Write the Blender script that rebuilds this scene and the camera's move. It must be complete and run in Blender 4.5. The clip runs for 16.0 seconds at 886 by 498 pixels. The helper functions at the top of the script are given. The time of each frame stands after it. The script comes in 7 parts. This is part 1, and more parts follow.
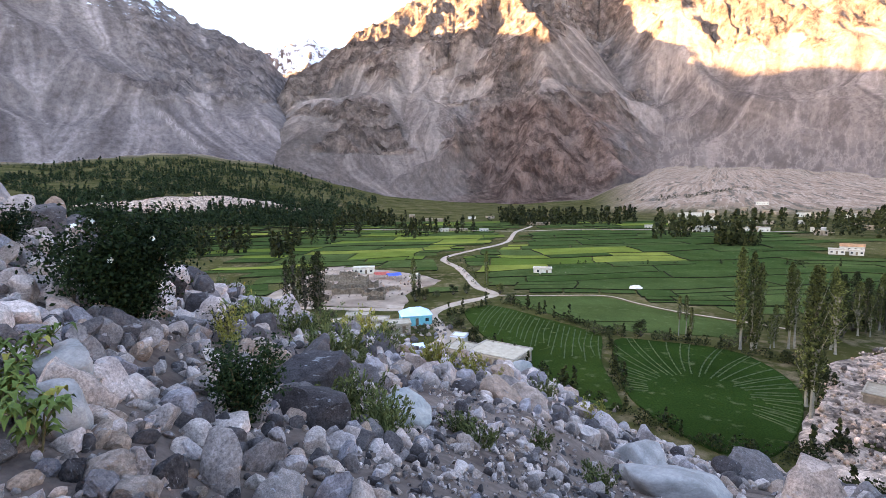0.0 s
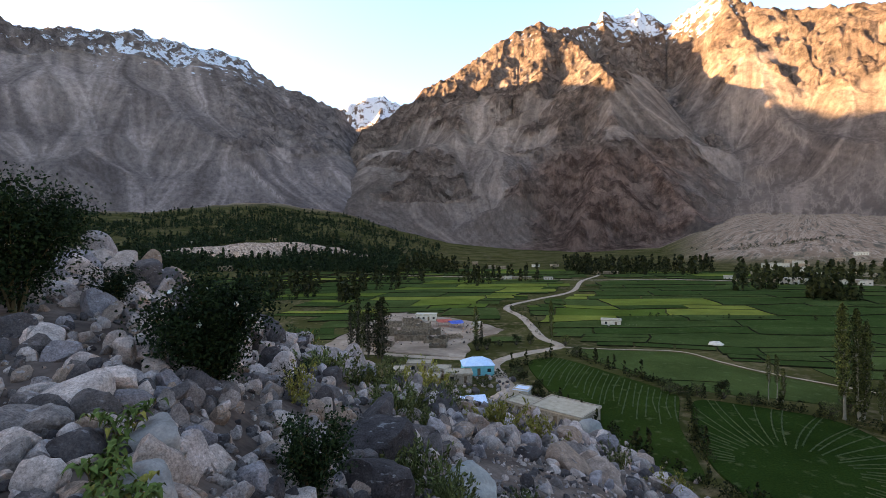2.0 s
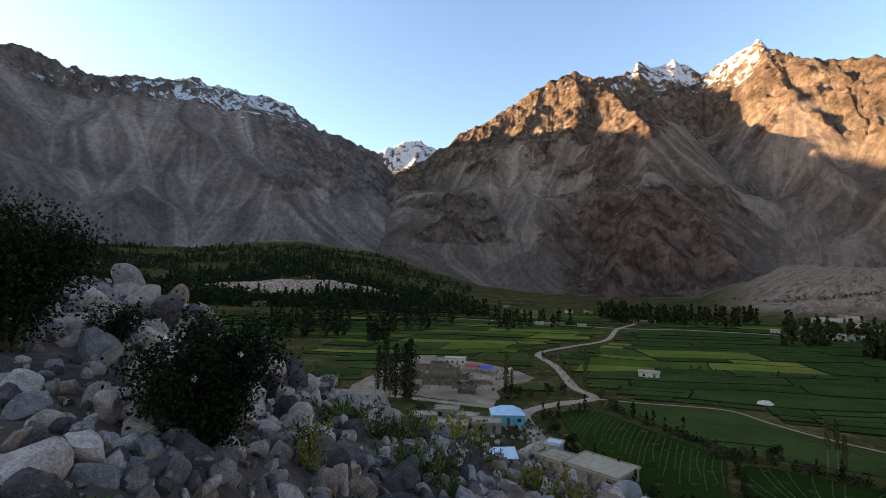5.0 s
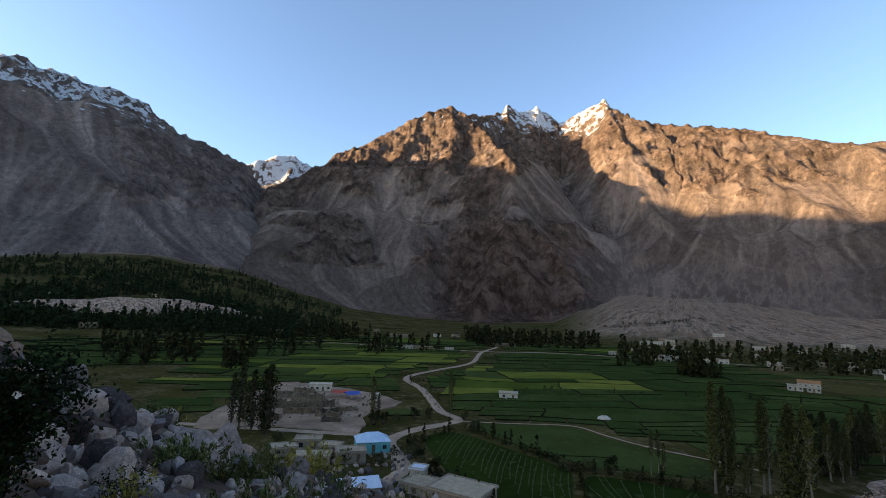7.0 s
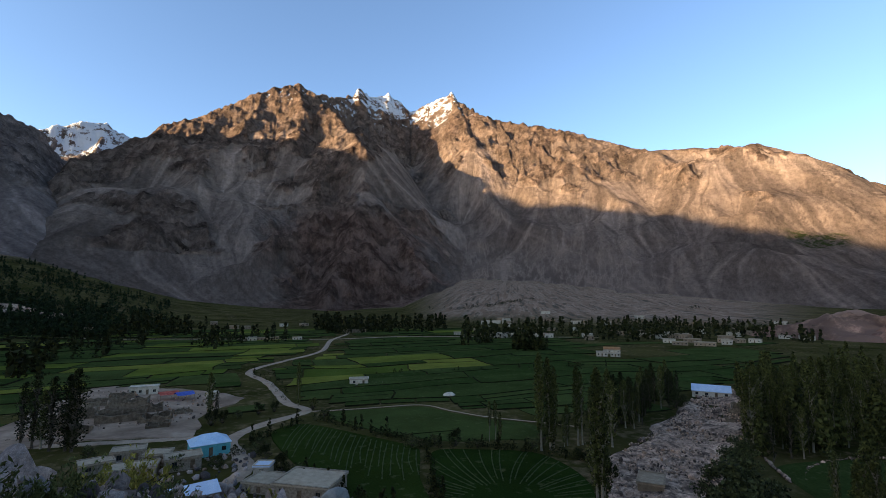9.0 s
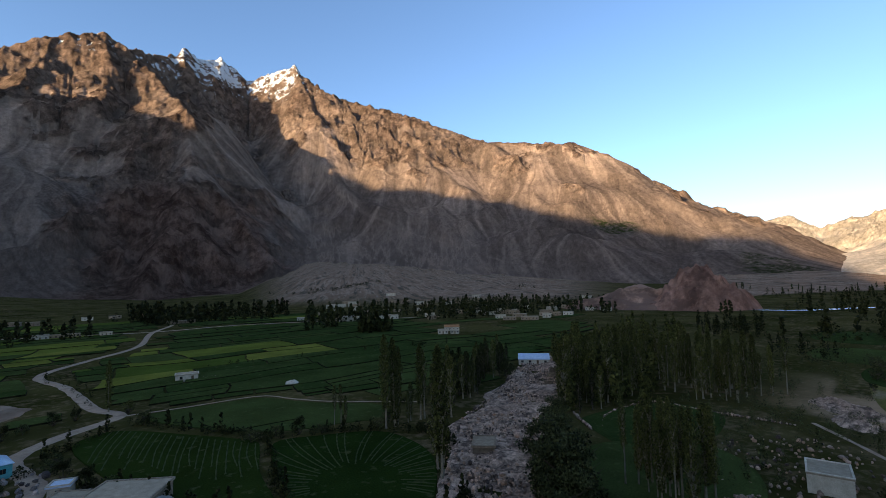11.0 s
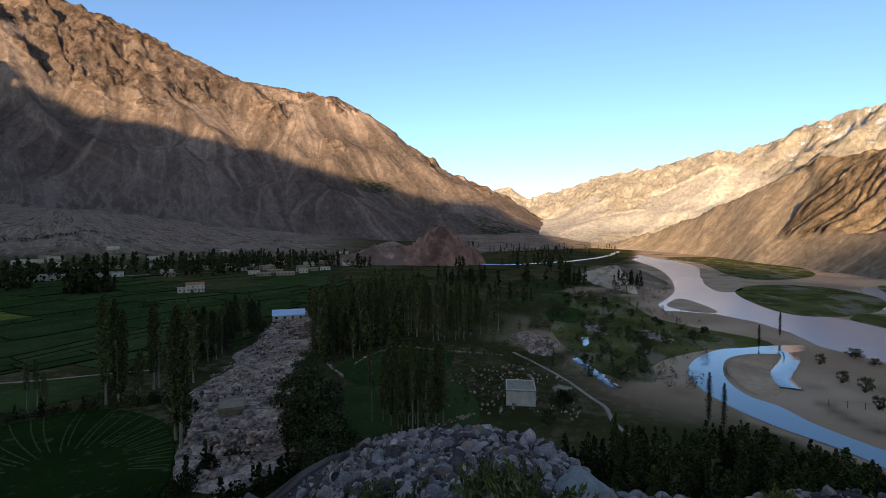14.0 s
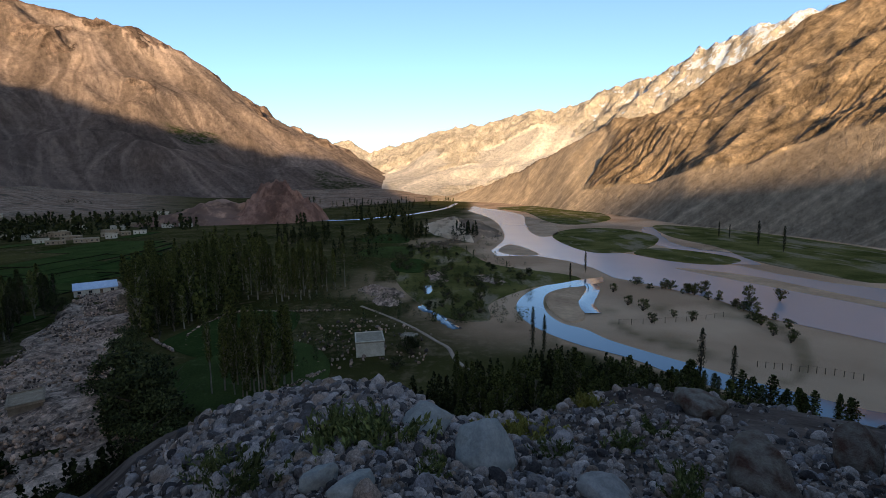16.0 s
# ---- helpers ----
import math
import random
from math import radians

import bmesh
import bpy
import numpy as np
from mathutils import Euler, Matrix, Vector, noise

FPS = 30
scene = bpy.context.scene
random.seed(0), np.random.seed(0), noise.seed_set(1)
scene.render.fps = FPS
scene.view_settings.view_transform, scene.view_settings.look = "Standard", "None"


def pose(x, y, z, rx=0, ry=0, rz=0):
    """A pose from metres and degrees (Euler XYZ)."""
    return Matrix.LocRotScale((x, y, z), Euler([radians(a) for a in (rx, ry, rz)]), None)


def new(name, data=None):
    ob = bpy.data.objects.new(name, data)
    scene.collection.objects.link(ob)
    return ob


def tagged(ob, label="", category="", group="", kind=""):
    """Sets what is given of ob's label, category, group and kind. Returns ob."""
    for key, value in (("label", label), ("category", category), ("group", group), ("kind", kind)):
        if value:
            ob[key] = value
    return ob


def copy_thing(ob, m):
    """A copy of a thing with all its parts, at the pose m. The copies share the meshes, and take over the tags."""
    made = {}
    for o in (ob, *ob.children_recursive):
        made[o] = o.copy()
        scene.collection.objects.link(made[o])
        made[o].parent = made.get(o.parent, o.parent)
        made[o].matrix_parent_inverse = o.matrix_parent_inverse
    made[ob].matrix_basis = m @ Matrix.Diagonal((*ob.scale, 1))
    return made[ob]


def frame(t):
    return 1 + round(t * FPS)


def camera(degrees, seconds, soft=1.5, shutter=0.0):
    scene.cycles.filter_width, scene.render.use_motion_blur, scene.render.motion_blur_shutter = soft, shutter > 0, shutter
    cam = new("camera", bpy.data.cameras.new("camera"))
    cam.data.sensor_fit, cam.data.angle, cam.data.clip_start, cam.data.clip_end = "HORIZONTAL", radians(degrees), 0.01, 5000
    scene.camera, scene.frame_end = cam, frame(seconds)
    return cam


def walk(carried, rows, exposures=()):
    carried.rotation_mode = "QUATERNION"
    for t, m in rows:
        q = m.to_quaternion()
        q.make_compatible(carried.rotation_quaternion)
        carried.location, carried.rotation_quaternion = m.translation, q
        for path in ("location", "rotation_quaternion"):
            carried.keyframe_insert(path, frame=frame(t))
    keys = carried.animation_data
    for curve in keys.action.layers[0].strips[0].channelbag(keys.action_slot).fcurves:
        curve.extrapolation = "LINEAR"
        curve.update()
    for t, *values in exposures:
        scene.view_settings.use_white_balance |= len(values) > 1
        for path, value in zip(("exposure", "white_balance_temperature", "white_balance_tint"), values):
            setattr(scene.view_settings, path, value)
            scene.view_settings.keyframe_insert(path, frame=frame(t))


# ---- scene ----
EYE = 36.0  # height of the lens over the valley floor

# ---------------------------------------------------------------- camera
cam = camera(86.1, 16.0, soft=0.75)
TURN = [(0.0, 83.62, 0.96, 0.01), (0.5, 85.43, 0.93, 3.54), (1.0, 87.47, 0.87, 6.19), (1.5, 88.82, 0.73, 7.52), (2.0, 89.39, 0.63, 7.61),
        (2.5, 89.93, 0.53, 7.49), (3.0, 90.47, 0.48, 7.34), (3.5, 91.05, 0.53, 8.13), (3.7, 91.71, 0.74, 9.85), (5.8, 95.70, -1.63, 11.14),
        (6.0, 96.10, -1.86, 8.72), (6.5, 96.97, -2.25, 2.24), (7.0, 97.64, -2.07, -4.04), (7.5, 97.86, -1.49, -9.73), (8.0, 97.37, -0.93, -14.77),
        (8.5, 96.69, -0.47, -19.08), (9.0, 96.29, -0.09, -21.78), (9.2, 96.04, 0.07, -23.66), (11.3, 93.87, 1.24, -41.39), (11.5, 93.76, 1.13, -42.03),
        (12.0, 92.91, 0.88, -46.51), (12.5, 91.77, 0.70, -51.91), (13.0, 90.54, 0.47, -57.71), (13.5, 89.37, 0.19, -63.39), (14.0, 88.39, -0.14, -68.71),
        (14.5, 87.55, -0.50, -73.64), (15.0, 86.57, -0.74, -78.16), (15.5, 84.73, -0.36, -83.10), (16.0, 82.80, 0.88, -87.46)]
SHIFT = [(0.0, 0, 0, 0), (0.5, -0.07, 0.02, 0), (1.0, -0.08, 0.02, 0.11), (1.5, -0.09, -0.01, 0.30), (2.0, -0.06, -0.01, 0.34), (2.5, 0.03, 0, 0.36), (3.0, 0.09, 0, 0.38), (3.5, 0.15, -0.01, 0.40),
         (3.7, 0.13, 0.03, 0.40), (5.8, -0.50, 1.50, 0.42), (6.5, -0.38, 1.53, 0.43), (7.0, -0.30, 1.55, 0.42), (9.2, -0.25, 1.55, 0.42), (13.5, -0.25, 1.55, 0.42),
         (15.0, -0.27, 1.51, 0.39), (16.0, -0.29, 1.48, 0.33)]


def shifted(t, k):
    """The lens wanders a little while it turns."""
    for a, b in zip(SHIFT, SHIFT[1:]):
        if t <= b[0]:
            return a[k] + (b[k] - a[k]) * (t - a[0]) / (b[0] - a[0])
    return SHIFT[-1][k]


walk(cam, [(t, pose(shifted(t, 1), shifted(t, 2), EYE + shifted(t, 3), rx, ry, rz)) for t, rx, ry, rz in TURN],
     exposures=[(t, s + 1.3, k, 10 + 5 * max(s, 0)) for t, s, k in
                ((0.0, 2.48, 7450), (0.5, 2.46, 7450), (1.0, 2.28, 7450), (1.5, 1.85, 7500), (2.0, 1.3, 7600), (2.5, 1.03, 7550), (3.0, 0.9, 7500), (3.5, 0.8, 7500),
                 (6.0, 0.35, 7250), (7.0, 0.22, 6850), (9.0, 0.05, 6450), (11.5, -0.25, 6150), (14.0, -0.4, 6150), (16.0, -0.35, 6300))])

# ---------------------------------------------------------------- sky and sun
SUN_AZ, SUN_EL = 95.0, 7.8  # degrees to the left of the y axis, degrees over the horizon
world = bpy.data.worlds.new("evening_sky")
scene.world = world
world.use_nodes = True
wn, wl = world.node_tree.nodes, world.node_tree.links
sky = wn.new("ShaderNodeTexSky")
sky.sky_type = "NISHITA"
sky.sun_disc = False
sky.sun_elevation, sky.sun_rotation = radians(SUN_EL + 4), radians(-SUN_AZ)
sky.altitude, sky.air_density, sky.dust_density, sky.ozone_density = 2200, 1.0, 3.2, 1.9
wl.new(sky.outputs[0], wn["Background"].inputs[0])
wn["Background"].inputs[1].default_value = 0.15

sun_data = bpy.data.lights.new("sun", "SUN")
sun_data.energy, sun_data.angle, sun_data.color = 7.4, radians(0.8), (1.0, 0.76, 0.46)
sun = new("sun", sun_data)
sa, se = radians(SUN_AZ), radians(SUN_EL)
to_sun = Vector((-math.sin(sa) * math.cos(se), math.cos(sa) * math.cos(se), math.sin(se)))
sun.matrix_world = Matrix.Translation((0, 0, 600)) @ to_sun.to_track_quat("Z", "Y").to_matrix().to_4x4()

# ---------------------------------------------------------------- material helpers
class Nodes:
    """A small builder for node materials."""

    def __init__(self, name, rough=0.9, spec=0.25):
        self.mat = bpy.data.materials.new(name)
        self.mat.use_nodes = True
        self.n, self.l = self.mat.node_tree.nodes, self.mat.node_tree.links
        self.b = self.n["Principled BSDF"]
        self.b.inputs["Roughness"].default_value = rough
        self.b.inputs["Specular IOR Level"].default_value = spec

    def put(self, socket, value):
        if isinstance(value, bpy.types.NodeSocket):
            self.l.new(value, socket)
        elif isinstance(value, tuple) and len(value) == 3 and socket.type == "RGBA":
            socket.default_value = (*value, 1)
        else:
            socket.default_value = value

    def pos(self):
        return self.n.new("ShaderNodeNewGeometry").outputs["Position"]

    def obj(self):
        return self.n.new("ShaderNodeTexCoord").outputs["Object"]

    def rand(self):
        return self.n.new("ShaderNodeObjectInfo").outputs["Random"]

    def island(self):
        return self.n.new("ShaderNodeNewGeometry").outputs["Random Per Island"]

    def attr(self, name, out="Color"):
        a = self.n.new("ShaderNodeAttribute")
        a.attribute_name = name
        return a.outputs[out]

    def split(self, color):
        s = self.n.new("ShaderNodeSeparateColor")
        self.put(s.inputs[0], color)
        return s.outputs

    def scaled(self, vector, by):
        m = self.n.new("ShaderNodeVectorMath")
        m.operation = "MULTIPLY"
        self.put(m.inputs[0], vector)
        self.put(m.inputs[1], by)
        return m.outputs[0]

    def noise(self, vector, scale, detail=4.0, rough=0.55):
        t = self.n.new("ShaderNodeTexNoise")
        self.put(t.inputs["Vector"], vector)
        t.inputs["Scale"].default_value, t.inputs["Detail"].default_value, t.inputs["Roughness"].default_value = scale, detail, rough
        return t.outputs["Fac"]

    def cells(self, vector, scale, out="Distance"):
        t = self.n.new("ShaderNodeTexVoronoi")
        self.put(t.inputs["Vector"], vector)
        t.inputs["Scale"].default_value = scale
        return t.outputs[out]

    def ramp(self, fac, *stops):
        r = self.n.new("ShaderNodeValToRGB")
        self.put(r.inputs[0], fac)
        e = r.color_ramp.elements
        while len(e) < len(stops):
            e.new(0.5)
        for k, (p, c) in zip(e, stops):
            k.position, k.color = p, (*c, 1) if isinstance(c, tuple) else (c, c, c, 1)
        return r.outputs[0]

    def mix(self, fac, a, b, how="MIX"):
        m = self.n.new("ShaderNodeMix")
        m.data_type, m.blend_type = "RGBA", how
        self.put(m.inputs[0], fac)
        self.put(m.inputs[6], a)
        self.put(m.inputs[7], b)
        return m.outputs[2]

    def math(self, how, a, b=0.0):
        m = self.n.new("ShaderNodeMath")
        m.operation = how
        self.put(m.inputs[0], a)
        self.put(m.inputs[1], b)
        return m.outputs[0]

    def bump(self, height, strength, distance):
        b = self.n.new("ShaderNodeBump")
        b.inputs["Strength"].default_value, b.inputs["Distance"].default_value = strength, distance
        self.put(b.inputs["Height"], height)
        self.put(self.b.inputs["Normal"], b.outputs[0])

    def done(self, color, rough=None):
        self.put(self.b.inputs["Base Color"], color)
        if rough is not None:
            self.put(self.b.inputs["Roughness"], rough)
        return self.mat


def plain(name, a, b, scale, rough=0.95, bump=0.0, dist=0.02, spec=0.06, per=0.0, metal=0.0):
    """A worn surface in two tones, with fine grain, and a shift of tone from object to object."""
    k = Nodes(name, rough, spec)
    a, b = ((c[0] * 1.05, c[1], c[2] * 0.86) for c in (a, b))  # warmer light put into every base colour, against the blue sky
    p = k.obj()
    big, fine = k.noise(p, scale, 5.0), k.noise(p, scale * 7, 4.0, 0.65)
    c = k.mix(k.ramp(big, (0.35, 0.0), (0.65, 1.0)), a, b)
    c = k.mix(0.5, c, k.ramp(fine, (0.3, 0.62), (0.7, 1.25)), "MULTIPLY")
    if per:
        c = k.mix(1.0, c, k.ramp(k.rand(), (0.0, 1 - per), (1.0, 1 + per)), "MULTIPLY")
    k.b.inputs["Metallic"].default_value = metal
    if bump:
        k.bump(fine, bump, dist)
    return k.done(c)


# ---------------------------------------------------------------- materials
def mountain_material(name, rock_a, rock_b, scree, red, contrast=1.0, striped=1.0, finer=1.0):
    """Bare rock and scree: stripes of loose stone down the fall line, dark crags, snow and red rock by the tone attribute."""
    k = Nodes(name, 1.0, 0.0)
    p = k.pos()
    tone = k.split(k.attr("tone"))
    sx = k.n.new("ShaderNodeSeparateXYZ")
    k.put(sx.inputs[0], k.attr("flow", "Vector"))
    streak, crags, rock = sx.outputs
    lay = k.attr("lay", "Vector")  # drawn out down the slope
    fine = k.noise(lay, 0.06 * finer, 9.0, 0.75)
    rough = k.noise(k.scaled(p, (1.0, 1.0, 0.7)), 0.014 * finer, 10.0, 0.76)
    big = k.noise(p, 0.0022, 5.0, 0.55)
    dim = lambda c, f: (c[0] * f, c[1] * f, c[2] * f)
    loose = k.mix(k.ramp(big, (0.38, 0.0), (0.62, 1.0)), scree, (scree[0] * 0.76, scree[1] * 0.77, scree[2] * 0.80))
    loose = k.mix(striped, loose, k.ramp(streak, (0.1, 0.55), (0.5, 0.92), (0.9, 1.7)), "MULTIPLY")
    stone = k.mix(k.ramp(big, (0.38, 0.0), (0.62, 1.0)), rock_a, rock_b)
    stone = k.mix(contrast, stone, k.ramp(rough, (0.36, 0.30), (0.5, 0.9), (0.64, 1.75)), "MULTIPLY")
    shape = k.math("ADD", k.math("MULTIPLY", k.math("ADD", rock, -0.48), 1.2), k.math("MULTIPLY", k.math("SUBTRACT", rough, 0.5), 1.8))
    shape = k.math("ADD", shape, k.math("SUBTRACT", k.math("MULTIPLY", crags, 0.9), 0.12))
    c = k.mix(k.ramp(shape, (0.16, 0.0), (0.46, 1.0)), loose, stone)
    reds = k.mix(k.ramp(rough, (0.42, 0.0), (0.58, 1.0)), dim(red, 0.55), (red[0] * 1.6, red[1] * 1.75, red[2] * 1.8))
    c = k.mix(tone[0], c, reds)
    c = k.mix(0.75, c, k.ramp(fine, (0.32, 0.5), (0.68, 1.5)), "MULTIPLY")
    c = k.mix(k.math("MULTIPLY", tone[1], k.ramp(rough, (0.35, 0.6), (0.6, 1.0))), c, dim(scree, 1.15))
    veins = k.noise(k.scaled(lay, (1.0, 0.35, 0.35)), 0.022, 7.0, 0.68)
    c = k.mix(k.math("MULTIPLY", tone[1], k.ramp(veins, (0.46, 0.0), (0.495, 1.0), (0.53, 0.0))), c, dim(scree, 1.75))
    c = k.mix(k.math("MULTIPLY", tone[1], k.ramp(veins, (0.54, 0.0), (0.60, 0.7))), c, dim(scree, 0.55))
    green = k.math("MULTIPLY", k.split(k.attr("scrub"))[0], k.ramp(k.noise(p, 0.05, 6.0, 0.7), (0.40, 0.0), (0.56, 1.0)))
    c = k.mix(green, c, (0.042, 0.048, 0.016))
    patch = k.math("ADD", tone[2], k.math("MULTIPLY", k.math("SUBTRACT", k.noise(p, 0.016, 9.0, 0.78), 0.5), 3.4))
    patch = k.math("SUBTRACT", patch, k.math("MULTIPLY", k.math("MULTIPLY", rock, rough), 0.9))
    c = k.mix(k.ramp(patch, (0.38, 0.0), (0.46, 1.0)), c, (0.78, 0.80, 0.84))
    k.bump(k.math("ADD", fine, k.math("MULTIPLY", rough, k.math("MULTIPLY", crags, 3.0))), 1.0, 26.0 / finer)
    return k.done(c)


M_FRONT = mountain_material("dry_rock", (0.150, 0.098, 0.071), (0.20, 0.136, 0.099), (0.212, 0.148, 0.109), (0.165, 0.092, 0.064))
M_LEFT = mountain_material("grey_rock", (0.178, 0.132, 0.112), (0.22, 0.168, 0.142), (0.245, 0.18, 0.145), (0.13, 0.08, 0.06), 0.85)
# low sunlight is put into these raised tan colours
M_RIGHT = mountain_material("sun_toned_scree", (0.30, 0.195, 0.112), (0.41, 0.28, 0.168), (0.54, 0.38, 0.235), (0.24, 0.122, 0.076), 0.9, 1.0, 2.6)
# distance haze and low sun are put into these pale, low-contrast colours
M_PALE = mountain_material("sun_haze_toned_rock", (0.54, 0.43, 0.31), (0.61, 0.49, 0.36), (0.66, 0.54, 0.41), (0.24, 0.15, 0.10), 0.4, 0.5)


M_REDEARTH = mountain_material("red_earth", (0.25, 0.135, 0.088), (0.32, 0.185, 0.122), (0.34, 0.205, 0.142), (0.27, 0.125, 0.082), 0.9, 0.6, 3.0)


def ground_material():
    k = Nodes("valley_ground", 1.0, 0.0)
    p = k.pos()
    zone = k.split(k.attr("zone"))
    big, mid, fine = k.noise(p, 0.02, 5.0), k.noise(p, 0.35, 5.0, 0.6), k.noise(p, 7.0, 5.0, 0.65)
    grass = k.mix(k.ramp(big, (0.35, 0.0), (0.65, 1.0)), (0.026, 0.027, 0.007), (0.078, 0.064, 0.021))
    grass = k.mix(k.ramp(k.math("ADD", k.math("MULTIPLY", mid, 0.6), k.math("MULTIPLY", k.noise(p, 0.05, 4.0), 0.4)), (0.50, 0.0), (0.64, 0.7)), grass, (0.18, 0.118, 0.064))
    scree = k.mix(k.ramp(mid, (0.35, 0.0), (0.65, 1.0)), (0.19, 0.118, 0.075), (0.27, 0.172, 0.112))
    flow = k.attr("flow", "Vector")
    dark = k.noise(k.scaled(flow, (0.09, 0.011, 1.0)), 1.0, 6.0, 0.65)
    scree = k.mix(k.ramp(dark, (0.50, 0.0), (0.60, 0.8)), scree, (0.065, 0.060, 0.042))
    veins = k.noise(k.scaled(flow, (0.045, 0.006, 1.0)), 1.0, 7.0, 0.68)
    scree = k.mix(k.ramp(veins, (0.47, 0.0), (0.495, 0.9), (0.52, 0.0)), scree, (0.40, 0.275, 0.19))
    hill = k.mix(k.ramp(mid, (0.38, 0.0), (0.62, 1.0)), (0.068, 0.047, 0.036), (0.165, 0.118, 0.09))
    sand = k.mix(k.ramp(big, (0.4, 0.0), (0.6, 1.0)), (0.40, 0.238, 0.135), (0.54, 0.34, 0.20))
    c = k.mix(zone[0], grass, hill)
    c = k.mix(zone[1], c, scree)
    c = k.mix(zone[2], c, sand)
    c = k.mix(0.7, c, k.ramp(fine, (0.3, 0.55), (0.7, 1.35)), "MULTIPLY")
    k.bump(k.math("ADD", k.noise(p, 22.0, 4.0, 0.7), k.math("MULTIPLY", mid, 3.0)), 0.7, 0.06)
    return k.done(c)


M_GROUND = ground_material()


def water_material(name, color, rough):
    k = Nodes(name, rough, 0.5)
    k.b.inputs["IOR"].default_value = 1.33
    p = k.pos()
    k.bump(k.noise(k.scaled(p, (0.5, 1.2, 1.0)), 0.6, 4.0), 0.12, 0.06)
    return k.done(k.mix(k.noise(p, 0.03, 4.0), color, (color[0] * 1.25, color[1] * 1.2, color[2] * 1.15)))


M_RIVER = water_material("silty_water", (0.25, 0.255, 0.27), 0.2)
M_STREAM = water_material("clear_water", (0.06, 0.09, 0.12), 0.06)
M_SAND = plain("river_sand", (0.37, 0.228, 0.145), (0.50, 0.33, 0.215), 0.08, bump=0.4, dist=0.05)


def meadow_material():
    """Grazed river flat: olive grass worn through to sand in long patches."""
    k = Nodes("river_meadow", 1.0, 0.0)
    p = k.pos()
    c = k.mix(k.ramp(k.noise(p, 0.05, 5.0), (0.38, 0.0), (0.62, 1.0)), (0.062, 0.060, 0.016), (0.14, 0.116, 0.036))
    bare = k.noise(k.scaled(p, (0.022, 0.06, 1.0)), 1.0, 6.0, 0.62)
    c = k.mix(k.ramp(bare, (0.52, 0.0), (0.60, 0.85)), c, (0.235, 0.175, 0.105))
    c = k.mix(0.6, c, k.ramp(k.noise(p, 1.2, 5.0, 0.7), (0.3, 0.55), (0.7, 1.4)), "MULTIPLY")
    k.bump(k.noise(p, 3.0, 4.0, 0.7), 0.5, 0.1)
    return k.done(c)


M_MEADOW = meadow_material()

# ---------------------------------------------------------------- noise in numpy
def hash2(ix, iy, seed):
    h = (ix.astype(np.int64) * 374761393 + iy.astype(np.int64) * 668265263 + seed * 2147483647) & 0xFFFFFFFF
    h = ((h ^ (h >> 13)) * 1274126177) & 0xFFFFFFFF
    return ((h ^ (h >> 16)) & 0xFFFF) / 65535.0


def value2(x, y, seed=0):
    ix, iy = np.floor(x), np.floor(y)
    fx, fy = x - ix, y - iy
    fx, fy = fx * fx * fx * (fx * (fx * 6 - 15) + 10), fy * fy * fy * (fy * (fy * 6 - 15) + 10)
    a, b = hash2(ix, iy, seed), hash2(ix + 1, iy, seed)
    c, d = hash2(ix, iy + 1, seed), hash2(ix + 1, iy + 1, seed)
    return (a + (b - a) * fx) * (1 - fy) + (c + (d - c) * fx) * fy


def fbm(x, y, octaves=5, seed=0, gain=0.5):
    """Between about -1 and 1."""
    total, amp, norm = 0.0, 1.0, 0.0
    for o in range(octaves):
        total = total + amp * (2 * value2(x * 2 ** o + 17.3 * o, y * 2 ** o - 9.1 * o, seed + o) - 1)
        norm, amp = norm + amp, amp * gain
    return total / norm


def ridged(x, y, octaves=4, seed=0):
    """Between 0 (gully) and 1 (rib)."""
    total, amp, norm = 0.0, 1.0, 0.0
    for o in range(octaves):
        total = total + amp * (1 - np.abs(2 * value2(x * 2 ** o + 5.7 * o, y * 2 ** o + 3.1 * o, seed + o) - 1))
        norm, amp = norm + amp, amp * 0.5
    return total / norm


def smooth(a, b, x):
    t = np.clip((x - a) / (b - a), 0, 1)
    return t * t * (3 - 2 * t)


def table(az, *pairs):
    """Interpolates along the azimuth (degrees to the left)."""
    pairs = sorted(pairs)
    return np.interp(az, [p[0] for p in pairs], [p[1] for p in pairs])


def settle(x, y):
    """Places in the east of the valley, set a little further north-west."""
    w = float(smooth(-40, -54, math.degrees(math.atan2(-x, y)))) if x > 40 else 0.0
    return x - 0.75 * w, y + 1.5 * w


def polar(az, r):
    a = np.radians(az)
    return -np.sin(a) * r, np.cos(a) * r


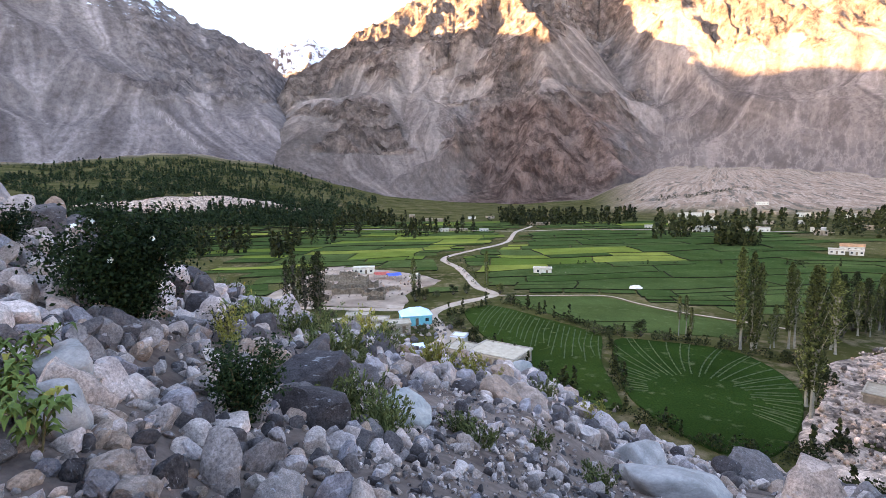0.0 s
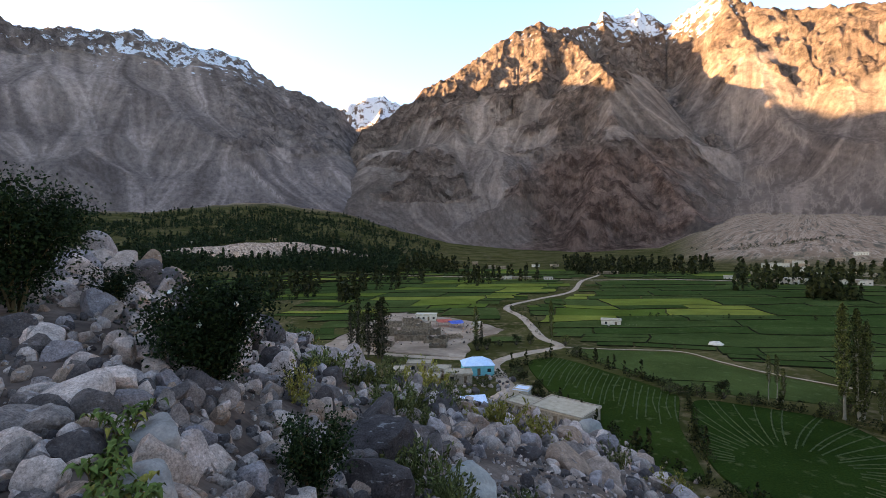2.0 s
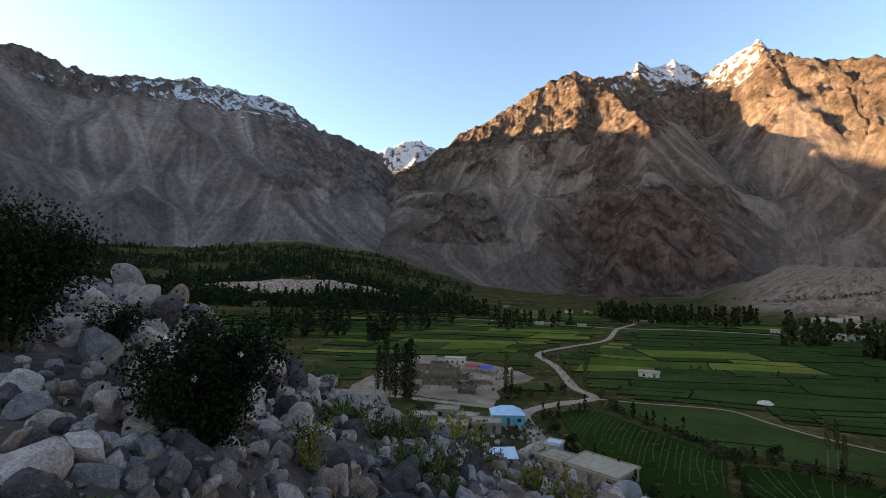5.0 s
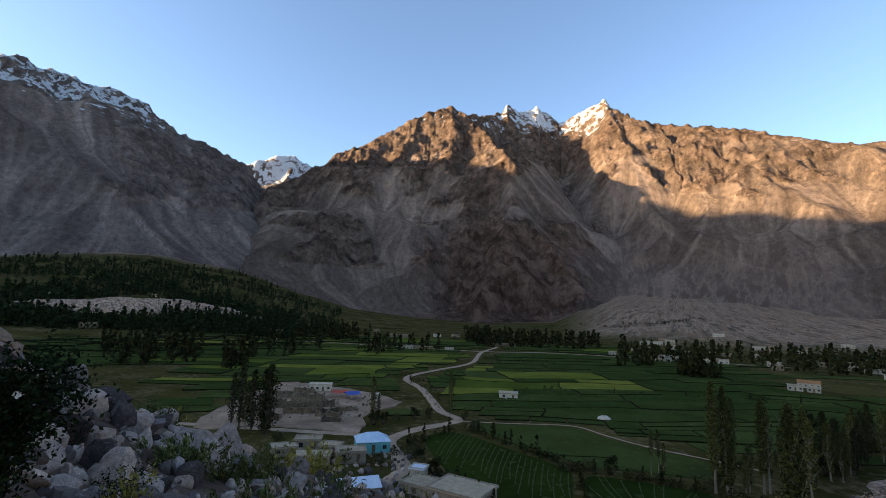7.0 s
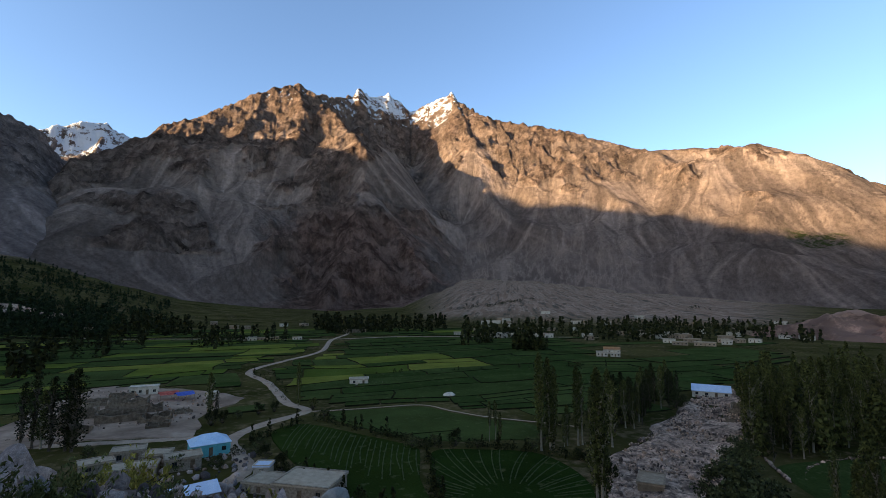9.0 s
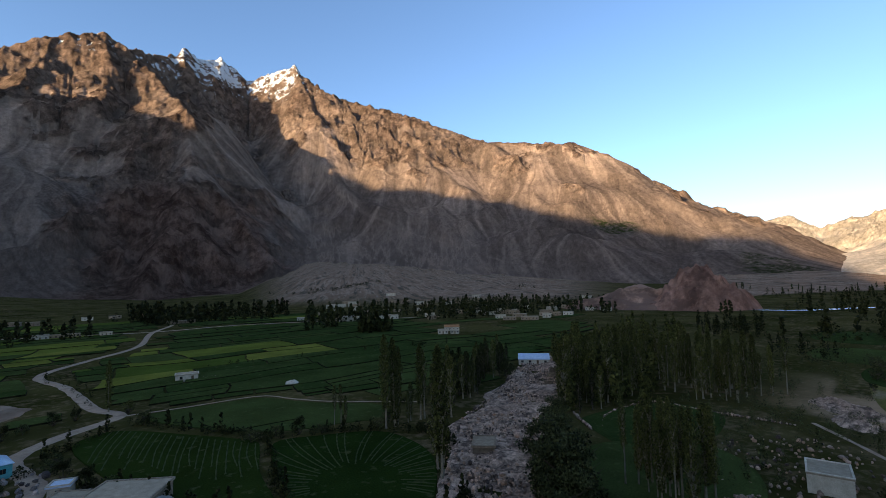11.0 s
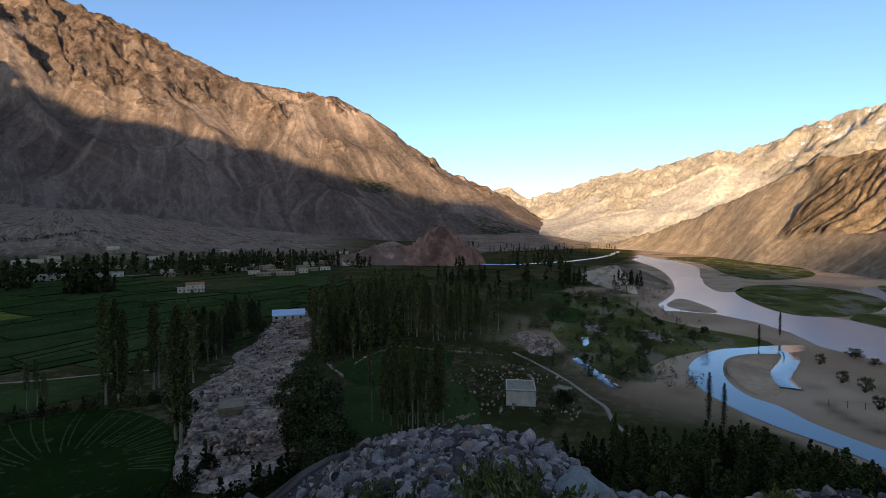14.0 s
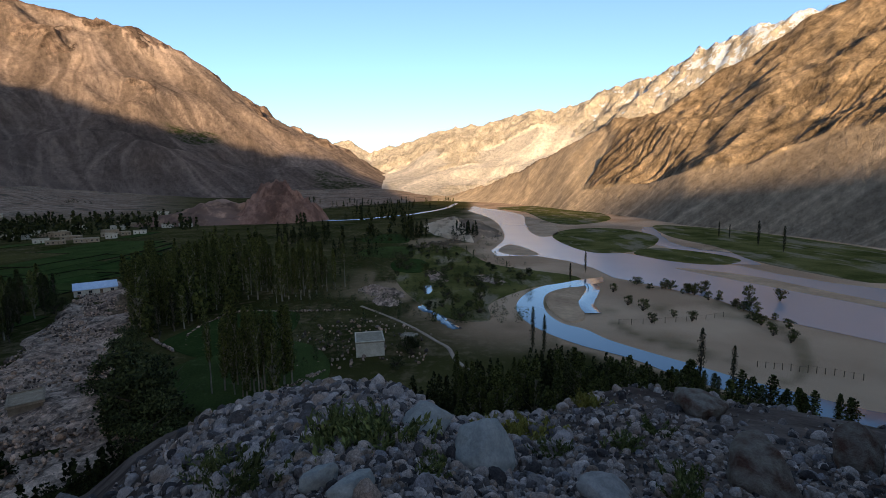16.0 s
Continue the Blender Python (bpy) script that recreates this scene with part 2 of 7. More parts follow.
# ---------------------------------------------------------------- the lie of the land
def hill_height(az, r, x, y):
    """The stony slope that the lens stands over: falls to the valley, rises behind."""
    east = smooth(-20, -44, az) * (1 - smooth(-140, -175, az))
    x, y = x + 0.27 * east, y - 1.51 * east
    az, r = np.degrees(np.arctan2(-x, y)), np.hypot(x, y)
    edge = table(az, (-180, 40), (-145, 22), (-132, 19), (-120, 18), (-109, 18), (-100, 13), (-93, 10), (-87.4, 8.5), (-84, 11), (-73, 16), (-60, 19), (-52, 30),
                 (-45, 50), (-20, 60), (-10, 45), (0, 36), (8, 32), (17, 28), (25, 26), (32, 24), (43, 24), (55, 26), (70, 40), (180, 40))
    sight = table(az, (-180, -0.30), (-150, 0.2), (-132, 0.391), (-120, 0.412), (-109, 0.41), (-105.5, 0.436), (-99, 0.50), (-93, 0.519), (-87.4, 0.533), (-85.3, 0.479),
                  (-81, 0.433), (-73, 0.41), (-61, 0.43), (-53, 0.475), (-48, 0.517), (-40, 0.529), (-30, 0.523), (-21, 0.486), (-10.6, 0.394), (-0.8, 0.345),
                  (6, 0.314), (15.6, 0.262), (20.5, 0.225), (25.7, 0.178), (30, 0.14), (35.5, 0.073), (38, 0.042), (41, 0.02), (43, 0.0), (46.5, -0.015), (51.6, -0.025), (60, -0.06), (90, -0.2), (180, -0.30))
    s = sight - 1.65 / edge
    over = np.maximum(r - edge, 0)
    z = EYE - 1.68 + 0.38 * east - s * r - 0.62 * (np.sqrt(over ** 2 + 9) - 3)
    lumps = fbm(x * 0.35, y * 0.35, 4, 3) * 0.16 * smooth(1, 5, r) + fbm(x * 0.06, y * 0.06, 3, 8) * 0.7 * smooth(10, 40, r) * (1 - smooth(55, 95, np.abs(az + 95)))
    return z + lumps


def sand_amount(x, y):
    """The river plain beyond the near groves."""
    along = smooth(95, 125, x + 45 * smooth(-48, -62, y)) * (1 - smooth(-10, 25, y + 0.02 * x + 12 * fbm(x * 0.02, y * 0.02, 3, 31)))
    gap = np.full(np.shape(x), 1e9)
    line = ((112, -29), (98, -42), (86, -52), (77, -60), (68, -72), (57, -98))
    for (ax, ay), (bx, by) in zip(line, line[1:]):  # the side channel's lower reach
        t = np.clip(((x - ax) * (bx - ax) + (y - ay) * (by - ay)) / ((bx - ax) ** 2 + (by - ay) ** 2), 0, 1)
        gap = np.minimum(gap, np.hypot(x - ax - t * (bx - ax), y - ay - t * (by - ay)))
    return np.maximum(along, 1 - smooth(7, 11, gap))


def floor_height(az, r, x, y):
    """Valley floor, rising into wooded and stony fans before the mountains."""
    base = table(az, (-180, 900), (-131, 330), (-124, 400), (-114, 473), (-102, 800), (-92, 1500), (-84, 1900), (-75, 1900), (-67, 1900), (-57, 1800), (-45, 1900),
                 (-30, 1950), (-24, 1700), (-17, 1500), (0, 1500), (7, 1500), (14.5, 1500), (28, 1500), (50, 1500), (60, 1500), (180, 900))
    lift = table(az, (-180, 40), (-131, 0), (-92, 0), (-86, 12), (-80, 40), (-74, 55), (-69, 50), (-65, 20), (-57, 34), (-52, 42), (-46, 75), (-38.7, 105), (-31.5, 130), (-24, 100), (-17, 16),
                 (-10, 9), (-1, 18), (7, 40), (14.5, 100), (20, 137), (28, 154), (32, 145), (40, 124), (47, 128), (51, 112), (60, 110), (180, 40))
    start = table(az, (-180, 300), (-97.6, 880), (-92, 1360), (-88, 1540), (-85, 1440), (-81.5, 1300), (-77.4, 1140), (-74, 1056), (-70.7, 829), (-65, 900), (-57, 700), (-45, 620), (-30, 640), (-22, 800), (-10, 700), (8, 600), (20, 480), (40, 400), (55, 350), (180, 300))
    start = np.minimum(start, base - 150)
    t = np.clip((r - start) / (base - start), 0, 1.08)
    fan = smooth(-17, -24, az) * (1 - smooth(-52, -62, az))
    z = lift * t ** 1.35
    z = z + fbm(x * 0.006, y * 0.006, 4, 21) * 14 * smooth(0.05, 0.5, t) * np.clip(lift / 100, 0, 1)
    z = z + fan * smooth(0.02, 0.3, t) * (ridged(np.degrees(np.arctan2(y - 1690, x - 975)) * 0.16, np.hypot(y - 1690, x - 975) * 0.0022, 5, 4) - 0.55) * 16
    plain_part = sand_amount(x, y) * (1 - smooth(900, 1400, r))
    z = z + fbm(x * 0.02, y * 0.02, 3, 5) * 0.25 * smooth(60, 130, r) * (1 - plain_part) - 0.3 * plain_part
    return z, t, fan


def land(az, r):
    x, y = polar(az, r)
    h = hill_height(az, r, x, y)
    f, t, fan = floor_height(az, r, x, y)
    far = smooth(260, 420, r)
    h = h * (1 - far) + (f - 30) * far
    k = 0.8
    top = np.maximum(h, f)
    return top + k * np.exp(-np.abs(h - f) / k) * 0.3, h - f, t, fan


def ground_at(x, y):
    """Height of the ground at a place."""
    az, r = np.degrees(np.arctan2(-np.asarray(x, float), np.asarray(y, float))), np.hypot(x, y)
    return land(az, r)[0]


def grid_mesh(name, X, Y, Z, material, keep=None, attributes=(), wrap=False):
    """A mesh from a grid of heights, with attributes on its points."""
    rows, cols = X.shape
    idx = np.arange(rows * cols).reshape(rows, cols)
    if wrap:
        idx = np.concatenate([idx, idx[:, :1]], 1)
    quads = np.stack([idx[:-1, :-1], idx[:-1, 1:], idx[1:, 1:], idx[1:, :-1]], -1).reshape(-1, 4)
    if keep is not None:
        flat = keep.ravel()
        quads = quads[flat[quads].any(1)]
    used = np.unique(quads)
    back = np.zeros(rows * cols, np.int64)
    back[used] = np.arange(len(used))
    quads = back[quads]
    co = np.stack([X.ravel(), Y.ravel(), Z.ravel()], 1)[used]
    me = bpy.data.meshes.new(name)
    me.vertices.add(len(co))
    me.vertices.foreach_set("co", co.astype(np.float32).ravel())
    me.loops.add(len(quads) * 4)
    me.loops.foreach_set("vertex_index", quads.astype(np.int32).ravel())
    me.polygons.add(len(quads))
    me.polygons.foreach_set("loop_start", np.arange(0, len(quads) * 4, 4, dtype=np.int32))
    me.update(calc_edges=True)
    me.shade_smooth()
    for key, kind, values in attributes:
        a = me.attributes.new(key, kind, "POINT")
        v = np.stack([np.broadcast_to(q, X.shape).ravel()[used] for q in values], 1)
        if kind == "FLOAT_COLOR":
            a.data.foreach_set("color", np.concatenate([v, np.ones((len(v), 1))], 1).astype(np.float32).ravel())
        else:
            a.data.foreach_set("vector", v.astype(np.float32).ravel())
    me.materials.append(material)
    return new(name, me)


def build_ground():
    az = np.concatenate([np.arange(64, -142, -0.28), np.arange(-142, -296, -2.0)])
    r = np.concatenate([[0.0, 0.15, 0.4], 0.6 * (4900 / 0.6) ** np.linspace(0, 1, 270)])
    A, Rr = np.meshgrid(az, r)
    A = np.where(A < -180, A + 360, A)
    X, Y = polar(A, Rr)
    Z, over, t, fan = land(A, Rr)
    hill = smooth(-1.5, 1.0, over) * (1 - smooth(260, 420, Rr))
    scree = np.maximum(fan * smooth(0.02, 0.25, t), smooth(1.0, 1.06, t))
    scree = np.maximum(scree, smooth(-66, -69, A) * smooth(-95, -91, A) * smooth(0.0, 0.03, t))
    spots = fbm(X * 0.035, Y * 0.035, 4, 35)
    verge = np.full(X.shape, 1e9)
    for line in (((186, -62), (168, -79), (143, -83), (112, -77), (96, -68), (87, -60)), ((86, -58), (97, -51.5), (107, -44.5), (117, -40), (127, -39))):
        for (ax, ay), (bx, by) in zip(line, line[1:]):  # grass on the rims of the sand flat
            s = np.clip(((X - ax) * (bx - ax) + (Y - ay) * (by - ay)) / ((bx - ax) ** 2 + (by - ay) ** 2), 0, 1)
            verge = np.minimum(verge, np.hypot(X - ax - s * (bx - ax), Y - ay - s * (by - ay)))
    sand = np.clip(sand_amount(X, Y) * (0.5 + 0.5 * smooth(0.6, 2.6, verge + 2 * spots)) * smooth(-0.45, 0.0, spots + 0.25) + smooth(-0.04, 0.16, spots) * smooth(120, 160, X) * (1 - smooth(20, 60, Y)) * (1 - smooth(560, 700, X)) * 0.6, 0, 1) * (1 - hill)
    ob = grid_mesh("ground", X, Y, Z, M_GROUND, wrap=True, attributes=[("zone", "FLOAT_COLOR", (hill, scree, sand)), ("flow", "FLOAT_VECTOR", (np.degrees(np.arctan2(Y - 1690, X - 975)) * 14, np.hypot(Y - 1690, X - 975), 0 * X))])
    tagged(ob, "valley ground of rough grass, stony slope, scree fans and river sand", "ground", kind="structure")


build_ground()


# ---------------------------------------------------------------- mountains
def wear(Z, r, step, rounds, strength):
    """Running water cuts gullies into a flank: each place is lowered towards the lowest neighbour by the water that gathers there."""
    rows, cols = Z.shape
    n = rows * cols
    dr = np.broadcast_to(np.gradient(r)[:, None], Z.shape)
    da = np.broadcast_to((r * radians(step))[:, None], Z.shape)
    cell = (dr * da).ravel()
    here = np.arange(n).reshape(rows, cols)
    for _ in range(rounds):
        pad = np.pad(Z, 1, constant_values=1e9)
        best, to, gap = np.zeros(Z.shape), here.copy(), np.ones(Z.shape)
        for i in (-1, 0, 1):
            for j in (-1, 0, 1):
                if i or j:
                    d = np.sqrt((dr * i) ** 2 + (da * j) ** 2)
                    fall = (Z - pad[1 + i:rows + 1 + i, 1 + j:cols + 1 + j]) / d
                    more = fall > best
                    best, to, gap = np.where(more, fall, best), np.where(more, here + i * cols + j, to), np.where(more, d, gap)
        order = np.argsort(Z.ravel(), kind="stable")
        down, water = to.ravel().tolist(), cell.tolist()
        for i in order[::-1].tolist():
            j = down[i]
            if j != i:
                water[j] += water[i]
        f = (np.broadcast_to(strength, Z.shape).ravel() * np.sqrt(np.array(water)) / gap.ravel()).tolist()
        z = Z.ravel().tolist()
        for i in order.tolist():
            j = down[i]
            if j != i:
                z[i] = (z[i] + f[i] * z[j]) / (1 + f[i])
        Z = np.array(z).reshape(rows, cols)
    return Z


def blurred(Z, k):
    for axis in (0, 1):
        for _ in range(2):
            pad = np.pad(Z, [(k, k) if a == axis else (0, 0) for a in (0, 1)], mode="edge")
            run = np.cumsum(np.insert(pad, 0, 0, axis=axis), axis=axis)
            m = Z.shape[axis]
            Z = (np.take(run, np.arange(2 * k + 1, 2 * k + 1 + m), axis=axis) - np.take(run, np.arange(m), axis=axis)) / (2 * k + 1)
    return Z


def streaks(Z, r, step, seed, pace):
    """Fine stripes that follow the fall line, as loose stone runs downhill."""
    rows, cols = Z.shape
    soft = blurred(Z, 2)
    dr = np.gradient(r)[:, None]
    da = (r * radians(step))[:, None]
    gr, ga = np.gradient(soft, axis=0) / dr, np.gradient(soft, axis=1) / da
    norm = np.hypot(gr, ga) + 1e-6
    vi, vj = -gr / norm * pace / dr, -ga / norm * pace / da
    grain = np.random.default_rng(seed).random(Z.shape)
    grain = 0.5 * (grain - 0.5) + 1.3 * (blurred(grain, 1) - 0.5) + 2.0 * (blurred(grain, 3) - 0.5)
    total = np.zeros(Z.shape)
    for way in (1, -1):
        i, j = np.meshgrid(np.arange(rows, dtype=float), np.arange(cols, dtype=float), indexing="ij")
        for _ in range(40):
            a, b = np.clip(np.rint(i).astype(int), 0, rows - 1), np.clip(np.rint(j).astype(int), 0, cols - 1)
            total += grain[a, b]
            i, j = i + way * vi[a, b], j + way * vj[a, b]
    return np.clip(0.5 + 0.2 * (total - total.mean()) / total.std(), 0, 1)


def mountain(name, label, material, az0, az1, step, r0, r1, rings, ridges, snow, red=None, pale=None, grain=1.0, seed=0, stretch=1.0, foot=lambda A: 1500 + 0 * A,
             hollow=lambda A: 1.25 + 0 * A, steep=0.75, jag=lambda A: 1.0 + 0 * A, rounds=8, cut=0.010, crags_at=None, folds=1.0, scrub=None):
    """A crest with a slope down to its foot, and side ridges. ridges: polylines of (azimuth, distance, rise per metre of distance over the eye), the crest first."""
    A, Rr = np.meshgrid(np.arange(az0, az1, -step), r0 * (r1 / r0) ** np.linspace(0, 1, rings))
    X, Y = polar(A, Rr)
    ridges = [[(a, 1500 + (d - 1500) * stretch if d > 1500 else d, e) for a, d, e in ridge] for ridge in ridges]
    crest = sorted(ridges[0])
    line = np.arange(az0, az1, -step)
    far = blurred(np.interp(line, [c[0] for c in crest], [c[1] for c in crest])[None, :].repeat(2, 0), int(1.2 / step))[0]
    rise = np.interp(line, [c[0] for c in crest], [c[2] for c in crest])
    top = EYE + rise * far
    near_floor = land(A, Rr)[0]
    low = np.minimum(foot(line), far - 120)
    base = ground_at(*polar(line, low)) - 4
    t = np.clip((Rr - low) / (far - low), 0, 1)
    drop = 40 * fbm(X / 500, Y / 500, 3, seed + 40) * grain
    Z = base + (top - base) * t ** hollow(line) - np.maximum(Rr - far, 0) * 0.7 - np.maximum(low - Rr, 0) * 0.5
    D = np.abs(Rr - far) + 0.0
    wx, wy = X + 40 * fbm(X / 300, Y / 300, 4, seed + 41) * grain, Y + 40 * fbm(X / 300, Y / 300, 4, seed + 60) * grain
    for ridge in ridges[1:]:
        pts = [(*polar(a, d), EYE + e * d) for a, d, e in ridge]
        for (ax, ay, a_z), (bx, by, b_z) in zip(pts, pts[1:]):
            length = math.hypot(bx - ax, by - ay)
            s = np.clip(((wx - ax) * (bx - ax) + (wy - ay) * (by - ay)) / length ** 2, 0, 1)
            d = np.hypot(wx - ax - s * (bx - ax), wy - ay - s * (by - ay))
            z = a_z + s * (b_z - a_z) - steep * d
            Z = np.maximum(Z, z) + 7 * np.exp(-np.abs(Z - z) / 22)
    mid = smooth(0.0, 0.35, t) * (1 - 0.75 * smooth(0.9, 1.0, t)) * smooth(0, 160, Z - near_floor)
    Z = Z + mid * grain * folds * (drop + (ridged(wx / 520, wy / 520, 3, seed + 7) - 0.62) * 150 + fbm(X / 130, Y / 130, 4, seed + 8) * 26)
    Z = Z + jag(line) * smooth(260, 0, D) * ((ridged(X / 110, Y / 110, 4, seed + 15) - 0.62) * 46 + fbm(X / 45, Y / 45, 3, seed + 16) * 9)
    E = (Z - EYE) / Rr
    crags = smooth(-0.18, 0.22, fbm(wx / 380, wy / 380, 4, seed + 21) + 0.85 * smooth(0.55, 0.95, t) - 0.18)
    if crags_at:
        crags = np.clip(crags_at(A, E, t, crags, X, Y), 0, 1)
    Z = np.maximum(Z, near_floor - 16)
    Z = wear(Z, Rr[:, 0], step, rounds, cut * (0.35 + 0.65 * crags * smooth(0.25, 0.55, t)))
    Z = Z + (blurred(Z, 3) - Z) * (1 - crags) * smooth(20, 120, D)  # loose slopes lie smooth
    up = smooth(0, 60, Z - near_floor)
    Z = Z + up * crags * grain * ((ridged(wx / 125, wy / 125, 3, seed + 31) - 0.6) * 78 + (ridged(X / 42, Y / 42, 3, seed + 33) - 0.6) * 26)
    Z = Z + up * grain * fbm(X / 40, Y / 40, 3, seed + 35) * 3.0
    rock = np.clip(0.48 + ((Z - blurred(Z, 2)) / 9.0 + (Z - blurred(Z, 7)) / 34.0) * (0.35 + 0.65 * crags), 0, 1)
    snowy = np.clip(0.22 + (Z - snow(A, Rr)) / 420.0, -1, 1.0) if snow else np.full(X.shape, -2.0)
    redness = red(A, (Z - EYE) / Rr, X, Y) if red else np.zeros(X.shape)
    paleness = pale(A, (Z - EYE) / Rr, X, Y) if pale else np.zeros(X.shape)
    ob = grid_mesh(name, X, Y, Z, material, keep=Z > near_floor - 12,
                   attributes=[("tone", "FLOAT_COLOR", (redness, paleness, snowy)), ("flow", "FLOAT_VECTOR", (streaks(Z, Rr[:, 0], step, seed + 50, 0.0036 * math.sqrt(r0 * r1)), crags, rock)), ("lay", "FLOAT_VECTOR", (np.radians(A) * r0 * 1.6, Rr * 0.42, Z * 0.35)),
                               ("scrub", "FLOAT_VECTOR", (scrub(A, (Z - EYE) / Rr, X, Y) if scrub else 0 * X, 0 * X, 0 * X))])
    return tagged(ob, label, "mountain", kind="structure")


def cliff(A, E, X, Y):
    n = fbm(X / 140, Y / 140, 4, 71)
    a = np.exp(-((A + 11) / 10) ** 2) * (1 - smooth(0.13, 0.24, E + 0.05 * n))
    return np.clip(smooth(0.3, 0.62, a + 0.4 * n) * 0.85, 0, 1)


def slide(A, E, X, Y):
    """Pale track of a rock slide on the flank."""
    centre = table(E.ravel(), (0.02, -52), (0.06, -44), (0.10, -37.5), (0.154, -30.3), (0.22, -26.5), (0.30, -23.0), (0.36, -21.5)).reshape(E.shape)
    centre = centre + 0.7 * fbm(X / 120, Y / 120, 3, 74)
    apron = smooth(-21, -27, A) * smooth(-62, -50, A) * (1 - smooth(0.06, 0.17, E + 0.0035 * (A + 27) * -1 + 0.06 * fbm(X / 300, Y / 300, 3, 73))) * 0.75
    return np.maximum(np.exp(-((A - centre) / 0.5) ** 2) * smooth(0.0, 0.05, E) * 0.7, apron)


def hill_scrub(A, E, X, Y):
    """Thorn scrub round two springs on the dry slope."""
    n = 0.02 * fbm(X / 90, Y / 90, 3, 78)
    a = smooth(3.2, 1.6, np.abs(A + 60.3)) * smooth(0.016, 0.006, np.abs(E + n - 0.103 - 0.004 * (A + 60.3)))
    b = smooth(4.2, 2.0, np.abs(A + 75.5)) * smooth(0.02, 0.008, np.abs(E + n - 0.012 - 0.004 * (A + 75.5)))
    return np.maximum(a, b)


def front_crags(A, E, t, crags, X, Y):
    """Rock walls at the foot of the middle spur, on the lower west face and below the crest; loose slopes elsewhere."""
    n = 0.5 * fbm(X / 170, Y / 170, 4, 75)
    wall = np.exp(-((A + 10.5) / 10.5) ** 2) * (1 - smooth(0.17, 0.26, E))
    west = np.exp(-((A - 9) / 6.5) ** 2) * smooth(0.07, 0.1, E) * (1 - smooth(0.17, 0.22, E)) * 0.8
    upper = smooth(0.50, 0.85, t) * table(A.ravel(), (-88, 0.35), (-46, 0.45), (-40, 0.7), (-28, 0.85), (26, 0.95)).reshape(A.shape)
    mid = 0.55 * smooth(-20, -12, A) * smooth(0.18, 0.26, E)
    return smooth(0.36, 0.66, np.maximum(np.maximum(wall, west), np.maximum(upper, mid)) + n)


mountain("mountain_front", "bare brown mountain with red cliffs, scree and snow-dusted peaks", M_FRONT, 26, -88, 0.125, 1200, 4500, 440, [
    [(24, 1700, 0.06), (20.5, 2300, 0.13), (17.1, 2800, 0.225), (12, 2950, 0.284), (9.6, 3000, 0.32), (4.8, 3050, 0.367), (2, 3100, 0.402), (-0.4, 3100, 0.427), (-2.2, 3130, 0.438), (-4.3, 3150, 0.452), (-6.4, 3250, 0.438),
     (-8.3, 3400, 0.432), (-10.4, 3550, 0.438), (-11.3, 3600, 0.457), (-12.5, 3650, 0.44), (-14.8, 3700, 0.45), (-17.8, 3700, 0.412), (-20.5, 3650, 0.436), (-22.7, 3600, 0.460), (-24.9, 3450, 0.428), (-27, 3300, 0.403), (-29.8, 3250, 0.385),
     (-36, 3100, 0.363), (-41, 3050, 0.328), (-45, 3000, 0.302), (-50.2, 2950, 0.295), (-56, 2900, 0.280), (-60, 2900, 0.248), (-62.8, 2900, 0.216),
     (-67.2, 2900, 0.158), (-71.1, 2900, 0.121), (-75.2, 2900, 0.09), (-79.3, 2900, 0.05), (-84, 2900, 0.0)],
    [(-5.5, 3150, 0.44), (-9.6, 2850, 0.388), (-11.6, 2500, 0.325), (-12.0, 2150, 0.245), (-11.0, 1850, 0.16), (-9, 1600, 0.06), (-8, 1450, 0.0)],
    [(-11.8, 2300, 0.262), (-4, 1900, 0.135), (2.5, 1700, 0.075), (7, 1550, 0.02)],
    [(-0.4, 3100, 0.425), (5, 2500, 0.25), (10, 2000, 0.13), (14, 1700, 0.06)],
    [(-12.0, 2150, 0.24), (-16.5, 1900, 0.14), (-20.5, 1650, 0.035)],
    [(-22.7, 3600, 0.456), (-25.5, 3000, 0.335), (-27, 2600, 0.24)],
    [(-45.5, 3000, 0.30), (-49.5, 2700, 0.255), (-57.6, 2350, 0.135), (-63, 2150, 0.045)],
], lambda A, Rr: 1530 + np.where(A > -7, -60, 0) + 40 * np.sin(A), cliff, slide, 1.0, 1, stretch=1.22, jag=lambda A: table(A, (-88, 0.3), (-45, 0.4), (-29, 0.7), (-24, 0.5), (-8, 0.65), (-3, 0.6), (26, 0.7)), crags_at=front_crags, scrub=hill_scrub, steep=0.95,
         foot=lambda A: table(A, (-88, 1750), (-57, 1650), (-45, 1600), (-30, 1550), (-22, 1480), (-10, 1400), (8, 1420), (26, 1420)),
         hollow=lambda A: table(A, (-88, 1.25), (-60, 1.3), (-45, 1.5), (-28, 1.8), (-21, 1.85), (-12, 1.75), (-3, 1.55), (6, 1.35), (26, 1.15)))

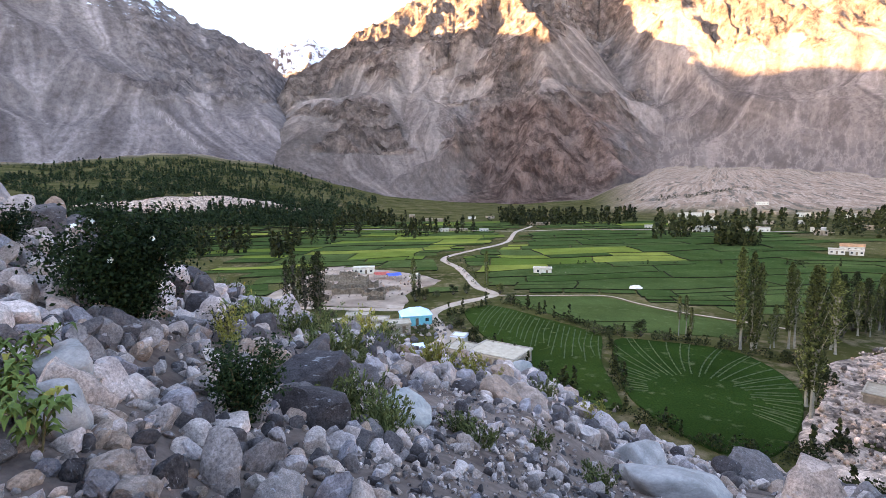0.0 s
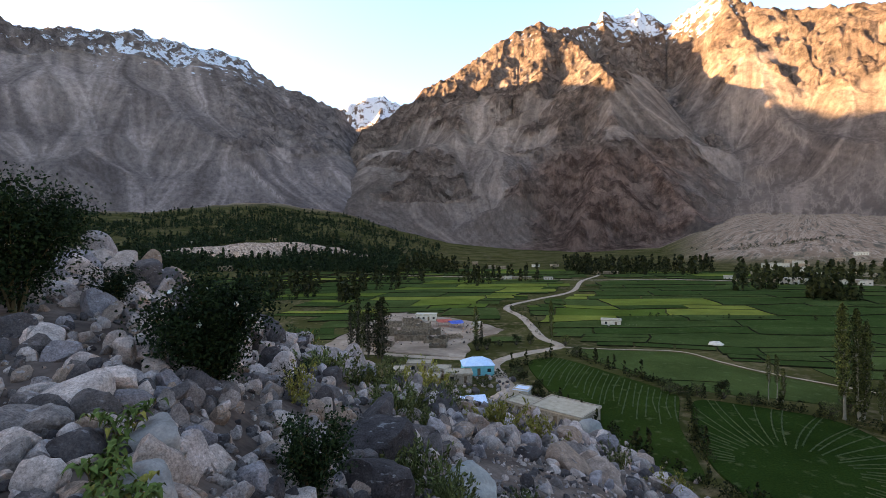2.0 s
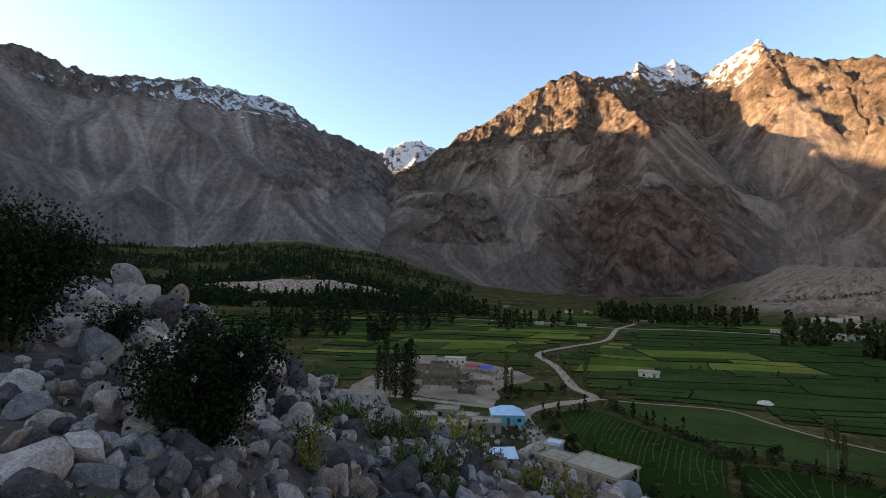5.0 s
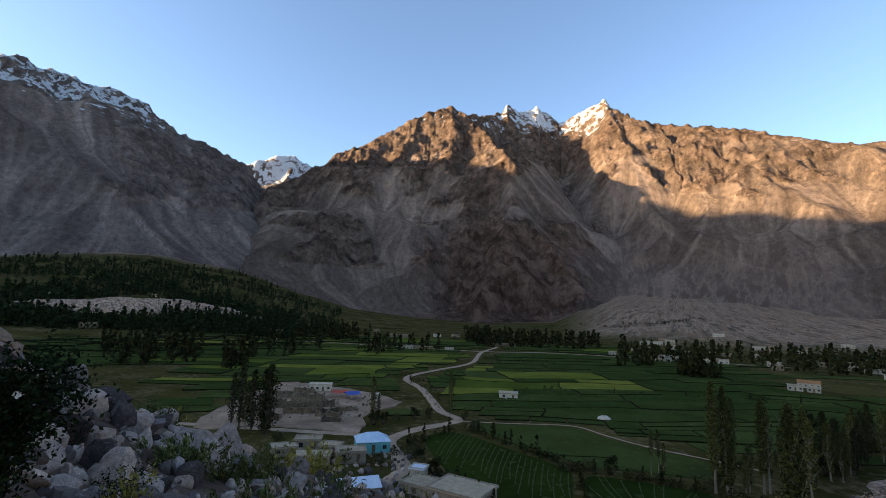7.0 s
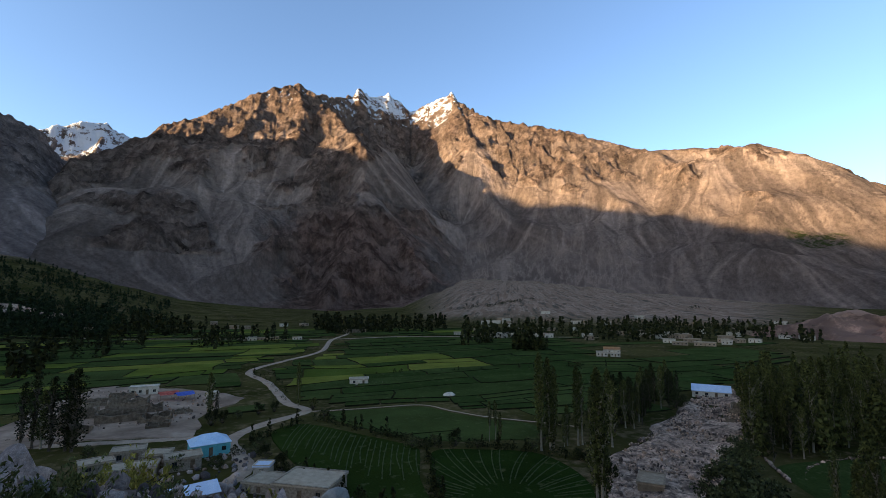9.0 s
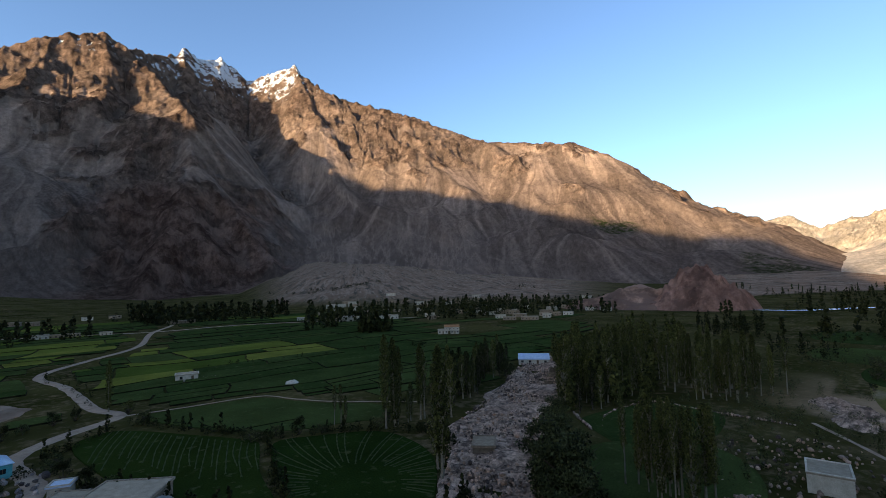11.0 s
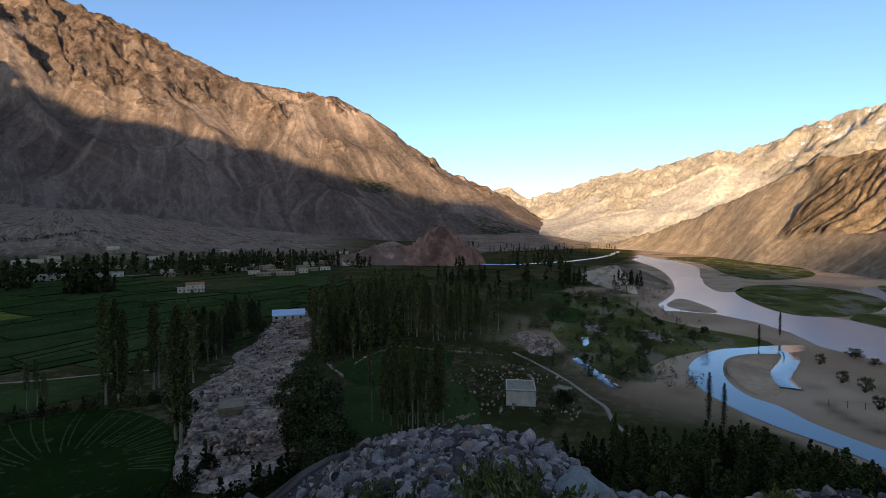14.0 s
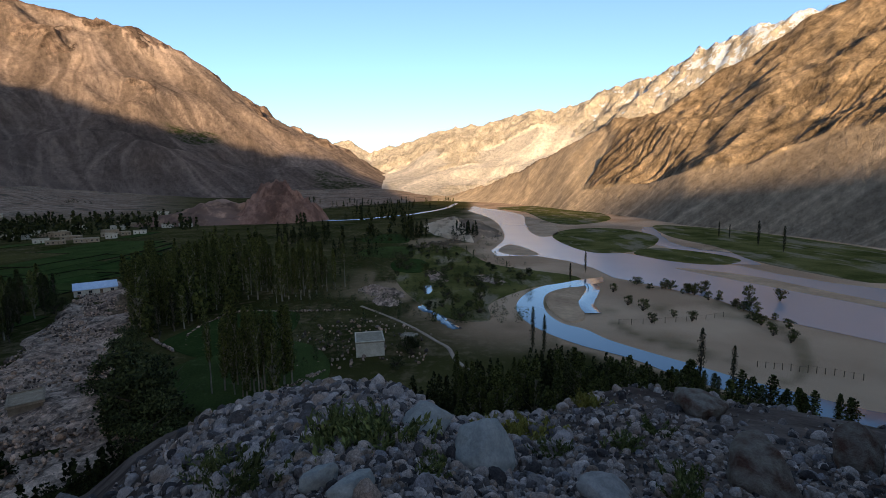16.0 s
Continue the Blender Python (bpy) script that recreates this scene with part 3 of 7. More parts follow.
mountain("mountain_west", "tall grey mountain with scree slopes and snow along its crest", M_LEFT, 86, 11, 0.16, 1200, 4400, 320, [
    [(80, 2600, 0.325), (70, 2700, 0.345), (62, 2800, 0.365), (56, 2900, 0.373), (51.4, 3000, 0.357), (48.5, 3050, 0.365), (45.8, 3100, 0.371), (41, 3200, 0.381),
     (36.1, 3300, 0.373), (30.6, 3350, 0.363), (26.8, 3350, 0.318), (23.7, 3400, 0.305), (19.7, 3500, 0.276), (17.5, 3600, 0.234), (14, 3700, 0.15)],
    [(30.6, 3350, 0.355), (33.5, 2850, 0.288), (40, 2350, 0.215), (46, 1900, 0.155), (48.5, 1600, 0.07)],
    [(30, 3350, 0.345), (27, 2800, 0.25), (24, 2400, 0.17), (22.5, 2000, 0.10)],
    [(56, 2900, 0.36), (57, 2300, 0.24), (58, 1800, 0.13)],
], lambda A, Rr: 985 + 0 * A + np.where(A < 28, 300, 0), None,
         lambda A, E, X, Y: np.exp(-((A - (27.4 + 60 * (E - 0.11))) / 0.55) ** 2) * smooth(0.08, 0.1, E) * (1 - smooth(0.15, 0.17, E)), 1.0, 100, jag=lambda A: 0.7 + 0 * A, steep=0.66, folds=0.7,
         crags_at=lambda A, E, t, c, X, Y: smooth(0.4, 0.7, np.maximum(0.75 * smooth(36, 29, A) * smooth(0.14, 0.2, E), 0.8 * smooth(0.72, 0.95, t)) + 0.45 * fbm(X / 200, Y / 200, 4, 76)))

mountain("snow_peak", "distant snow-covered rocky peak", M_LEFT, 26, 6, 0.13, 4100, 4850, 60, [
    [(26, 4650, 0.2), (22, 4650, 0.25), (19.7, 4650, 0.276), (17.8, 4650, 0.297), (14.9, 4680, 0.308), (12, 4650, 0.288), (8, 4650, 0.24)],
    [(14.9, 4680, 0.308), (15.6, 4350, 0.235)],
], lambda A, Rr: 1040 + 0 * A, None, None, 0.9, 200, foot=lambda A: 3900 + 0 * A)

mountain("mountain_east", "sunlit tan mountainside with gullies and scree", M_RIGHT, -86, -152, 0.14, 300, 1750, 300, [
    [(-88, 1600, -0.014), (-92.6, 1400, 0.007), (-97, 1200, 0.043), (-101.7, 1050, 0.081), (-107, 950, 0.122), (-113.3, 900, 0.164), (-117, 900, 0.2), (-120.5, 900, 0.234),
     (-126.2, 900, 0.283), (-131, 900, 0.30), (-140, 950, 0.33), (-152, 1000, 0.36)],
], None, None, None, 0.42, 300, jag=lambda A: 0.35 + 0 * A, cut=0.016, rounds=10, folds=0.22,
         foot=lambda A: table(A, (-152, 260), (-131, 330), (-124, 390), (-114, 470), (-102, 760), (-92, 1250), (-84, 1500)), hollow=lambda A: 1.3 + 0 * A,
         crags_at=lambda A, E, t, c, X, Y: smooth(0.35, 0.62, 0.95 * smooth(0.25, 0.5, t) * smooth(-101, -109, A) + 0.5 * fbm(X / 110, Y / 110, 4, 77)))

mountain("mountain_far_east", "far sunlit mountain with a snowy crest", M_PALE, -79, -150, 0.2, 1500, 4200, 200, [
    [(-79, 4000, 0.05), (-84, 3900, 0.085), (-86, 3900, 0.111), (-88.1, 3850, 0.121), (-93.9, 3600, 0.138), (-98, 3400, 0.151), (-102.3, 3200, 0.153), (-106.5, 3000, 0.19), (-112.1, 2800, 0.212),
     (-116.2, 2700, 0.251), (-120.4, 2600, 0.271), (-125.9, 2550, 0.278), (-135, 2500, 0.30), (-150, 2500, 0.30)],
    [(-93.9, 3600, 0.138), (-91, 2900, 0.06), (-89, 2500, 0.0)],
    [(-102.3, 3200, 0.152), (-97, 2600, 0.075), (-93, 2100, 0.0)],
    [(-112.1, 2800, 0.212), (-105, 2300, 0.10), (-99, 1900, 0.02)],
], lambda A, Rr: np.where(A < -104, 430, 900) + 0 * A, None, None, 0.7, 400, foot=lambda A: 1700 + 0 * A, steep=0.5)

mountain("mountain_valley_end", "far pale mountains closing the valley, haze in their colour", M_PALE, -66, -98, 0.2, 2600, 4850, 110, [
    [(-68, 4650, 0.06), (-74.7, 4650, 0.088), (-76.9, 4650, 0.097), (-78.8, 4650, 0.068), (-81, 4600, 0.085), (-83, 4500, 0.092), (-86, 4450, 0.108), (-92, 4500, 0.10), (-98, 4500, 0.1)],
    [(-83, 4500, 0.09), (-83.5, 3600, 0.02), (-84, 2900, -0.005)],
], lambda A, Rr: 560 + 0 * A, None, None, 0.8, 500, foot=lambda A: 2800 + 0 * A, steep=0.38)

# the ridge behind, never in view, that keeps the evening sun from the valley
mountain("mountain_behind", "bare mountain ridge that shades the valley", M_LEFT, 180, 80, 0.6, 900, 3400, 70, [
    [(80, 2600, 0.325), (86, 2450, 0.32), (90, 2400, 0.28), (95, 2400, 0.20), (98, 2400, 0.163), (100.4, 2400, 0.148), (102, 2400, 0.166), (108, 2400, 0.175), (120, 2300, 0.15), (150, 2000, 0.05), (180, 1900, 0.06)],
], None, None, None, 0.25, 600, rounds=0, foot=lambda A: 1100 + 0 * A)

# ---------------------------------------------------------------- shapes on the valley floor
def spline(points, closed=False, steps=6):
    """A smooth line through places on the plan."""
    p = [Vector((*settle(q[0], q[1]), *q[2:])) for q in points]
    n, out = len(p), []
    for i in range(n if closed else n - 1):
        a, b, c, d = (p[(i + k) % n] if closed else p[min(max(i + k, 0), n - 1)] for k in (-1, 0, 1, 2))
        for s in range(steps):
            t = s / steps
            out.append(0.5 * (2 * b + (c - a) * t + (2 * a - 5 * b + 4 * c - d) * t * t + (3 * b - a - 3 * c + d) * t ** 3))
    return out if closed else out + [p[-1]]


def finish(name, bm, material, smooth_shade=False):
    me = bpy.data.meshes.new(name)
    bm.to_mesh(me)
    bm.free()
    if material is not None:
        me.materials.append(material)
    if smooth_shade:
        me.shade_smooth()
    return me


def part(name, bm, material, parent, label=""):
    """Links a bmesh as one part under a thing or under a part."""
    ob = new(name, finish(name, bm, material))
    ob.parent = parent
    return tagged(ob, label)


def slab(name, outline, top, depth, material, slope=0.0, side=None):
    """A flat body with an outline on the plan, its top at a height, sides falling outwards by slope."""
    bm = bmesh.new()
    up = [bm.verts.new((p[0], p[1], top)) for p in outline]
    cx, cy = sum(p[0] for p in outline) / len(outline), sum(p[1] for p in outline) / len(outline)
    low = []
    for p in outline:
        d = math.hypot(p[0] - cx, p[1] - cy) or 1
        low.append(bm.verts.new((p[0] + (p[0] - cx) / d * slope, p[1] + (p[1] - cy) / d * slope, top - depth)))
    n = len(up)
    for i in range(n):
        bm.faces.new((up[i], low[i], low[(i + 1) % n], up[(i + 1) % n]))
    if side:
        for f in bm.faces:
            f.material_index = 1
    f = bm.faces.new(up)
    bmesh.ops.triangulate(bm, faces=[f])
    bmesh.ops.recalc_face_normals(bm, faces=bm.faces)
    me = finish(name, bm, material)
    if side:
        me.materials.append(side)
    return new(name, me)


def ribbon(name, points, width, material, lift=0.08, wobble=0.15, depth=0.25, seed=0):
    """A road or path that lies on the ground."""
    rng = random.Random(seed)
    line = spline([(*p, 0) for p in points], steps=8)
    bm = bmesh.new()
    rows = []
    for i, p in enumerate(line):
        d = (line[min(i + 1, len(line) - 1)] - line[max(i - 1, 0)]).normalized()
        side = Vector((-d.y, d.x, 0))
        w = width / 2 * (1 + rng.uniform(-wobble, wobble))
        row = []
        for k, drop in ((-1.12, depth), (-1, 0), (0, -0.03), (1, 0), (1.12, depth)):
            q = p + side * w * k
            row.append(bm.verts.new((q.x, q.y, max(float(ground_at(q.x, q.y)), float(ground_at(p.x, p.y)) - 0.5) + lift - drop)))
        rows.append(row)
    for a, b in zip(rows, rows[1:]):
        for k in range(4):
            bm.faces.new((a[k], b[k], b[k + 1], a[k + 1]))
    bmesh.ops.recalc_face_normals(bm, faces=bm.faces)
    return new(name, finish(name, bm, material, True))


def inside(x, y, poly):
    hit = False
    for (ax, ay), (bx, by) in zip(poly, poly[1:] + poly[:1]):
        if (ay > y) != (by > y) and x < (bx - ax) * (y - ay) / (by - ay) + ax:
            hit = not hit
    return hit


def line_distance(x, y, pts):
    best = 1e9
    for (ax, ay), (bx, by) in zip(pts, pts[1:]):
        l2 = (bx - ax) ** 2 + (by - ay) ** 2
        t = min(max(((x - ax) * (bx - ax) + (y - ay) * (by - ay)) / l2, 0), 1)
        best = min(best, math.hypot(x - ax - t * (bx - ax), y - ay - t * (by - ay)))
    return best


# ---------------------------------------------------------------- river
BED = -0.3
shore_n = [(1500, 30), (1000, 10), (831, -2), (576, -32), (368, -31), (267, -14), (257, -29), (251, -44), (221, -57), (191, -60), (175, -70), (158, -80), (133, -82), (123, -91), (100, -100), (60, -130), (20, -190)]
shore_s = [(1500, 0), (1001, -22), (692, -77), (462, -60), (357, -66), (273, -72), (262, -91), (226, -106), (218, -125), (195, -128), (182, -133), (166, -146), (140, -170), (90, -230)]


def between(name, left, right, z, material, n=70):
    """A water surface between two shores."""
    rows = []
    for shore in (left, right):
        line = spline([(*p, 0) for p in shore], steps=8)
        run = np.concatenate([[0], np.cumsum([(b - a).length for a, b in zip(line, line[1:])])])
        at = np.linspace(0, run[-1], n)
        rows.append([np.interp(at, run, [p[k] for p in line]) for k in (0, 1)])
    bm = bmesh.new()
    lo = [[bm.verts.new((rows[0][0][i] * (1 - k) + rows[1][0][i] * k, rows[0][1][i] * (1 - k) + rows[1][1][i] * k, z)) for k in (0, 0.33, 0.67, 1)] for i in range(n)]
    for p, q in zip(lo, lo[1:]):
        for k in range(3):
            bm.faces.new((p[k], q[k], q[k + 1], p[k + 1]))
    bmesh.ops.recalc_face_normals(bm, faces=bm.faces)
    if sum(f.normal.z for f in bm.faces) < 0:
        bmesh.ops.reverse_faces(bm, faces=bm.faces)
    return new(name, finish(name, bm, material))


river = between("river", shore_n, shore_s, BED + 0.12, M_RIVER)
tagged(river, "broad silty river winding through sand flats", "river", kind="structure")
bend_out = [(193, -56), (188, -46), (177, -30), (163, -21), (147, -16), (132, -16), (119, -20), (108, -27), (100, -35), (90, -41), (83, -47), (78, -52), (71, -56), (60, -72), (52, -95)]
bend_in = [(184, -54), (176, -45), (172, -36), (164, -29), (153, -25.5), (139, -24), (127, -26), (121, -31), (113, -34), (105, -39.5), (97, -46), (89, -52), (84, -57), (79, -62), (75, -67), (70, -80), (62, -100)]
stream = between("side_channel", bend_out, bend_in, BED + 0.14, M_STREAM)
tagged(stream, "calm clear side channel looping round a sandbank", "river", kind="structure")
inlet = ribbon("inlet", [(178, -47), (170, -46), (159, -42), (148, -38), (136, -37)], 4.2, M_STREAM, lift=0.37, depth=0.06, wobble=0.05)
tagged(inlet, "narrow clear inlet in the sand", "water", kind="structure")
brook = ribbon("brook", [(176, 14), (166, 13), (153, 12), (143, 13), (138, 9), (129, 6), (121, 2)], 2.6, M_STREAM, lift=0.18, depth=0.1, wobble=0.35)
tagged(brook, "small bright brook through the meadow", "water", kind="structure")
branch = ribbon("river_branch", [(430, -166), (391, -150), (313, -128), (278, -129), (258, -138), (221, -129)], 11, M_RIVER, lift=0.17, depth=0.1)
tagged(branch, "shallow side arm of the river", "water", kind="structure")
for line in ([(560, 190), (578, 173), (590, 138), (640, 108), (719, 73), (903, 37), (1200, 20)], [(714, -40), (760, -60), (830, -50), (900, -10)]):
    tagged(ribbon("river_branch", line, 9, M_RIVER, lift=0.2, depth=0.1), "far shallow arm of the river", "water", kind="structure")


def bank(name, label, outline, material, top=0.28, category="sandbank", kind=""):
    ob = slab(name, [(p.x, p.y) for p in spline([(*q, 0) for q in outline], closed=True)], BED + top, 0.45, material, slope=0.9)
    return tagged(ob, label, category, kind=kind or "structure")


bank("island", "grassy river island with sandy rim", [(364, -67), (421, -97), (415, -133), (356, -140), (300, -118), (266, -88), (278, -68)], M_MEADOW, category="island")
bank("island", "grassy river island with sandy rim", [(262, -93), (284, -112), (262, -130), (235, -134), (222, -116), (235, -100)], M_MEADOW, category="island")
bank("sandbank", "bare brown sandbank in the river", [(451, -60), (475, -87), (380, -74), (362, -56)], M_SAND)
bank("sandbank", "bare brown sandbank in the river", [(276, -20), (309, -30), (265, -41), (258, -31)], M_SAND)
bank("sandbank", "long narrow spit of sand in the river", [(214, -94), (194, -114), (161, -124), (130, -133), (128, -128), (157, -116), (189, -103)], M_SAND, top=0.2)
bank("sandbank", "rounded sandbank inside the channel loop", [(172, -40), (166, -31), (153, -27), (139, -26), (128, -28), (131, -33), (140, -35), (150, -36), (160, -39)], M_SAND, top=0.3)
bank("meadow", "flat green meadow beside the river", [(450, -178), (355, -150), (285, -150), (240, -140), (205, -142), (178, -152), (200, -185), (253, -222), (310, -226), (400, -215)], M_MEADOW, top=0.22, category="meadow")
bank("meadow", "narrow strip of grass along the river bank", [(300, 5), (230, -12), (196, -44), (185, -40), (172, -22), (150, -8), (130, -6), (140, 10), (200, 30), (280, 30)], M_MEADOW, top=0.42, category="meadow")
bank("meadow", "far green river flat", [(900, -60), (720, -92), (520, -90), (470, -110), (560, -170), (760, -190), (950, -140)], M_MEADOW, top=0.3, category="meadow")

# ---------------------------------------------------------------- roads
M_ROAD = plain("dust_road", (0.28, 0.20, 0.155), (0.38, 0.285, 0.225), 0.25, bump=0.5, dist=0.05)
road_main = [(120, 640), (100, 540), (70, 459), (48, 362), (20, 313), (0, 273), (7, 236), (10, 212), (13, 184), (18, 169), (4, 156), (-4, 143), (-2, 130), (0, 118), (-5, 107)]
ROADS = [road_main, [(-4, 143), (-14, 148), (-27, 150), (-42, 153), (-70, 158)], [(19, 168), (34, 166.5), (56, 164.5), (63, 152), (70, 141), (83, 128), (90, 120)],
         [(330, 400), (249, 438), (150, 478), (70, 470), (0, 500), (-120, 540), (-260, 560), (-420, 640)], [(-16, 150), (-18, 165), (-15, 180), (-24, 196)],
         [(146, 33), (132, 21), (121, 13), (111, 7), (106, 4), (98, 2), (90, -2)]]
for i, (line, width) in enumerate(zip(ROADS, (3.5, 3.2, 0.75, 4.0, 3.6, 0.9))):
    tagged(ribbon("road", line, width, M_ROAD, seed=i), ("pale dusty unpaved road between the fields", "dusty lane into the building yard", "narrow pale footpath through green fields",
           "pale valley road past the village", "dusty yard track", "stony footpath down to the stream")[i], "road", kind="structure")

# ---------------------------------------------------------------- fields
GULLY = [(48, 60), (56, 70), (77, 90), (89, 99), (111, 109), (147, 130), (172, 146), (186, 140), (160, 118), (140, 104), (109, 82), (90, 72), (73, 60), (60, 48)]
YARD = [(-66, 150), (-62, 242), (-22, 226), (-1, 198), (-12, 170), (-3, 150), (2, 120), (20, 100), (6, 85), (-40, 110)]
GROVE = [(104, 84), (160, 122), (190, 150), (330, 175), (345, 130), (290, 70), (183, 36), (143, 31), (141, 66)]
FARM = [(60, -40), (70, 48), (104, 84), (141, 70), (143, 31), (190, 10), (150, -12)]
NEAR_A = [(6, 143), (13, 152), (20, 147), (29, 134), (38.5, 119), (38, 112), (33.5, 99), (31, 84), (29, 76), (22, 79), (16, 92), (11, 113)]
NEAR_B = [(41.5, 113), (52, 111), (64, 104), (66, 92.5), (62.4, 80), (51.5, 66.5), (43, 60.5), (38, 61.5), (34, 70), (32.5, 80), (34.8, 92)]
YELLOW = [(45, 330), (52, 265), (35, 240), (75, 300), (-5, 330), (-30, 300), (-140, 330), (-170, 360), (-110, 300), (110, 260), (-60, 420), (20, 400), (-200, 420), (150, 330)]


def crop_material(name, a, b, c3):
    k = Nodes(name, 1.0, 0.0)
    p = k.pos()
    c = k.ramp(k.rand(), (0.0, a), (0.5, b), (1.0, c3))
    c = k.mix(0.7, c, k.ramp(k.noise(p, 0.06, 5.0), (0.3, 0.62), (0.7, 1.35)), "MULTIPLY")
    c = k.mix(k.ramp(k.noise(p, 0.4, 5.0, 0.6), (0.58, 0.0), (0.75, 0.6)), c, (0.12, 0.12, 0.05))
    c = k.mix(0.7, c, k.ramp(k.noise(p, 3.0, 5.0, 0.7), (0.3, 0.5), (0.7, 1.45)), "MULTIPLY")
    k.bump(k.noise(p, 4.0, 4.0, 0.7), 0.8, 0.25)
    return k.done(c)


M_CROP = crop_material("green_wheat", (0.031, 0.047, 0.012), (0.040, 0.055, 0.015), (0.054, 0.067, 0.0185))
M_RIPE = crop_material("yellow_green_crop", (0.065, 0.085, 0.015), (0.105, 0.118, 0.02), (0.155, 0.15, 0.028))
M_LUSH = crop_material("dark_lush_wheat", (0.016, 0.029, 0.006), (0.020, 0.033, 0.0068), (0.025, 0.038, 0.0078))
M_BUND = plain("grassy_bund", (0.006, 0.008, 0.003), (0.026, 0.023, 0.010), 0.4, bump=0.8, dist=0.2)
M_FURROW = plain("pale_furrow", (0.036, 0.052, 0.019), (0.062, 0.074, 0.032), 0.6)


def parcel(a, b, c, d, v):
    """Outline of one parcel, bent with the lie of the valley."""
    outline = [(a + (b - a) * k / 6, c) for k in range(7)] + [(b, c + (d - c) * k / 3) for k in (1, 2)]
    outline += [(b - (b - a) * k / 6, d) for k in range(7)] + [(a, d - (d - c) * k / 3) for k in (1, 2)]
    mx, my = (a + b) / 2, (c + d) / 2
    warped = []
    for px, py in outline:
        qx = mx + (px - mx) * (1 - min(0.5 + 0.0018 * v, 0.3 * (b - a)) / (b - a)) + 1.5 * float(fbm(np.array(py * 0.05), np.array(px * 0.05), 2, 79))
        qy = my + (py - my) * (1 - min(0.55 + 0.0028 * v, 0.35 * (d - c)) / (d - c))
        warped.append((qx + 16 * float(fbm(np.array(qx * 0.008), np.array(qy * 0.012), 3, 77)) + 0.12 * (qy - 150),
                       qy + 26 * float(fbm(np.array(qx * 0.008), np.array(qy * 0.010), 3, 78)) + 0.07 * qx))
    return warped


def build_fields():
    rng = random.Random(5)

    def lay(a, b, c, d, v, depth):
        warped = parcel(a, b, c, d, v)
        cx, cy = sum(p[0] for p in warped) / len(warped), sum(p[1] for p in warped) / len(warped)
        r, az = math.hypot(cx, cy), math.degrees(math.atan2(-cx, cy))
        if r > 650 or az > 38 or az < -57 or (az > 24 and r < 330) or (az < -48 and r < 170) or (az < -24 and r > 500):
            return
        if az < -38 and r > 330 and rng.random() < 0.5:
            return
        heights = ground_at(np.array([p[0] for p in warped]), np.array([p[1] for p in warped]))
        probe = warped + [(cx, cy)]
        bad = heights.max() > 1.6 + 0.02 * max(r - 350, 0) or heights.max() - heights.min() > 2.5
        bad = bad or any(inside(px, py, zone) for px, py in probe for zone in (GULLY, YARD, GROVE, FARM, NEAR_A, NEAR_B))
        bad = bad or min(line_distance(px, py, line) for px, py in probe for line in ROADS[:5]) < 3.8
        if bad:
            if depth < 3 and max(b - a, d - c) > 6:  # part it and keep what fits
                if b - a > 1.4 * (d - c):
                    lay(a, (a + b) / 2, c, d, v, depth + 1)
                    lay((a + b) / 2, b, c, d, v, depth + 1)
                else:
                    lay(a, b, c, (c + d) / 2, v, depth + 1)
                    lay(a, b, (c + d) / 2, d, v, depth + 1)
            return
        ripe = any(math.hypot(cx - px, cy - py) < 17 for px, py in YELLOW) or (r > 260 and rng.random() < (0.05 if cx > 60 else 0.2))
        ob = slab("field", warped, float(heights.max()) + rng.uniform(0.15, 0.35 + 0.0012 * r), 1.8, M_RIPE if ripe else M_CROP, slope=0.45, side=M_BUND)
        tagged(ob, "terraced field of yellow-green ripening crop" if ripe else "terraced field of dense green wheat", "field", "valley fields", kind="structure")

    v = 112.0
    while v < 760:
        deep = (14 + v * 0.027) * rng.uniform(0.6, 1.4)
        u = -430 + rng.uniform(-30, 0)
        while u < 420:
            wide = rng.uniform(24, 80) * (0.75 + v / 900)
            for c, d in ([(v, v + deep)] if rng.random() < 0.75 else [(v, v + deep / 2), (v + deep / 2, v + deep)]):
                lay(u, u + wide, c, d, v, 0)
            u += wide
        v += deep


build_fields()


def furrowed(outline, lines, label):
    shape = [(p.x, p.y) for p in spline([(*q, 0) for q in outline], closed=True, steps=4)]
    ob = slab("field", shape, 0.32, 0.9, M_LUSH, slope=0.4)
    tagged(ob, label, "field", "valley fields", kind="structure")
    for line in lines:
        pts = [p for p in spline([(*q, 0) for q in line], steps=10) if inside(p.x, p.y, shape)]
        if len(pts) < 3:
            continue
        bm = bmesh.new()
        rows = []
        for i, p in enumerate(pts):
            d = (pts[min(i + 1, len(pts) - 1)] - pts[max(i - 1, 0)]).normalized()
            s = Vector((-d.y, d.x, 0)) * (0.085 + 0.04 * math.sin(i * 1.7))
            rows.append([bm.verts.new((p + s * k).to_tuple()[:2] + (0.33 + h,)) for k, h in ((-1.6, -0.02), (-0.6, 0.09), (0.6, 0.09), (1.6, -0.02))])
        for a, b in zip(rows, rows[1:]):
            for k in range(3):
                bm.faces.new((a[k], b[k], b[k + 1], a[k + 1]))
        bmesh.ops.recalc_face_normals(bm, faces=bm.faces)
        part("furrow", bm, M_FURROW, ob)


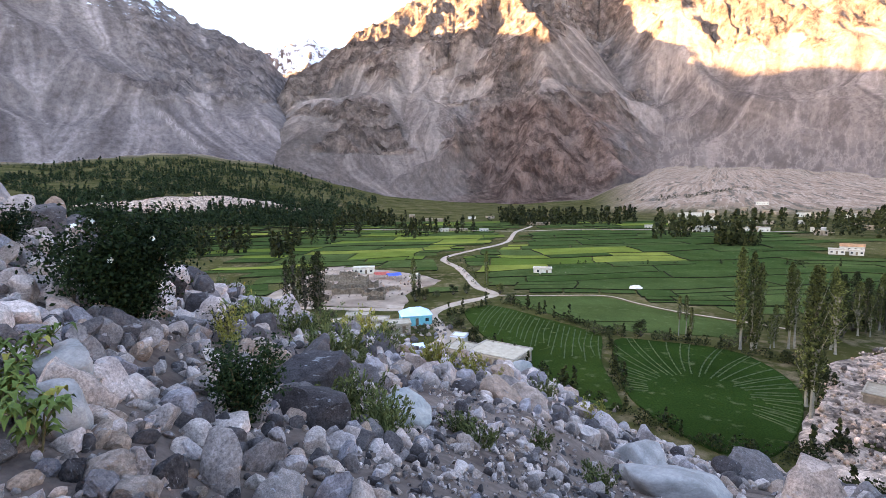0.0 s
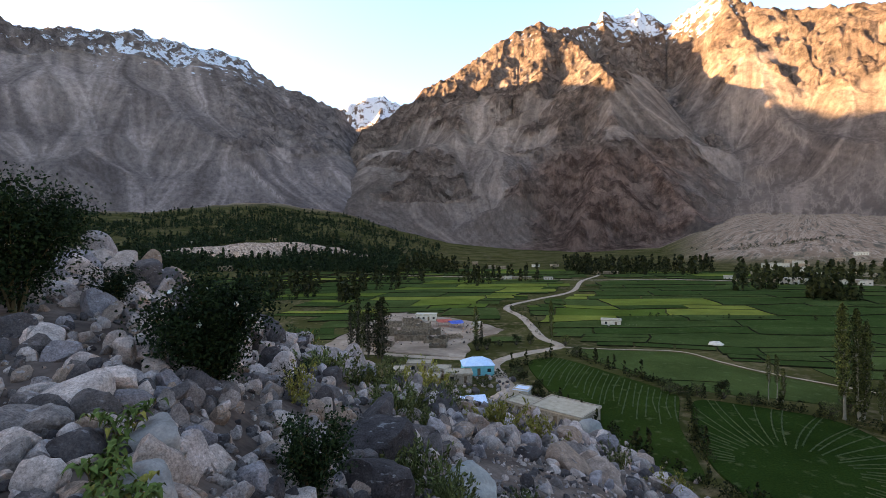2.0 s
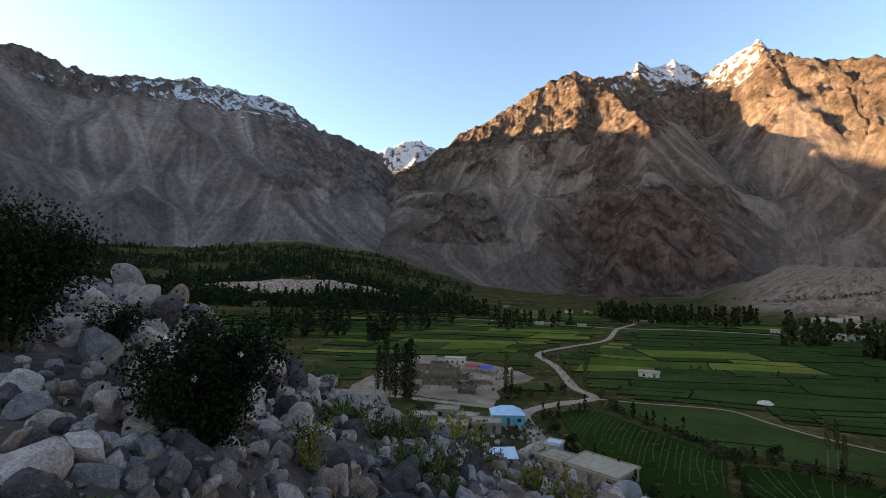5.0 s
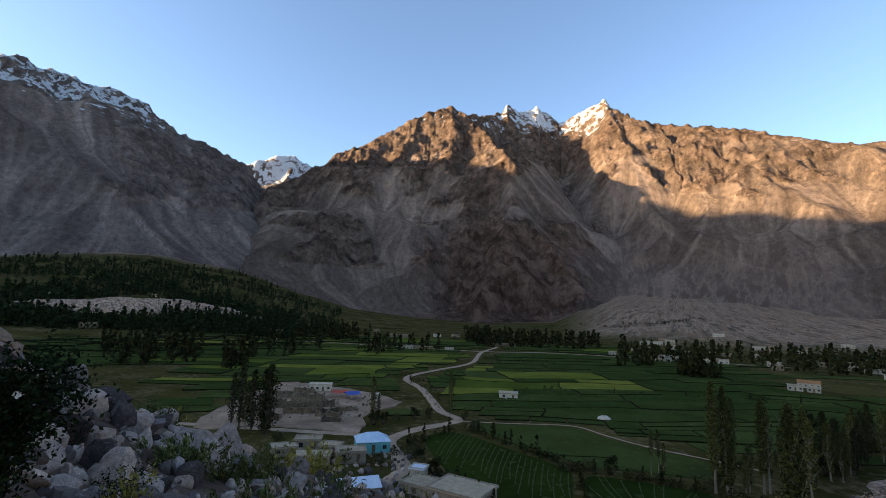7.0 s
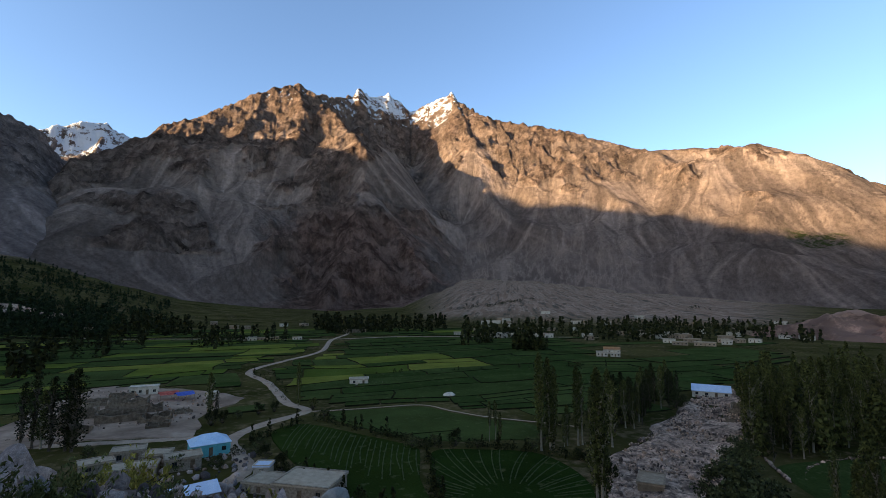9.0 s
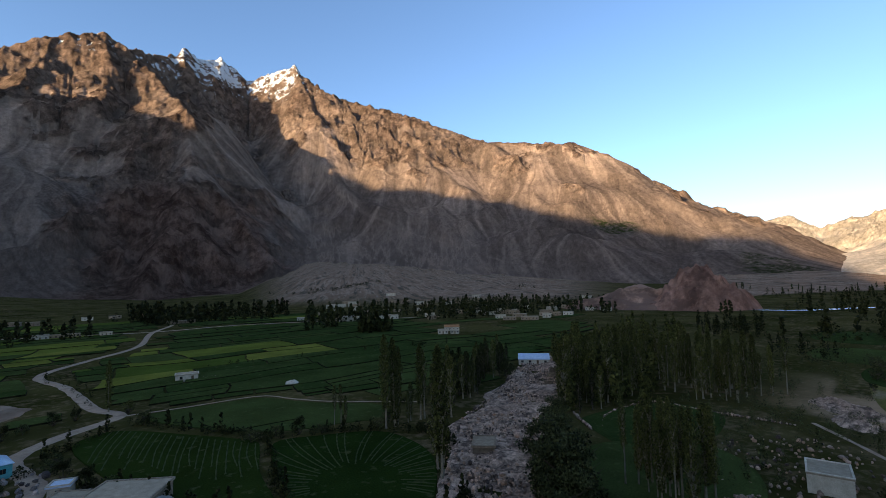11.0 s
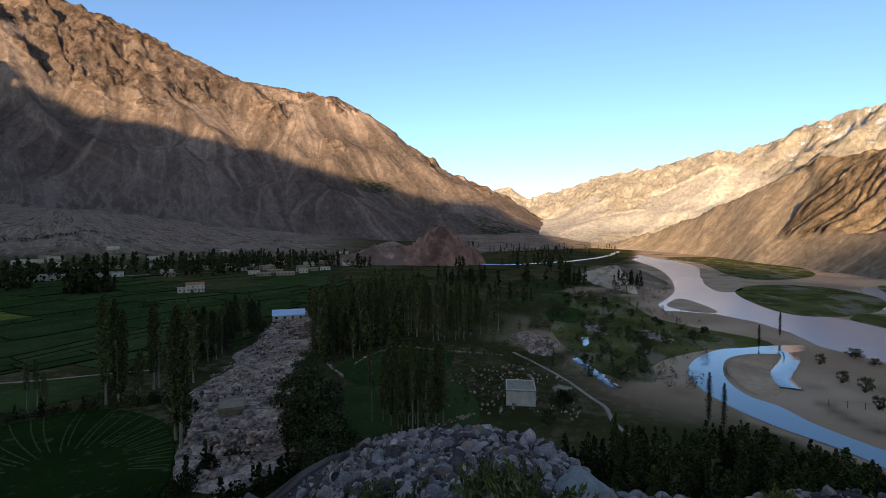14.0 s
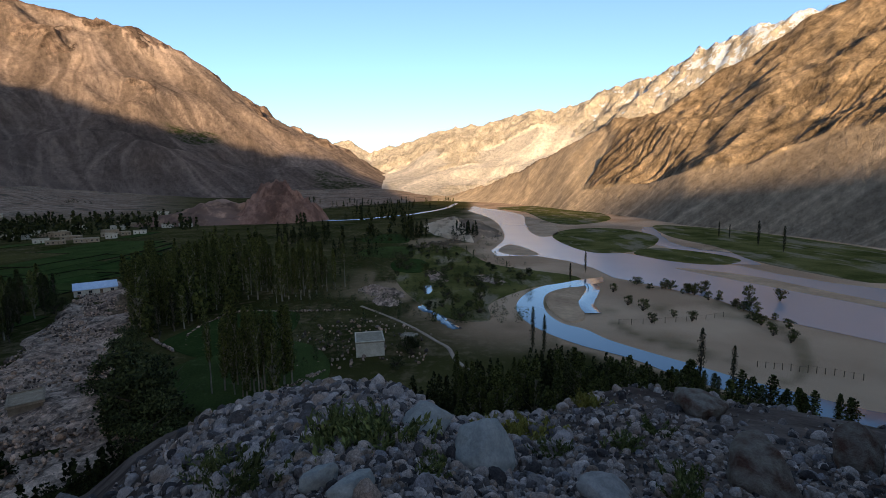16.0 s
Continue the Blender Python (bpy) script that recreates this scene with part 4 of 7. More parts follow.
rng = random.Random(11)
rows_a = []
for i in range(24):  # short furrows from the upper edge
    t = i / 23
    sx, sy = 15 + 23.5 * t, 153 - 37 * t
    ln = rng.uniform(20, 30) * (1 - 0.25 * t)
    rows_a.append([(sx, sy), (sx - 0.17 * ln + rng.uniform(-0.3, 0.3), sy - 0.5 * ln), (sx - 0.30 * ln + rng.uniform(-0.5, 0.5), sy - ln)])
furrowed(NEAR_A, rows_a, "large green field with pale irrigation furrows across")
meadow = slab("field", [(p.x, p.y) for p in spline([(q[0], q[1], 0) for q in ((23, 163), (40, 163), (55, 161), (62, 148), (69, 137), (78, 127), (75, 113), (60, 117), (46, 122), (31, 141))], closed=True, steps=4)], 0.3, 0.9, M_CROP, slope=0.4)
tagged(meadow, "smooth green field between a footpath and a hedge", "field", "valley fields", kind="structure")
rows_b = []
for i in range(38):  # furrows fanning out from the middle
    ang = math.radians(172 - 232 * i / 37)
    near, turn = rng.uniform(8, 11), rng.uniform(-0.04, 0.04) - 0.10
    rows_b.append([(45 + q * math.cos(ang + turn * (q / 20)), 81 + q * math.sin(ang + turn * (q / 20))) for q in (near, 14, 20, 27, 34)])
furrowed(NEAR_B, rows_b, "rounded green field with pale furrows fanning out")
bank("garden_plot", "small green garden plot with stone border", [(100, 55), (104, 66), (112, 74), (137, 67), (138, 52), (125, 47), (113, 47)], M_CROP, top=0.75, category="garden")
bank("garden_plot", "dark green plot beside the farmhouse", [(74, 40), (82, 56), (96, 60), (110, 46), (104, 34), (86, 28)], M_CROP, top=0.7, category="garden")

bank("garden_plot", "walled green plot beyond the grove", [(255, 30), (258, 55), (285, 62), (300, 48), (292, 34)], M_CROP, top=0.8, category="garden")
bank("garden_plot", "narrow green plot on the river terrace", [(205, 20), (212, 32), (240, 36), (246, 26), (228, 18)], M_CROP, top=0.7, category="garden")
bank("garden_plot", "green plot beside the wooded terrace", [(325, 40), (330, 70), (370, 75), (380, 52)], M_CROP, top=0.9, category="garden")

# ---------------------------------------------------------------- stony gully bed
def gravel_material():
    """Flood gravel: brown silt, pale stones, dark patches at random."""
    k = Nodes("gully_gravel", 1.0, 0.0)
    p = k.pos()
    c = k.mix(k.ramp(k.noise(p, 0.10, 5.0, 0.6), (0.35, 0.0), (0.65, 1.0)), (0.37, 0.235, 0.158), (0.56, 0.385, 0.27))
    c = k.mix(k.ramp(k.noise(p, 0.35, 6.0, 0.7), (0.44, 0.0), (0.60, 0.9)), c, (0.105, 0.072, 0.053))
    c = k.mix(0.9, c, k.ramp(k.cells(p, 1.6, "Color"), (0.0, 0.55), (1.0, 1.5)), "MULTIPLY")
    c = k.mix(0.7, c, k.ramp(k.noise(p, 5.0, 5.0, 0.7), (0.3, 0.55), (0.7, 1.4)), "MULTIPLY")
    k.bump(k.math("ADD", k.noise(p, 2.0, 6.0, 0.7), k.math("MULTIPLY", k.cells(p, 1.6), -0.8)), 1.0, 0.35)
    return k.done(c)


M_GRAVEL = gravel_material()


def build_gully():
    shape = [(p.x, p.y) for p in spline([(*q, 0) for q in GULLY], closed=True, steps=8)]
    xs, ys = np.arange(40, 196, 0.75), np.arange(40, 154, 0.75)
    X, Y = np.meshgrid(xs, ys)
    wx, wy = X + 5 * fbm(X * 0.09, Y * 0.09, 4, 57), Y + 5 * fbm(X * 0.09, Y * 0.09, 4, 58)
    core = np.array([[1.0 if inside(a, b, shape) else 0.0 for a, b in zip(p, q)] for p, q in zip(wx, wy)])
    deep = blurred(core, 3)
    Z = ground_at(X, Y) + smooth(0.15, 0.75, deep) * (1.0 + 1.5 * fbm(X * 0.08, Y * 0.08, 5, 55) + 0.9 * ridged(X * 0.22, Y * 0.22, 4, 56) - 0.3) - 0.5
    ob = grid_mesh("gully_bed", X, Y, Z, M_GRAVEL, keep=deep > 0.05)
    tagged(ob, "dry gully bed of brown gravel and flood debris", "gully", kind="structure")


build_gully()

# ---------------------------------------------------------------- vegetation
def leaf_material(name, dark, light, rough=0.6):
    k = Nodes(name, 0.8, 0.08)
    c = k.mix(k.island(), dark, light)
    c = k.mix(1.0, c, k.ramp(k.rand(), (0.0, 0.72), (1.0, 1.28)), "MULTIPLY")
    c = k.mix(0.5, c, k.ramp(k.noise(k.pos(), 0.6, 3.0), (0.3, 0.6), (0.7, 1.35)), "MULTIPLY")
    k.b.inputs["Subsurface Weight"].default_value = 0.0
    return k.done(c)


M_POPLAR = leaf_material("poplar_leaves", (0.015, 0.017, 0.004), (0.122, 0.120, 0.030))
# near-black: shade inside the crowns is put into the leaf colour
M_POPLAR_DARK = leaf_material("shade_dark_leaves", (0.008, 0.009, 0.0028), (0.038, 0.038, 0.010))
M_WILLOW = leaf_material("willow_leaves", (0.010, 0.012, 0.004), (0.105, 0.108, 0.036))
M_HAZEWOOD = leaf_material("wood_foliage", (0.008, 0.014, 0.005), (0.036, 0.050, 0.017))
# crown shade put into the colour here as well
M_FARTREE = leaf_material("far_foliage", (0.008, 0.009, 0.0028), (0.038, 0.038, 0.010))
M_BARK = plain("pale_bark", (0.24, 0.21, 0.165), (0.15, 0.125, 0.095), 1.5, bump=0.6, dist=0.03)
M_DARKBARK = plain("dark_bark", (0.06, 0.048, 0.038), (0.10, 0.08, 0.062), 3.0, bump=0.6, dist=0.02)


def tube_bm(bm, line, radii, sides=7):
    """A tapered round stem along a line."""
    rings = []
    for i, p in enumerate(line):
        d = (Vector(line[min(i + 1, len(line) - 1)]) - Vector(line[max(i - 1, 0)])).normalized()
        a = d.orthogonal().normalized() if abs(d.z) < 0.9 else Vector((1, 0, 0)).cross(d).normalized()
        b = d.cross(a)
        rings.append([bm.verts.new(Vector(p) + (a * math.cos(2 * math.pi * k / sides) + b * math.sin(2 * math.pi * k / sides)) * radii[i]) for k in range(sides)])
    for r0, r1 in zip(rings, rings[1:]):
        for k in range(sides):
            bm.faces.new((r0[k], r0[(k + 1) % sides], r1[(k + 1) % sides], r1[k]))
    bm.faces.new(rings[-1])


def sprout(bm, r2, count, low, high, reach, rise):
    """Limbs drawn out of the faces of a stem, so that they stay one body with it."""
    bm.normal_update()
    sides = [f for f in bm.faces if len(f.verts) == 4 and low < f.calc_center_median().z < high and f.calc_area() > 0.004]
    r2.shuffle(sides)
    for f in sides[:count]:
        n = f.normal.copy()
        n.z = 0
        for k, shrink in ((0.5, 0.45), (0.5, 0.4), (0.4, 0.3)):
            f = [g for g in bmesh.ops.extrude_face_region(bm, geom=[f])["geom"] if isinstance(g, bmesh.types.BMFace)][0]
            mid = f.calc_center_median()
            step = n * reach * k * r2.uniform(0.7, 1.2) + Vector((0, 0, rise * k * r2.uniform(0.8, 1.5)))
            for w in f.verts:
                w.co = mid + (w.co - mid) * shrink + step
                if (w.co - mid - step).length > 0.12:
                    w.co = mid + step + (w.co - mid - step).normalized() * 0.12


def leaves_mesh(name, centres, sizes, rng, material, droop=0.0, aspect=0.62, out=None):
    """Many small pointed leaves or leaf clumps, each a folded pair of faces."""
    n = len(centres)
    c = np.asarray(centres, float)
    a = rng.normal(size=(n, 3))
    if out is not None:
        a = a * 0.7 + out
    a[:, 2] -= droop
    a /= np.linalg.norm(a, axis=1)[:, None]
    b = np.cross(a, rng.normal(size=(n, 3)))
    b /= np.linalg.norm(b, axis=1)[:, None]
    nn = np.cross(a, b)
    s = np.asarray(sizes, float)[:, None]
    v = np.stack([c - a * s * 0.5, c + b * s * aspect * 0.5 + nn * s * 0.12, c + a * s * 0.5, c - b * s * aspect * 0.5 + nn * s * 0.12], 1).reshape(-1, 3)
    idx = np.arange(n)[:, None] * 4
    f = np.concatenate([idx + [0, 1, 2], idx + [0, 2, 3]], 1).reshape(-1, 3)
    me = bpy.data.meshes.new(name)
    me.vertices.add(len(v))
    me.vertices.foreach_set("co", v.astype(np.float32).ravel())
    me.loops.add(len(f) * 3)
    me.loops.foreach_set("vertex_index", f.astype(np.int32).ravel())
    me.polygons.add(len(f))
    me.polygons.foreach_set("loop_start", np.arange(0, len(f) * 3, 3, dtype=np.int32))
    me.update(calc_edges=True)
    me.materials.append(material)
    return me


def tree_parts(name, label, trunk_me, crown_me, group):
    top = new(name)
    top.empty_display_size = 0.5
    for key, me in (("trunk", trunk_me), ("crown", crown_me)):
        ob = new(key, me)
        ob.parent = top
    return tagged(top, label, "tree", group)


def poplar(seed, height, width, bare, leaf_mat, bark, label, count=620, leaf=0.62):
    """A columnar poplar: straight tapered trunk, steep limbs, a narrow crown of small clumps."""
    rng, r2 = np.random.default_rng(seed), random.Random(seed)
    bm = bmesh.new()
    lean = r2.uniform(-0.02, 0.02)
    line = [(lean * height * t + 0.12 * math.sin(5 * t + seed), 0.1 * math.sin(4 * t), height * t * 0.97) for t in (0, 0.03, 0.2, 0.35, 0.5, 0.65, 0.8, 1.0)]
    tube_bm(bm, line, [0.30, 0.22, 0.19, 0.165, 0.14, 0.11, 0.075, 0.02])
    sprout(bm, r2, 12, height * bare, height * 0.85, width * 0.75, height * 0.13)
    trunk_me = finish("trunk", bm, bark, True)
    # clumps gathered along the limbs, thinning to an uneven outline
    t = rng.random(count)
    z = bare + (1.02 - bare) * t ** 0.9
    prof = np.interp(t, [0, 0.08, 0.3, 0.65, 0.88, 1.0], [0.5, 0.85, 1.0, 0.95, 0.7, 0.22]) * width
    ang = rng.random(count) * 6.283
    lump = 0.72 + 0.45 * np.sin(3 * ang + 9 * t + seed) * np.sin(17 * t + seed * 2)
    rad = prof * np.sqrt(rng.random(count)) * lump
    c = np.stack([lean * height * z + np.cos(ang) * rad, np.sin(ang) * rad, z * height], 1)
    out = np.stack([np.cos(ang) * 0.4, np.sin(ang) * 0.4, np.full(count, 0.9)], 1)
    crown_me = leaves_mesh("crown", c, rng.uniform(0.6, 1.35, count) * leaf, rng, leaf_mat, out=out)
    return trunk_me, crown_me, label


def roundtree(seed, height, radius, leaf_mat, label, count=900, leaf=0.5, stems=3):
    """A spreading tree or willow: forked stems and a lumpy, open crown."""
    rng, r2 = np.random.default_rng(seed), random.Random(seed)
    bm = bmesh.new()
    tube_bm(bm, [(0, 0, -0.1), (0.1, 0, height * 0.12), (0, 0.1, height * 0.3), (0.1, 0, height * 0.5), (0, 0, height * 0.72)], [0.03 * height, 0.022 * height, 0.018 * height, 0.012 * height, 0.02], 8)
    sprout(bm, r2, 9, height * 0.05, height * 0.6, radius * 0.6, height * 0.25)
    trunk_me = finish("trunk", bm, M_DARKBARK, True)
    lobes = []
    for i in range(stems * 4 + 4):
        ang, t = r2.uniform(0, 6.283), r2.uniform(0.22, 0.88)
        reach = radius * math.sin(math.pi * (0.25 + 0.6 * t)) * r2.uniform(0.25, 0.8)
        lobes.append((math.cos(ang) * reach, math.sin(ang) * reach, height * t))
    pick = rng.integers(0, len(lobes), count)
    d = rng.normal(size=(count, 3))
    d /= np.linalg.norm(d, axis=1)[:, None]
    lob = np.array(lobes)[pick]
    size = radius * 0.33 * (0.7 + 0.6 * rng.random(len(lobes)))[pick]
    c = lob + d * (size * rng.random(count) ** 0.45)[:, None] * [1, 1, 0.8]
    c[:, 2] = np.maximum(c[:, 2], height * 0.08)
    crown_me = leaves_mesh("crown", c, rng.uniform(0.6, 1.3, count) * leaf, rng, leaf_mat, out=d * 0.6)
    return trunk_me, crown_me, label


POPLARS = [poplar(i, h, w, b, m, k, lab, n, lf) for i, (h, w, b, m, k, lab, n, lf) in enumerate((
    (20.0, 1.25, 0.08, M_POPLAR, M_BARK, "tall narrow poplar with olive green leaves", 2600, 0.42),
    (20.0, 1.25, 0.20, M_POPLAR, M_BARK, "tall slender poplar with bare pale trunk", 2500, 0.42),
    (20.0, 1.25, 0.40, M_POPLAR, M_BARK, "thin poplar with long bare white trunk", 1300, 0.38),
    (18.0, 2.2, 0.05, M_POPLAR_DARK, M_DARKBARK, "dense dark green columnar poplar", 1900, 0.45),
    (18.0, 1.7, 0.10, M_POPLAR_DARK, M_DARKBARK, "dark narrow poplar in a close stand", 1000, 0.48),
    (16.0, 1.5, 0.16, M_POPLAR, M_BARK, "young poplar with thin pale trunk", 1500, 0.42),
))]
ROUNDS = [roundtree(50 + i, h, r, m, lab, n, lf) for i, (h, r, m, lab, n, lf) in enumerate((
    (9.0, 4.6, M_WILLOW, "rounded bushy willow with grey-green leaves", 4200, 0.42),
    (7.0, 3.6, M_POPLAR_DARK, "dark leafy fruit tree", 1200, 0.45),
    (4.0, 2.6, M_WILLOW, "low green shrub by the field edge", 700, 0.36),
    (6.0, 3.0, M_POPLAR, "small spreading tree with olive leaves", 800, 0.42),
))]
MADE = {}


def plant(kind, index, x, y, scale, turn, group, flat=1.0, sink=0.05):
    """One tree at its place; the first of its kind is built, the others are copies."""
    key = (kind, index, group)
    x, y = settle(x, y)
    m = Matrix.LocRotScale((x, y, float(ground_at(x, y)) - sink), Euler((radians(0.6 * math.sin(turn * 7)), radians(0.6 * math.cos(turn * 5)), turn)), (scale * flat, scale * flat, scale))
    if key not in MADE:
        trunk_me, crown_me, label = (POPLARS if kind == "poplar" else ROUNDS)[index]
        MADE[key] = tree_parts("poplar" if kind == "poplar" else ("shrub" if index == 2 else "tree"), label, trunk_me, crown_me, group)
        MADE[key].matrix_basis = m
        return MADE[key]
    ob = copy_thing(MADE[key], Matrix.Identity(4))
    ob.matrix_basis = m
    return ob


# poplars that stand apart
for x, y, k, h in ((67, 105, 1, 23), (69.5, 104.5, 0, 22), (71, 105.5, 0, 19.5), (78, 105, 1, 19.5), (79.6, 105, 2, 18), (75.5, 106, 5, 10), (74, 105, 5, 8), (82, 105, 2, 14), (83.5, 104, 5, 19),
                   (57, 71, 1, 24), (58.2, 72, 0, 22), (60, 76, 5, 17), (87, 104, 0, 18.5), (88.5, 105.5, 0, 18), (91, 108, 4, 17), (85.5, 101, 5, 16.5), (93, 109, 4, 16),
                   (58.6, 116, 2, 10.2), (60, 115.2, 2, 10.5), (61, 114.8, 5, 7.5), (-53.5, 157, 4, 15.5), (-49.5, 153, 4, 18.5), (-45, 149, 4, 17.5), (-39.5, 146, 3, 19.5), (-41.2, 147.5, 3, 18),
                   (-47.5, 152, 5, 14), (16, 177, 0, 15), (-11, 168, 5, 14), (-9, 165, 4, 9)):
    plant("poplar", k, x, y, h / (20, 20, 20, 18, 18, 16)[k], x * 1.7 + y, "poplars by the fields", 1.3 if x < -30 else 1.15)

rng = random.Random(21)


def scatter(poly, count, kinds, heights, group, gap=2.2, kind="poplar"):
    """Trees set at random within an outline on the plan, not closer than gap."""
    xs, ys = [p[0] for p in poly], [p[1] for p in poly]
    placed, tries = [], 0
    while len(placed) < count and tries < count * 60:
        tries += 1
        x, y = rng.uniform(min(xs), max(xs)), rng.uniform(min(ys), max(ys))
        if not inside(x, y, poly) or (group == "poplar grove" and math.degrees(math.atan2(-x, y)) > -53.5) or any((x - a) ** 2 + (y - b) ** 2 < gap * gap for a, b in placed):
            continue
        placed.append((x, y))
        k = rng.choice(kinds)
        base = (20, 20, 20, 18, 18, 16)[k] if kind == "poplar" else (9, 7, 4, 6)[k]
        plant(kind, k, x, y, rng.uniform(*heights) / base, rng.uniform(0, 6.28), group, rng.uniform(0.85, 1.25))


scatter([(112, 86), (122, 78), (150, 76), (150, 52), (176, 44), (190, 70), (180, 104), (160, 112)], 116, (1, 2, 5, 0, 0), (12, 20), "poplar grove")
scatter([(106, 78), (118, 80), (162, 108), (200, 130), (200, 122), (160, 98), (124, 74)], 26, (4, 5, 3), (10, 14), "poplar grove")
scatter([(86, 103), (110, 114), (148, 136), (165, 148), (150, 148), (105, 120), (88, 110)], 30, (4, 5, 3), (9, 15), "poplars along the gully")
CHANNEL_WOOD = [(50, 12), (72, 9), (84, -6), (90, -24), (83, -40), (72, -50), (58, -56), (46, -20)]
for x, y in [p for p in ((rng.uniform(44, 90), rng.uniform(-50, 5)) for _ in range(900)) if inside(*p, CHANNEL_WOOD)][:120]:
    tall = min(max(35 - 0.345 * math.hypot(x, y), 2.5), 11) * rng.uniform(0.75, 1.1)
    k = rng.choice((0, 5, 5))
    plant("poplar", k, x, y, tall * 1.1 / (20 if k == 0 else 16), rng.uniform(0, 6.28), "poplars by the channel", 1.25)
scatter([(76, 33), (84, 32), (90, 42), (80, 46)], 22, (2, 5, 1), (12, 16), "poplars by the farmhouse", 1.2)
for x, y, h in ((64, 46, 11), (69, 50, 11.5), (66, 51, 9), (77, 60, 9), (73, 54, 8.5), (88, 67, 7.5), (101, 75, 6.5), (117, 84, 6), (137, 127, 6), (60, 44, 8)):
    plant("round", 0, x, y, h / 7.5, x, "willows by the gully")
for x, y, k, h in ((38, 118, 2, 3.5), (44, 118, 2, 3.2), (49, 116, 1, 4.5), (53, 112, 2, 2.8), (22, 154, 2, 4), (20, 170, 3, 4.5), (2, 128, 2, 3.0), (4, 122, 1, 4.0), (3, 132, 2, 2.8), (7, 113, 1, 4.5), (10, 108, 2, 3.2),
                   (-6, 120, 2, 3.2), (-14, 122, 2, 3.6), (-10, 160, 1, 5), (-7, 162, 1, 4), (-3, 166, 2, 3), (3, 170, 1, 4), (8, 172, 1, 3.6), (-34, 138, 2, 3.2), (70, 108, 2, 4), (65, 106, 2, 3.5),
                   (98, 118, 0, 6.5), (104, 118, 1, 6), (118, 128, 0, 5.5), (128, 133, 1, 6), (140, 140, 0, 6), (104, 14, 2, 3.2), (101, 12, 1, 4.5), (93, 14, 2, 3), (108, 12, 2, 2.6), (112, 22, 2, 2.4)):
    plant("round", k, x, y, h / (9, 7, 4, 6)[k], x * 2.1, "shrubs round the fields")
scatter([(118, -4), (130, 8), (170, 26), (260, 40), (300, 24), (230, -6), (190, -34), (170, -16), (140, -8)], 58, (2, 3, 1, 2), (2.4, 5.5), "scrub by the river", 4.0, "round")
scatter([(180, -62), (171, -80), (146, -87), (120, -83), (106, -77), (112, -72), (145, -80), (166, -72), (172, -60)], 26, (2, 3), (2.0, 3.6), "shrubs along the bank", 2.5, "round")
for x, y, h in ((146.6, -50.4, 3.6), (139.8, -52.5, 4.2), (126.7, -50, 3.4), (132.5, -58.2, 2.6), (128.4, -61.3, 3.4), (155.4, -92, 4.6), (160, -76.7, 4.6), (166, -83, 4.2), (165.7, -51.7, 3.6), (151, -99, 4.5)):
    plant("round", 3, x, y, h / 6, x, "small trees on the sand")
for x, y, h in ((290, -175, 15), (262, -172, 14), (330, -180, 10), (340, -178, 11), (180, -40, 8), (104, -15, 10), (101, -17, 9), (84, -42, 11), (81, -46, 9), (205, -52, 9)):
    plant("poplar", 4, x, y, h / 18, x, "lone poplars by the river", 0.8)


def far_trees(name, label, places, tall, seed, material=M_FARTREE, clumps=22, grain=0.22):
    """Woods too far off to count, joined as one."""
    r = np.random.default_rng(seed)
    xy = np.asarray([settle(*p) for p in places], float)
    n = len(xy)
    z = ground_at(xy[:, 0], xy[:, 1])
    h = r.uniform(tall[0], tall[1], n)
    column = r.random(n) < tall[2]
    h = np.where(column, h * 1.45, h * 0.75)
    wide = np.where(column, h * 0.13, h * 0.5)
    i = np.repeat(np.arange(n), clumps)
    t = r.random(len(i))
    ang, rad = r.random(len(i)) * 6.283, np.sqrt(r.random(len(i)))
    prof = np.interp(t, [0, 0.2, 0.55, 1], [0.55, 1.0, 0.9, 0.15]) * wide[i]
    c = np.stack([xy[i, 0] + np.cos(ang) * rad * prof, xy[i, 1] + np.sin(ang) * rad * prof, z[i] + h[i] * (0.05 + 0.95 * t)], 1)
    out = np.stack([np.cos(ang) * 0.3, np.sin(ang) * 0.3, np.full(len(i), 0.8)], 1)
    me = leaves_mesh(name, c, h[i] * r.uniform(0.7, 1.4, len(i)) * grain, r, material, aspect=0.8, out=out)
    return tagged(new(name, me), label, "trees", kind="stuff")


def polar_places(az0, az1, r0, r1, count, seed, thin=0.0):
    r = np.random.default_rng(seed)
    out = []
    for _ in range(count * 12):
        if len(out) == count:
            break
        az, d = r.uniform(az0, az1), r0 * (r1 / r0) ** r.random()
        x, y = polar(az, d)
        if thin and float(fbm(np.array(x * 0.008), np.array(y * 0.008), 3, seed)) < thin - 0.35:
            continue
        out.append((x, y))
    return out


RIVER = shore_n + shore_s[::-1]
far_trees("grove_trees", "crowded poplars deep inside the grove", [(x, y) for x, y in polar_places(-66, -53, 195, 380, 190, 15) if inside(x, y, GROVE)] + [p for p in polar_places(-64, -54, 135, 215, 130, 16) if inside(*p, GROVE)]
          , (4, 10.5, 0.7), 9, clumps=100, grain=0.09, material=M_POPLAR)
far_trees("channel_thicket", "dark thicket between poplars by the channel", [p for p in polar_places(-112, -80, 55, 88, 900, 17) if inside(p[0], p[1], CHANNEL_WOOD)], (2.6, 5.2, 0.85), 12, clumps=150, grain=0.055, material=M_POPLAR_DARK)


def along(line, count, wide, seed):
    r = random.Random(seed)
    pts = spline([(*p, 0) for p in line], steps=10)
    return [(q.x + r.gauss(0, wide), q.y + r.gauss(0, wide)) for q in (pts[r.randrange(len(pts))] for _ in range(count))]


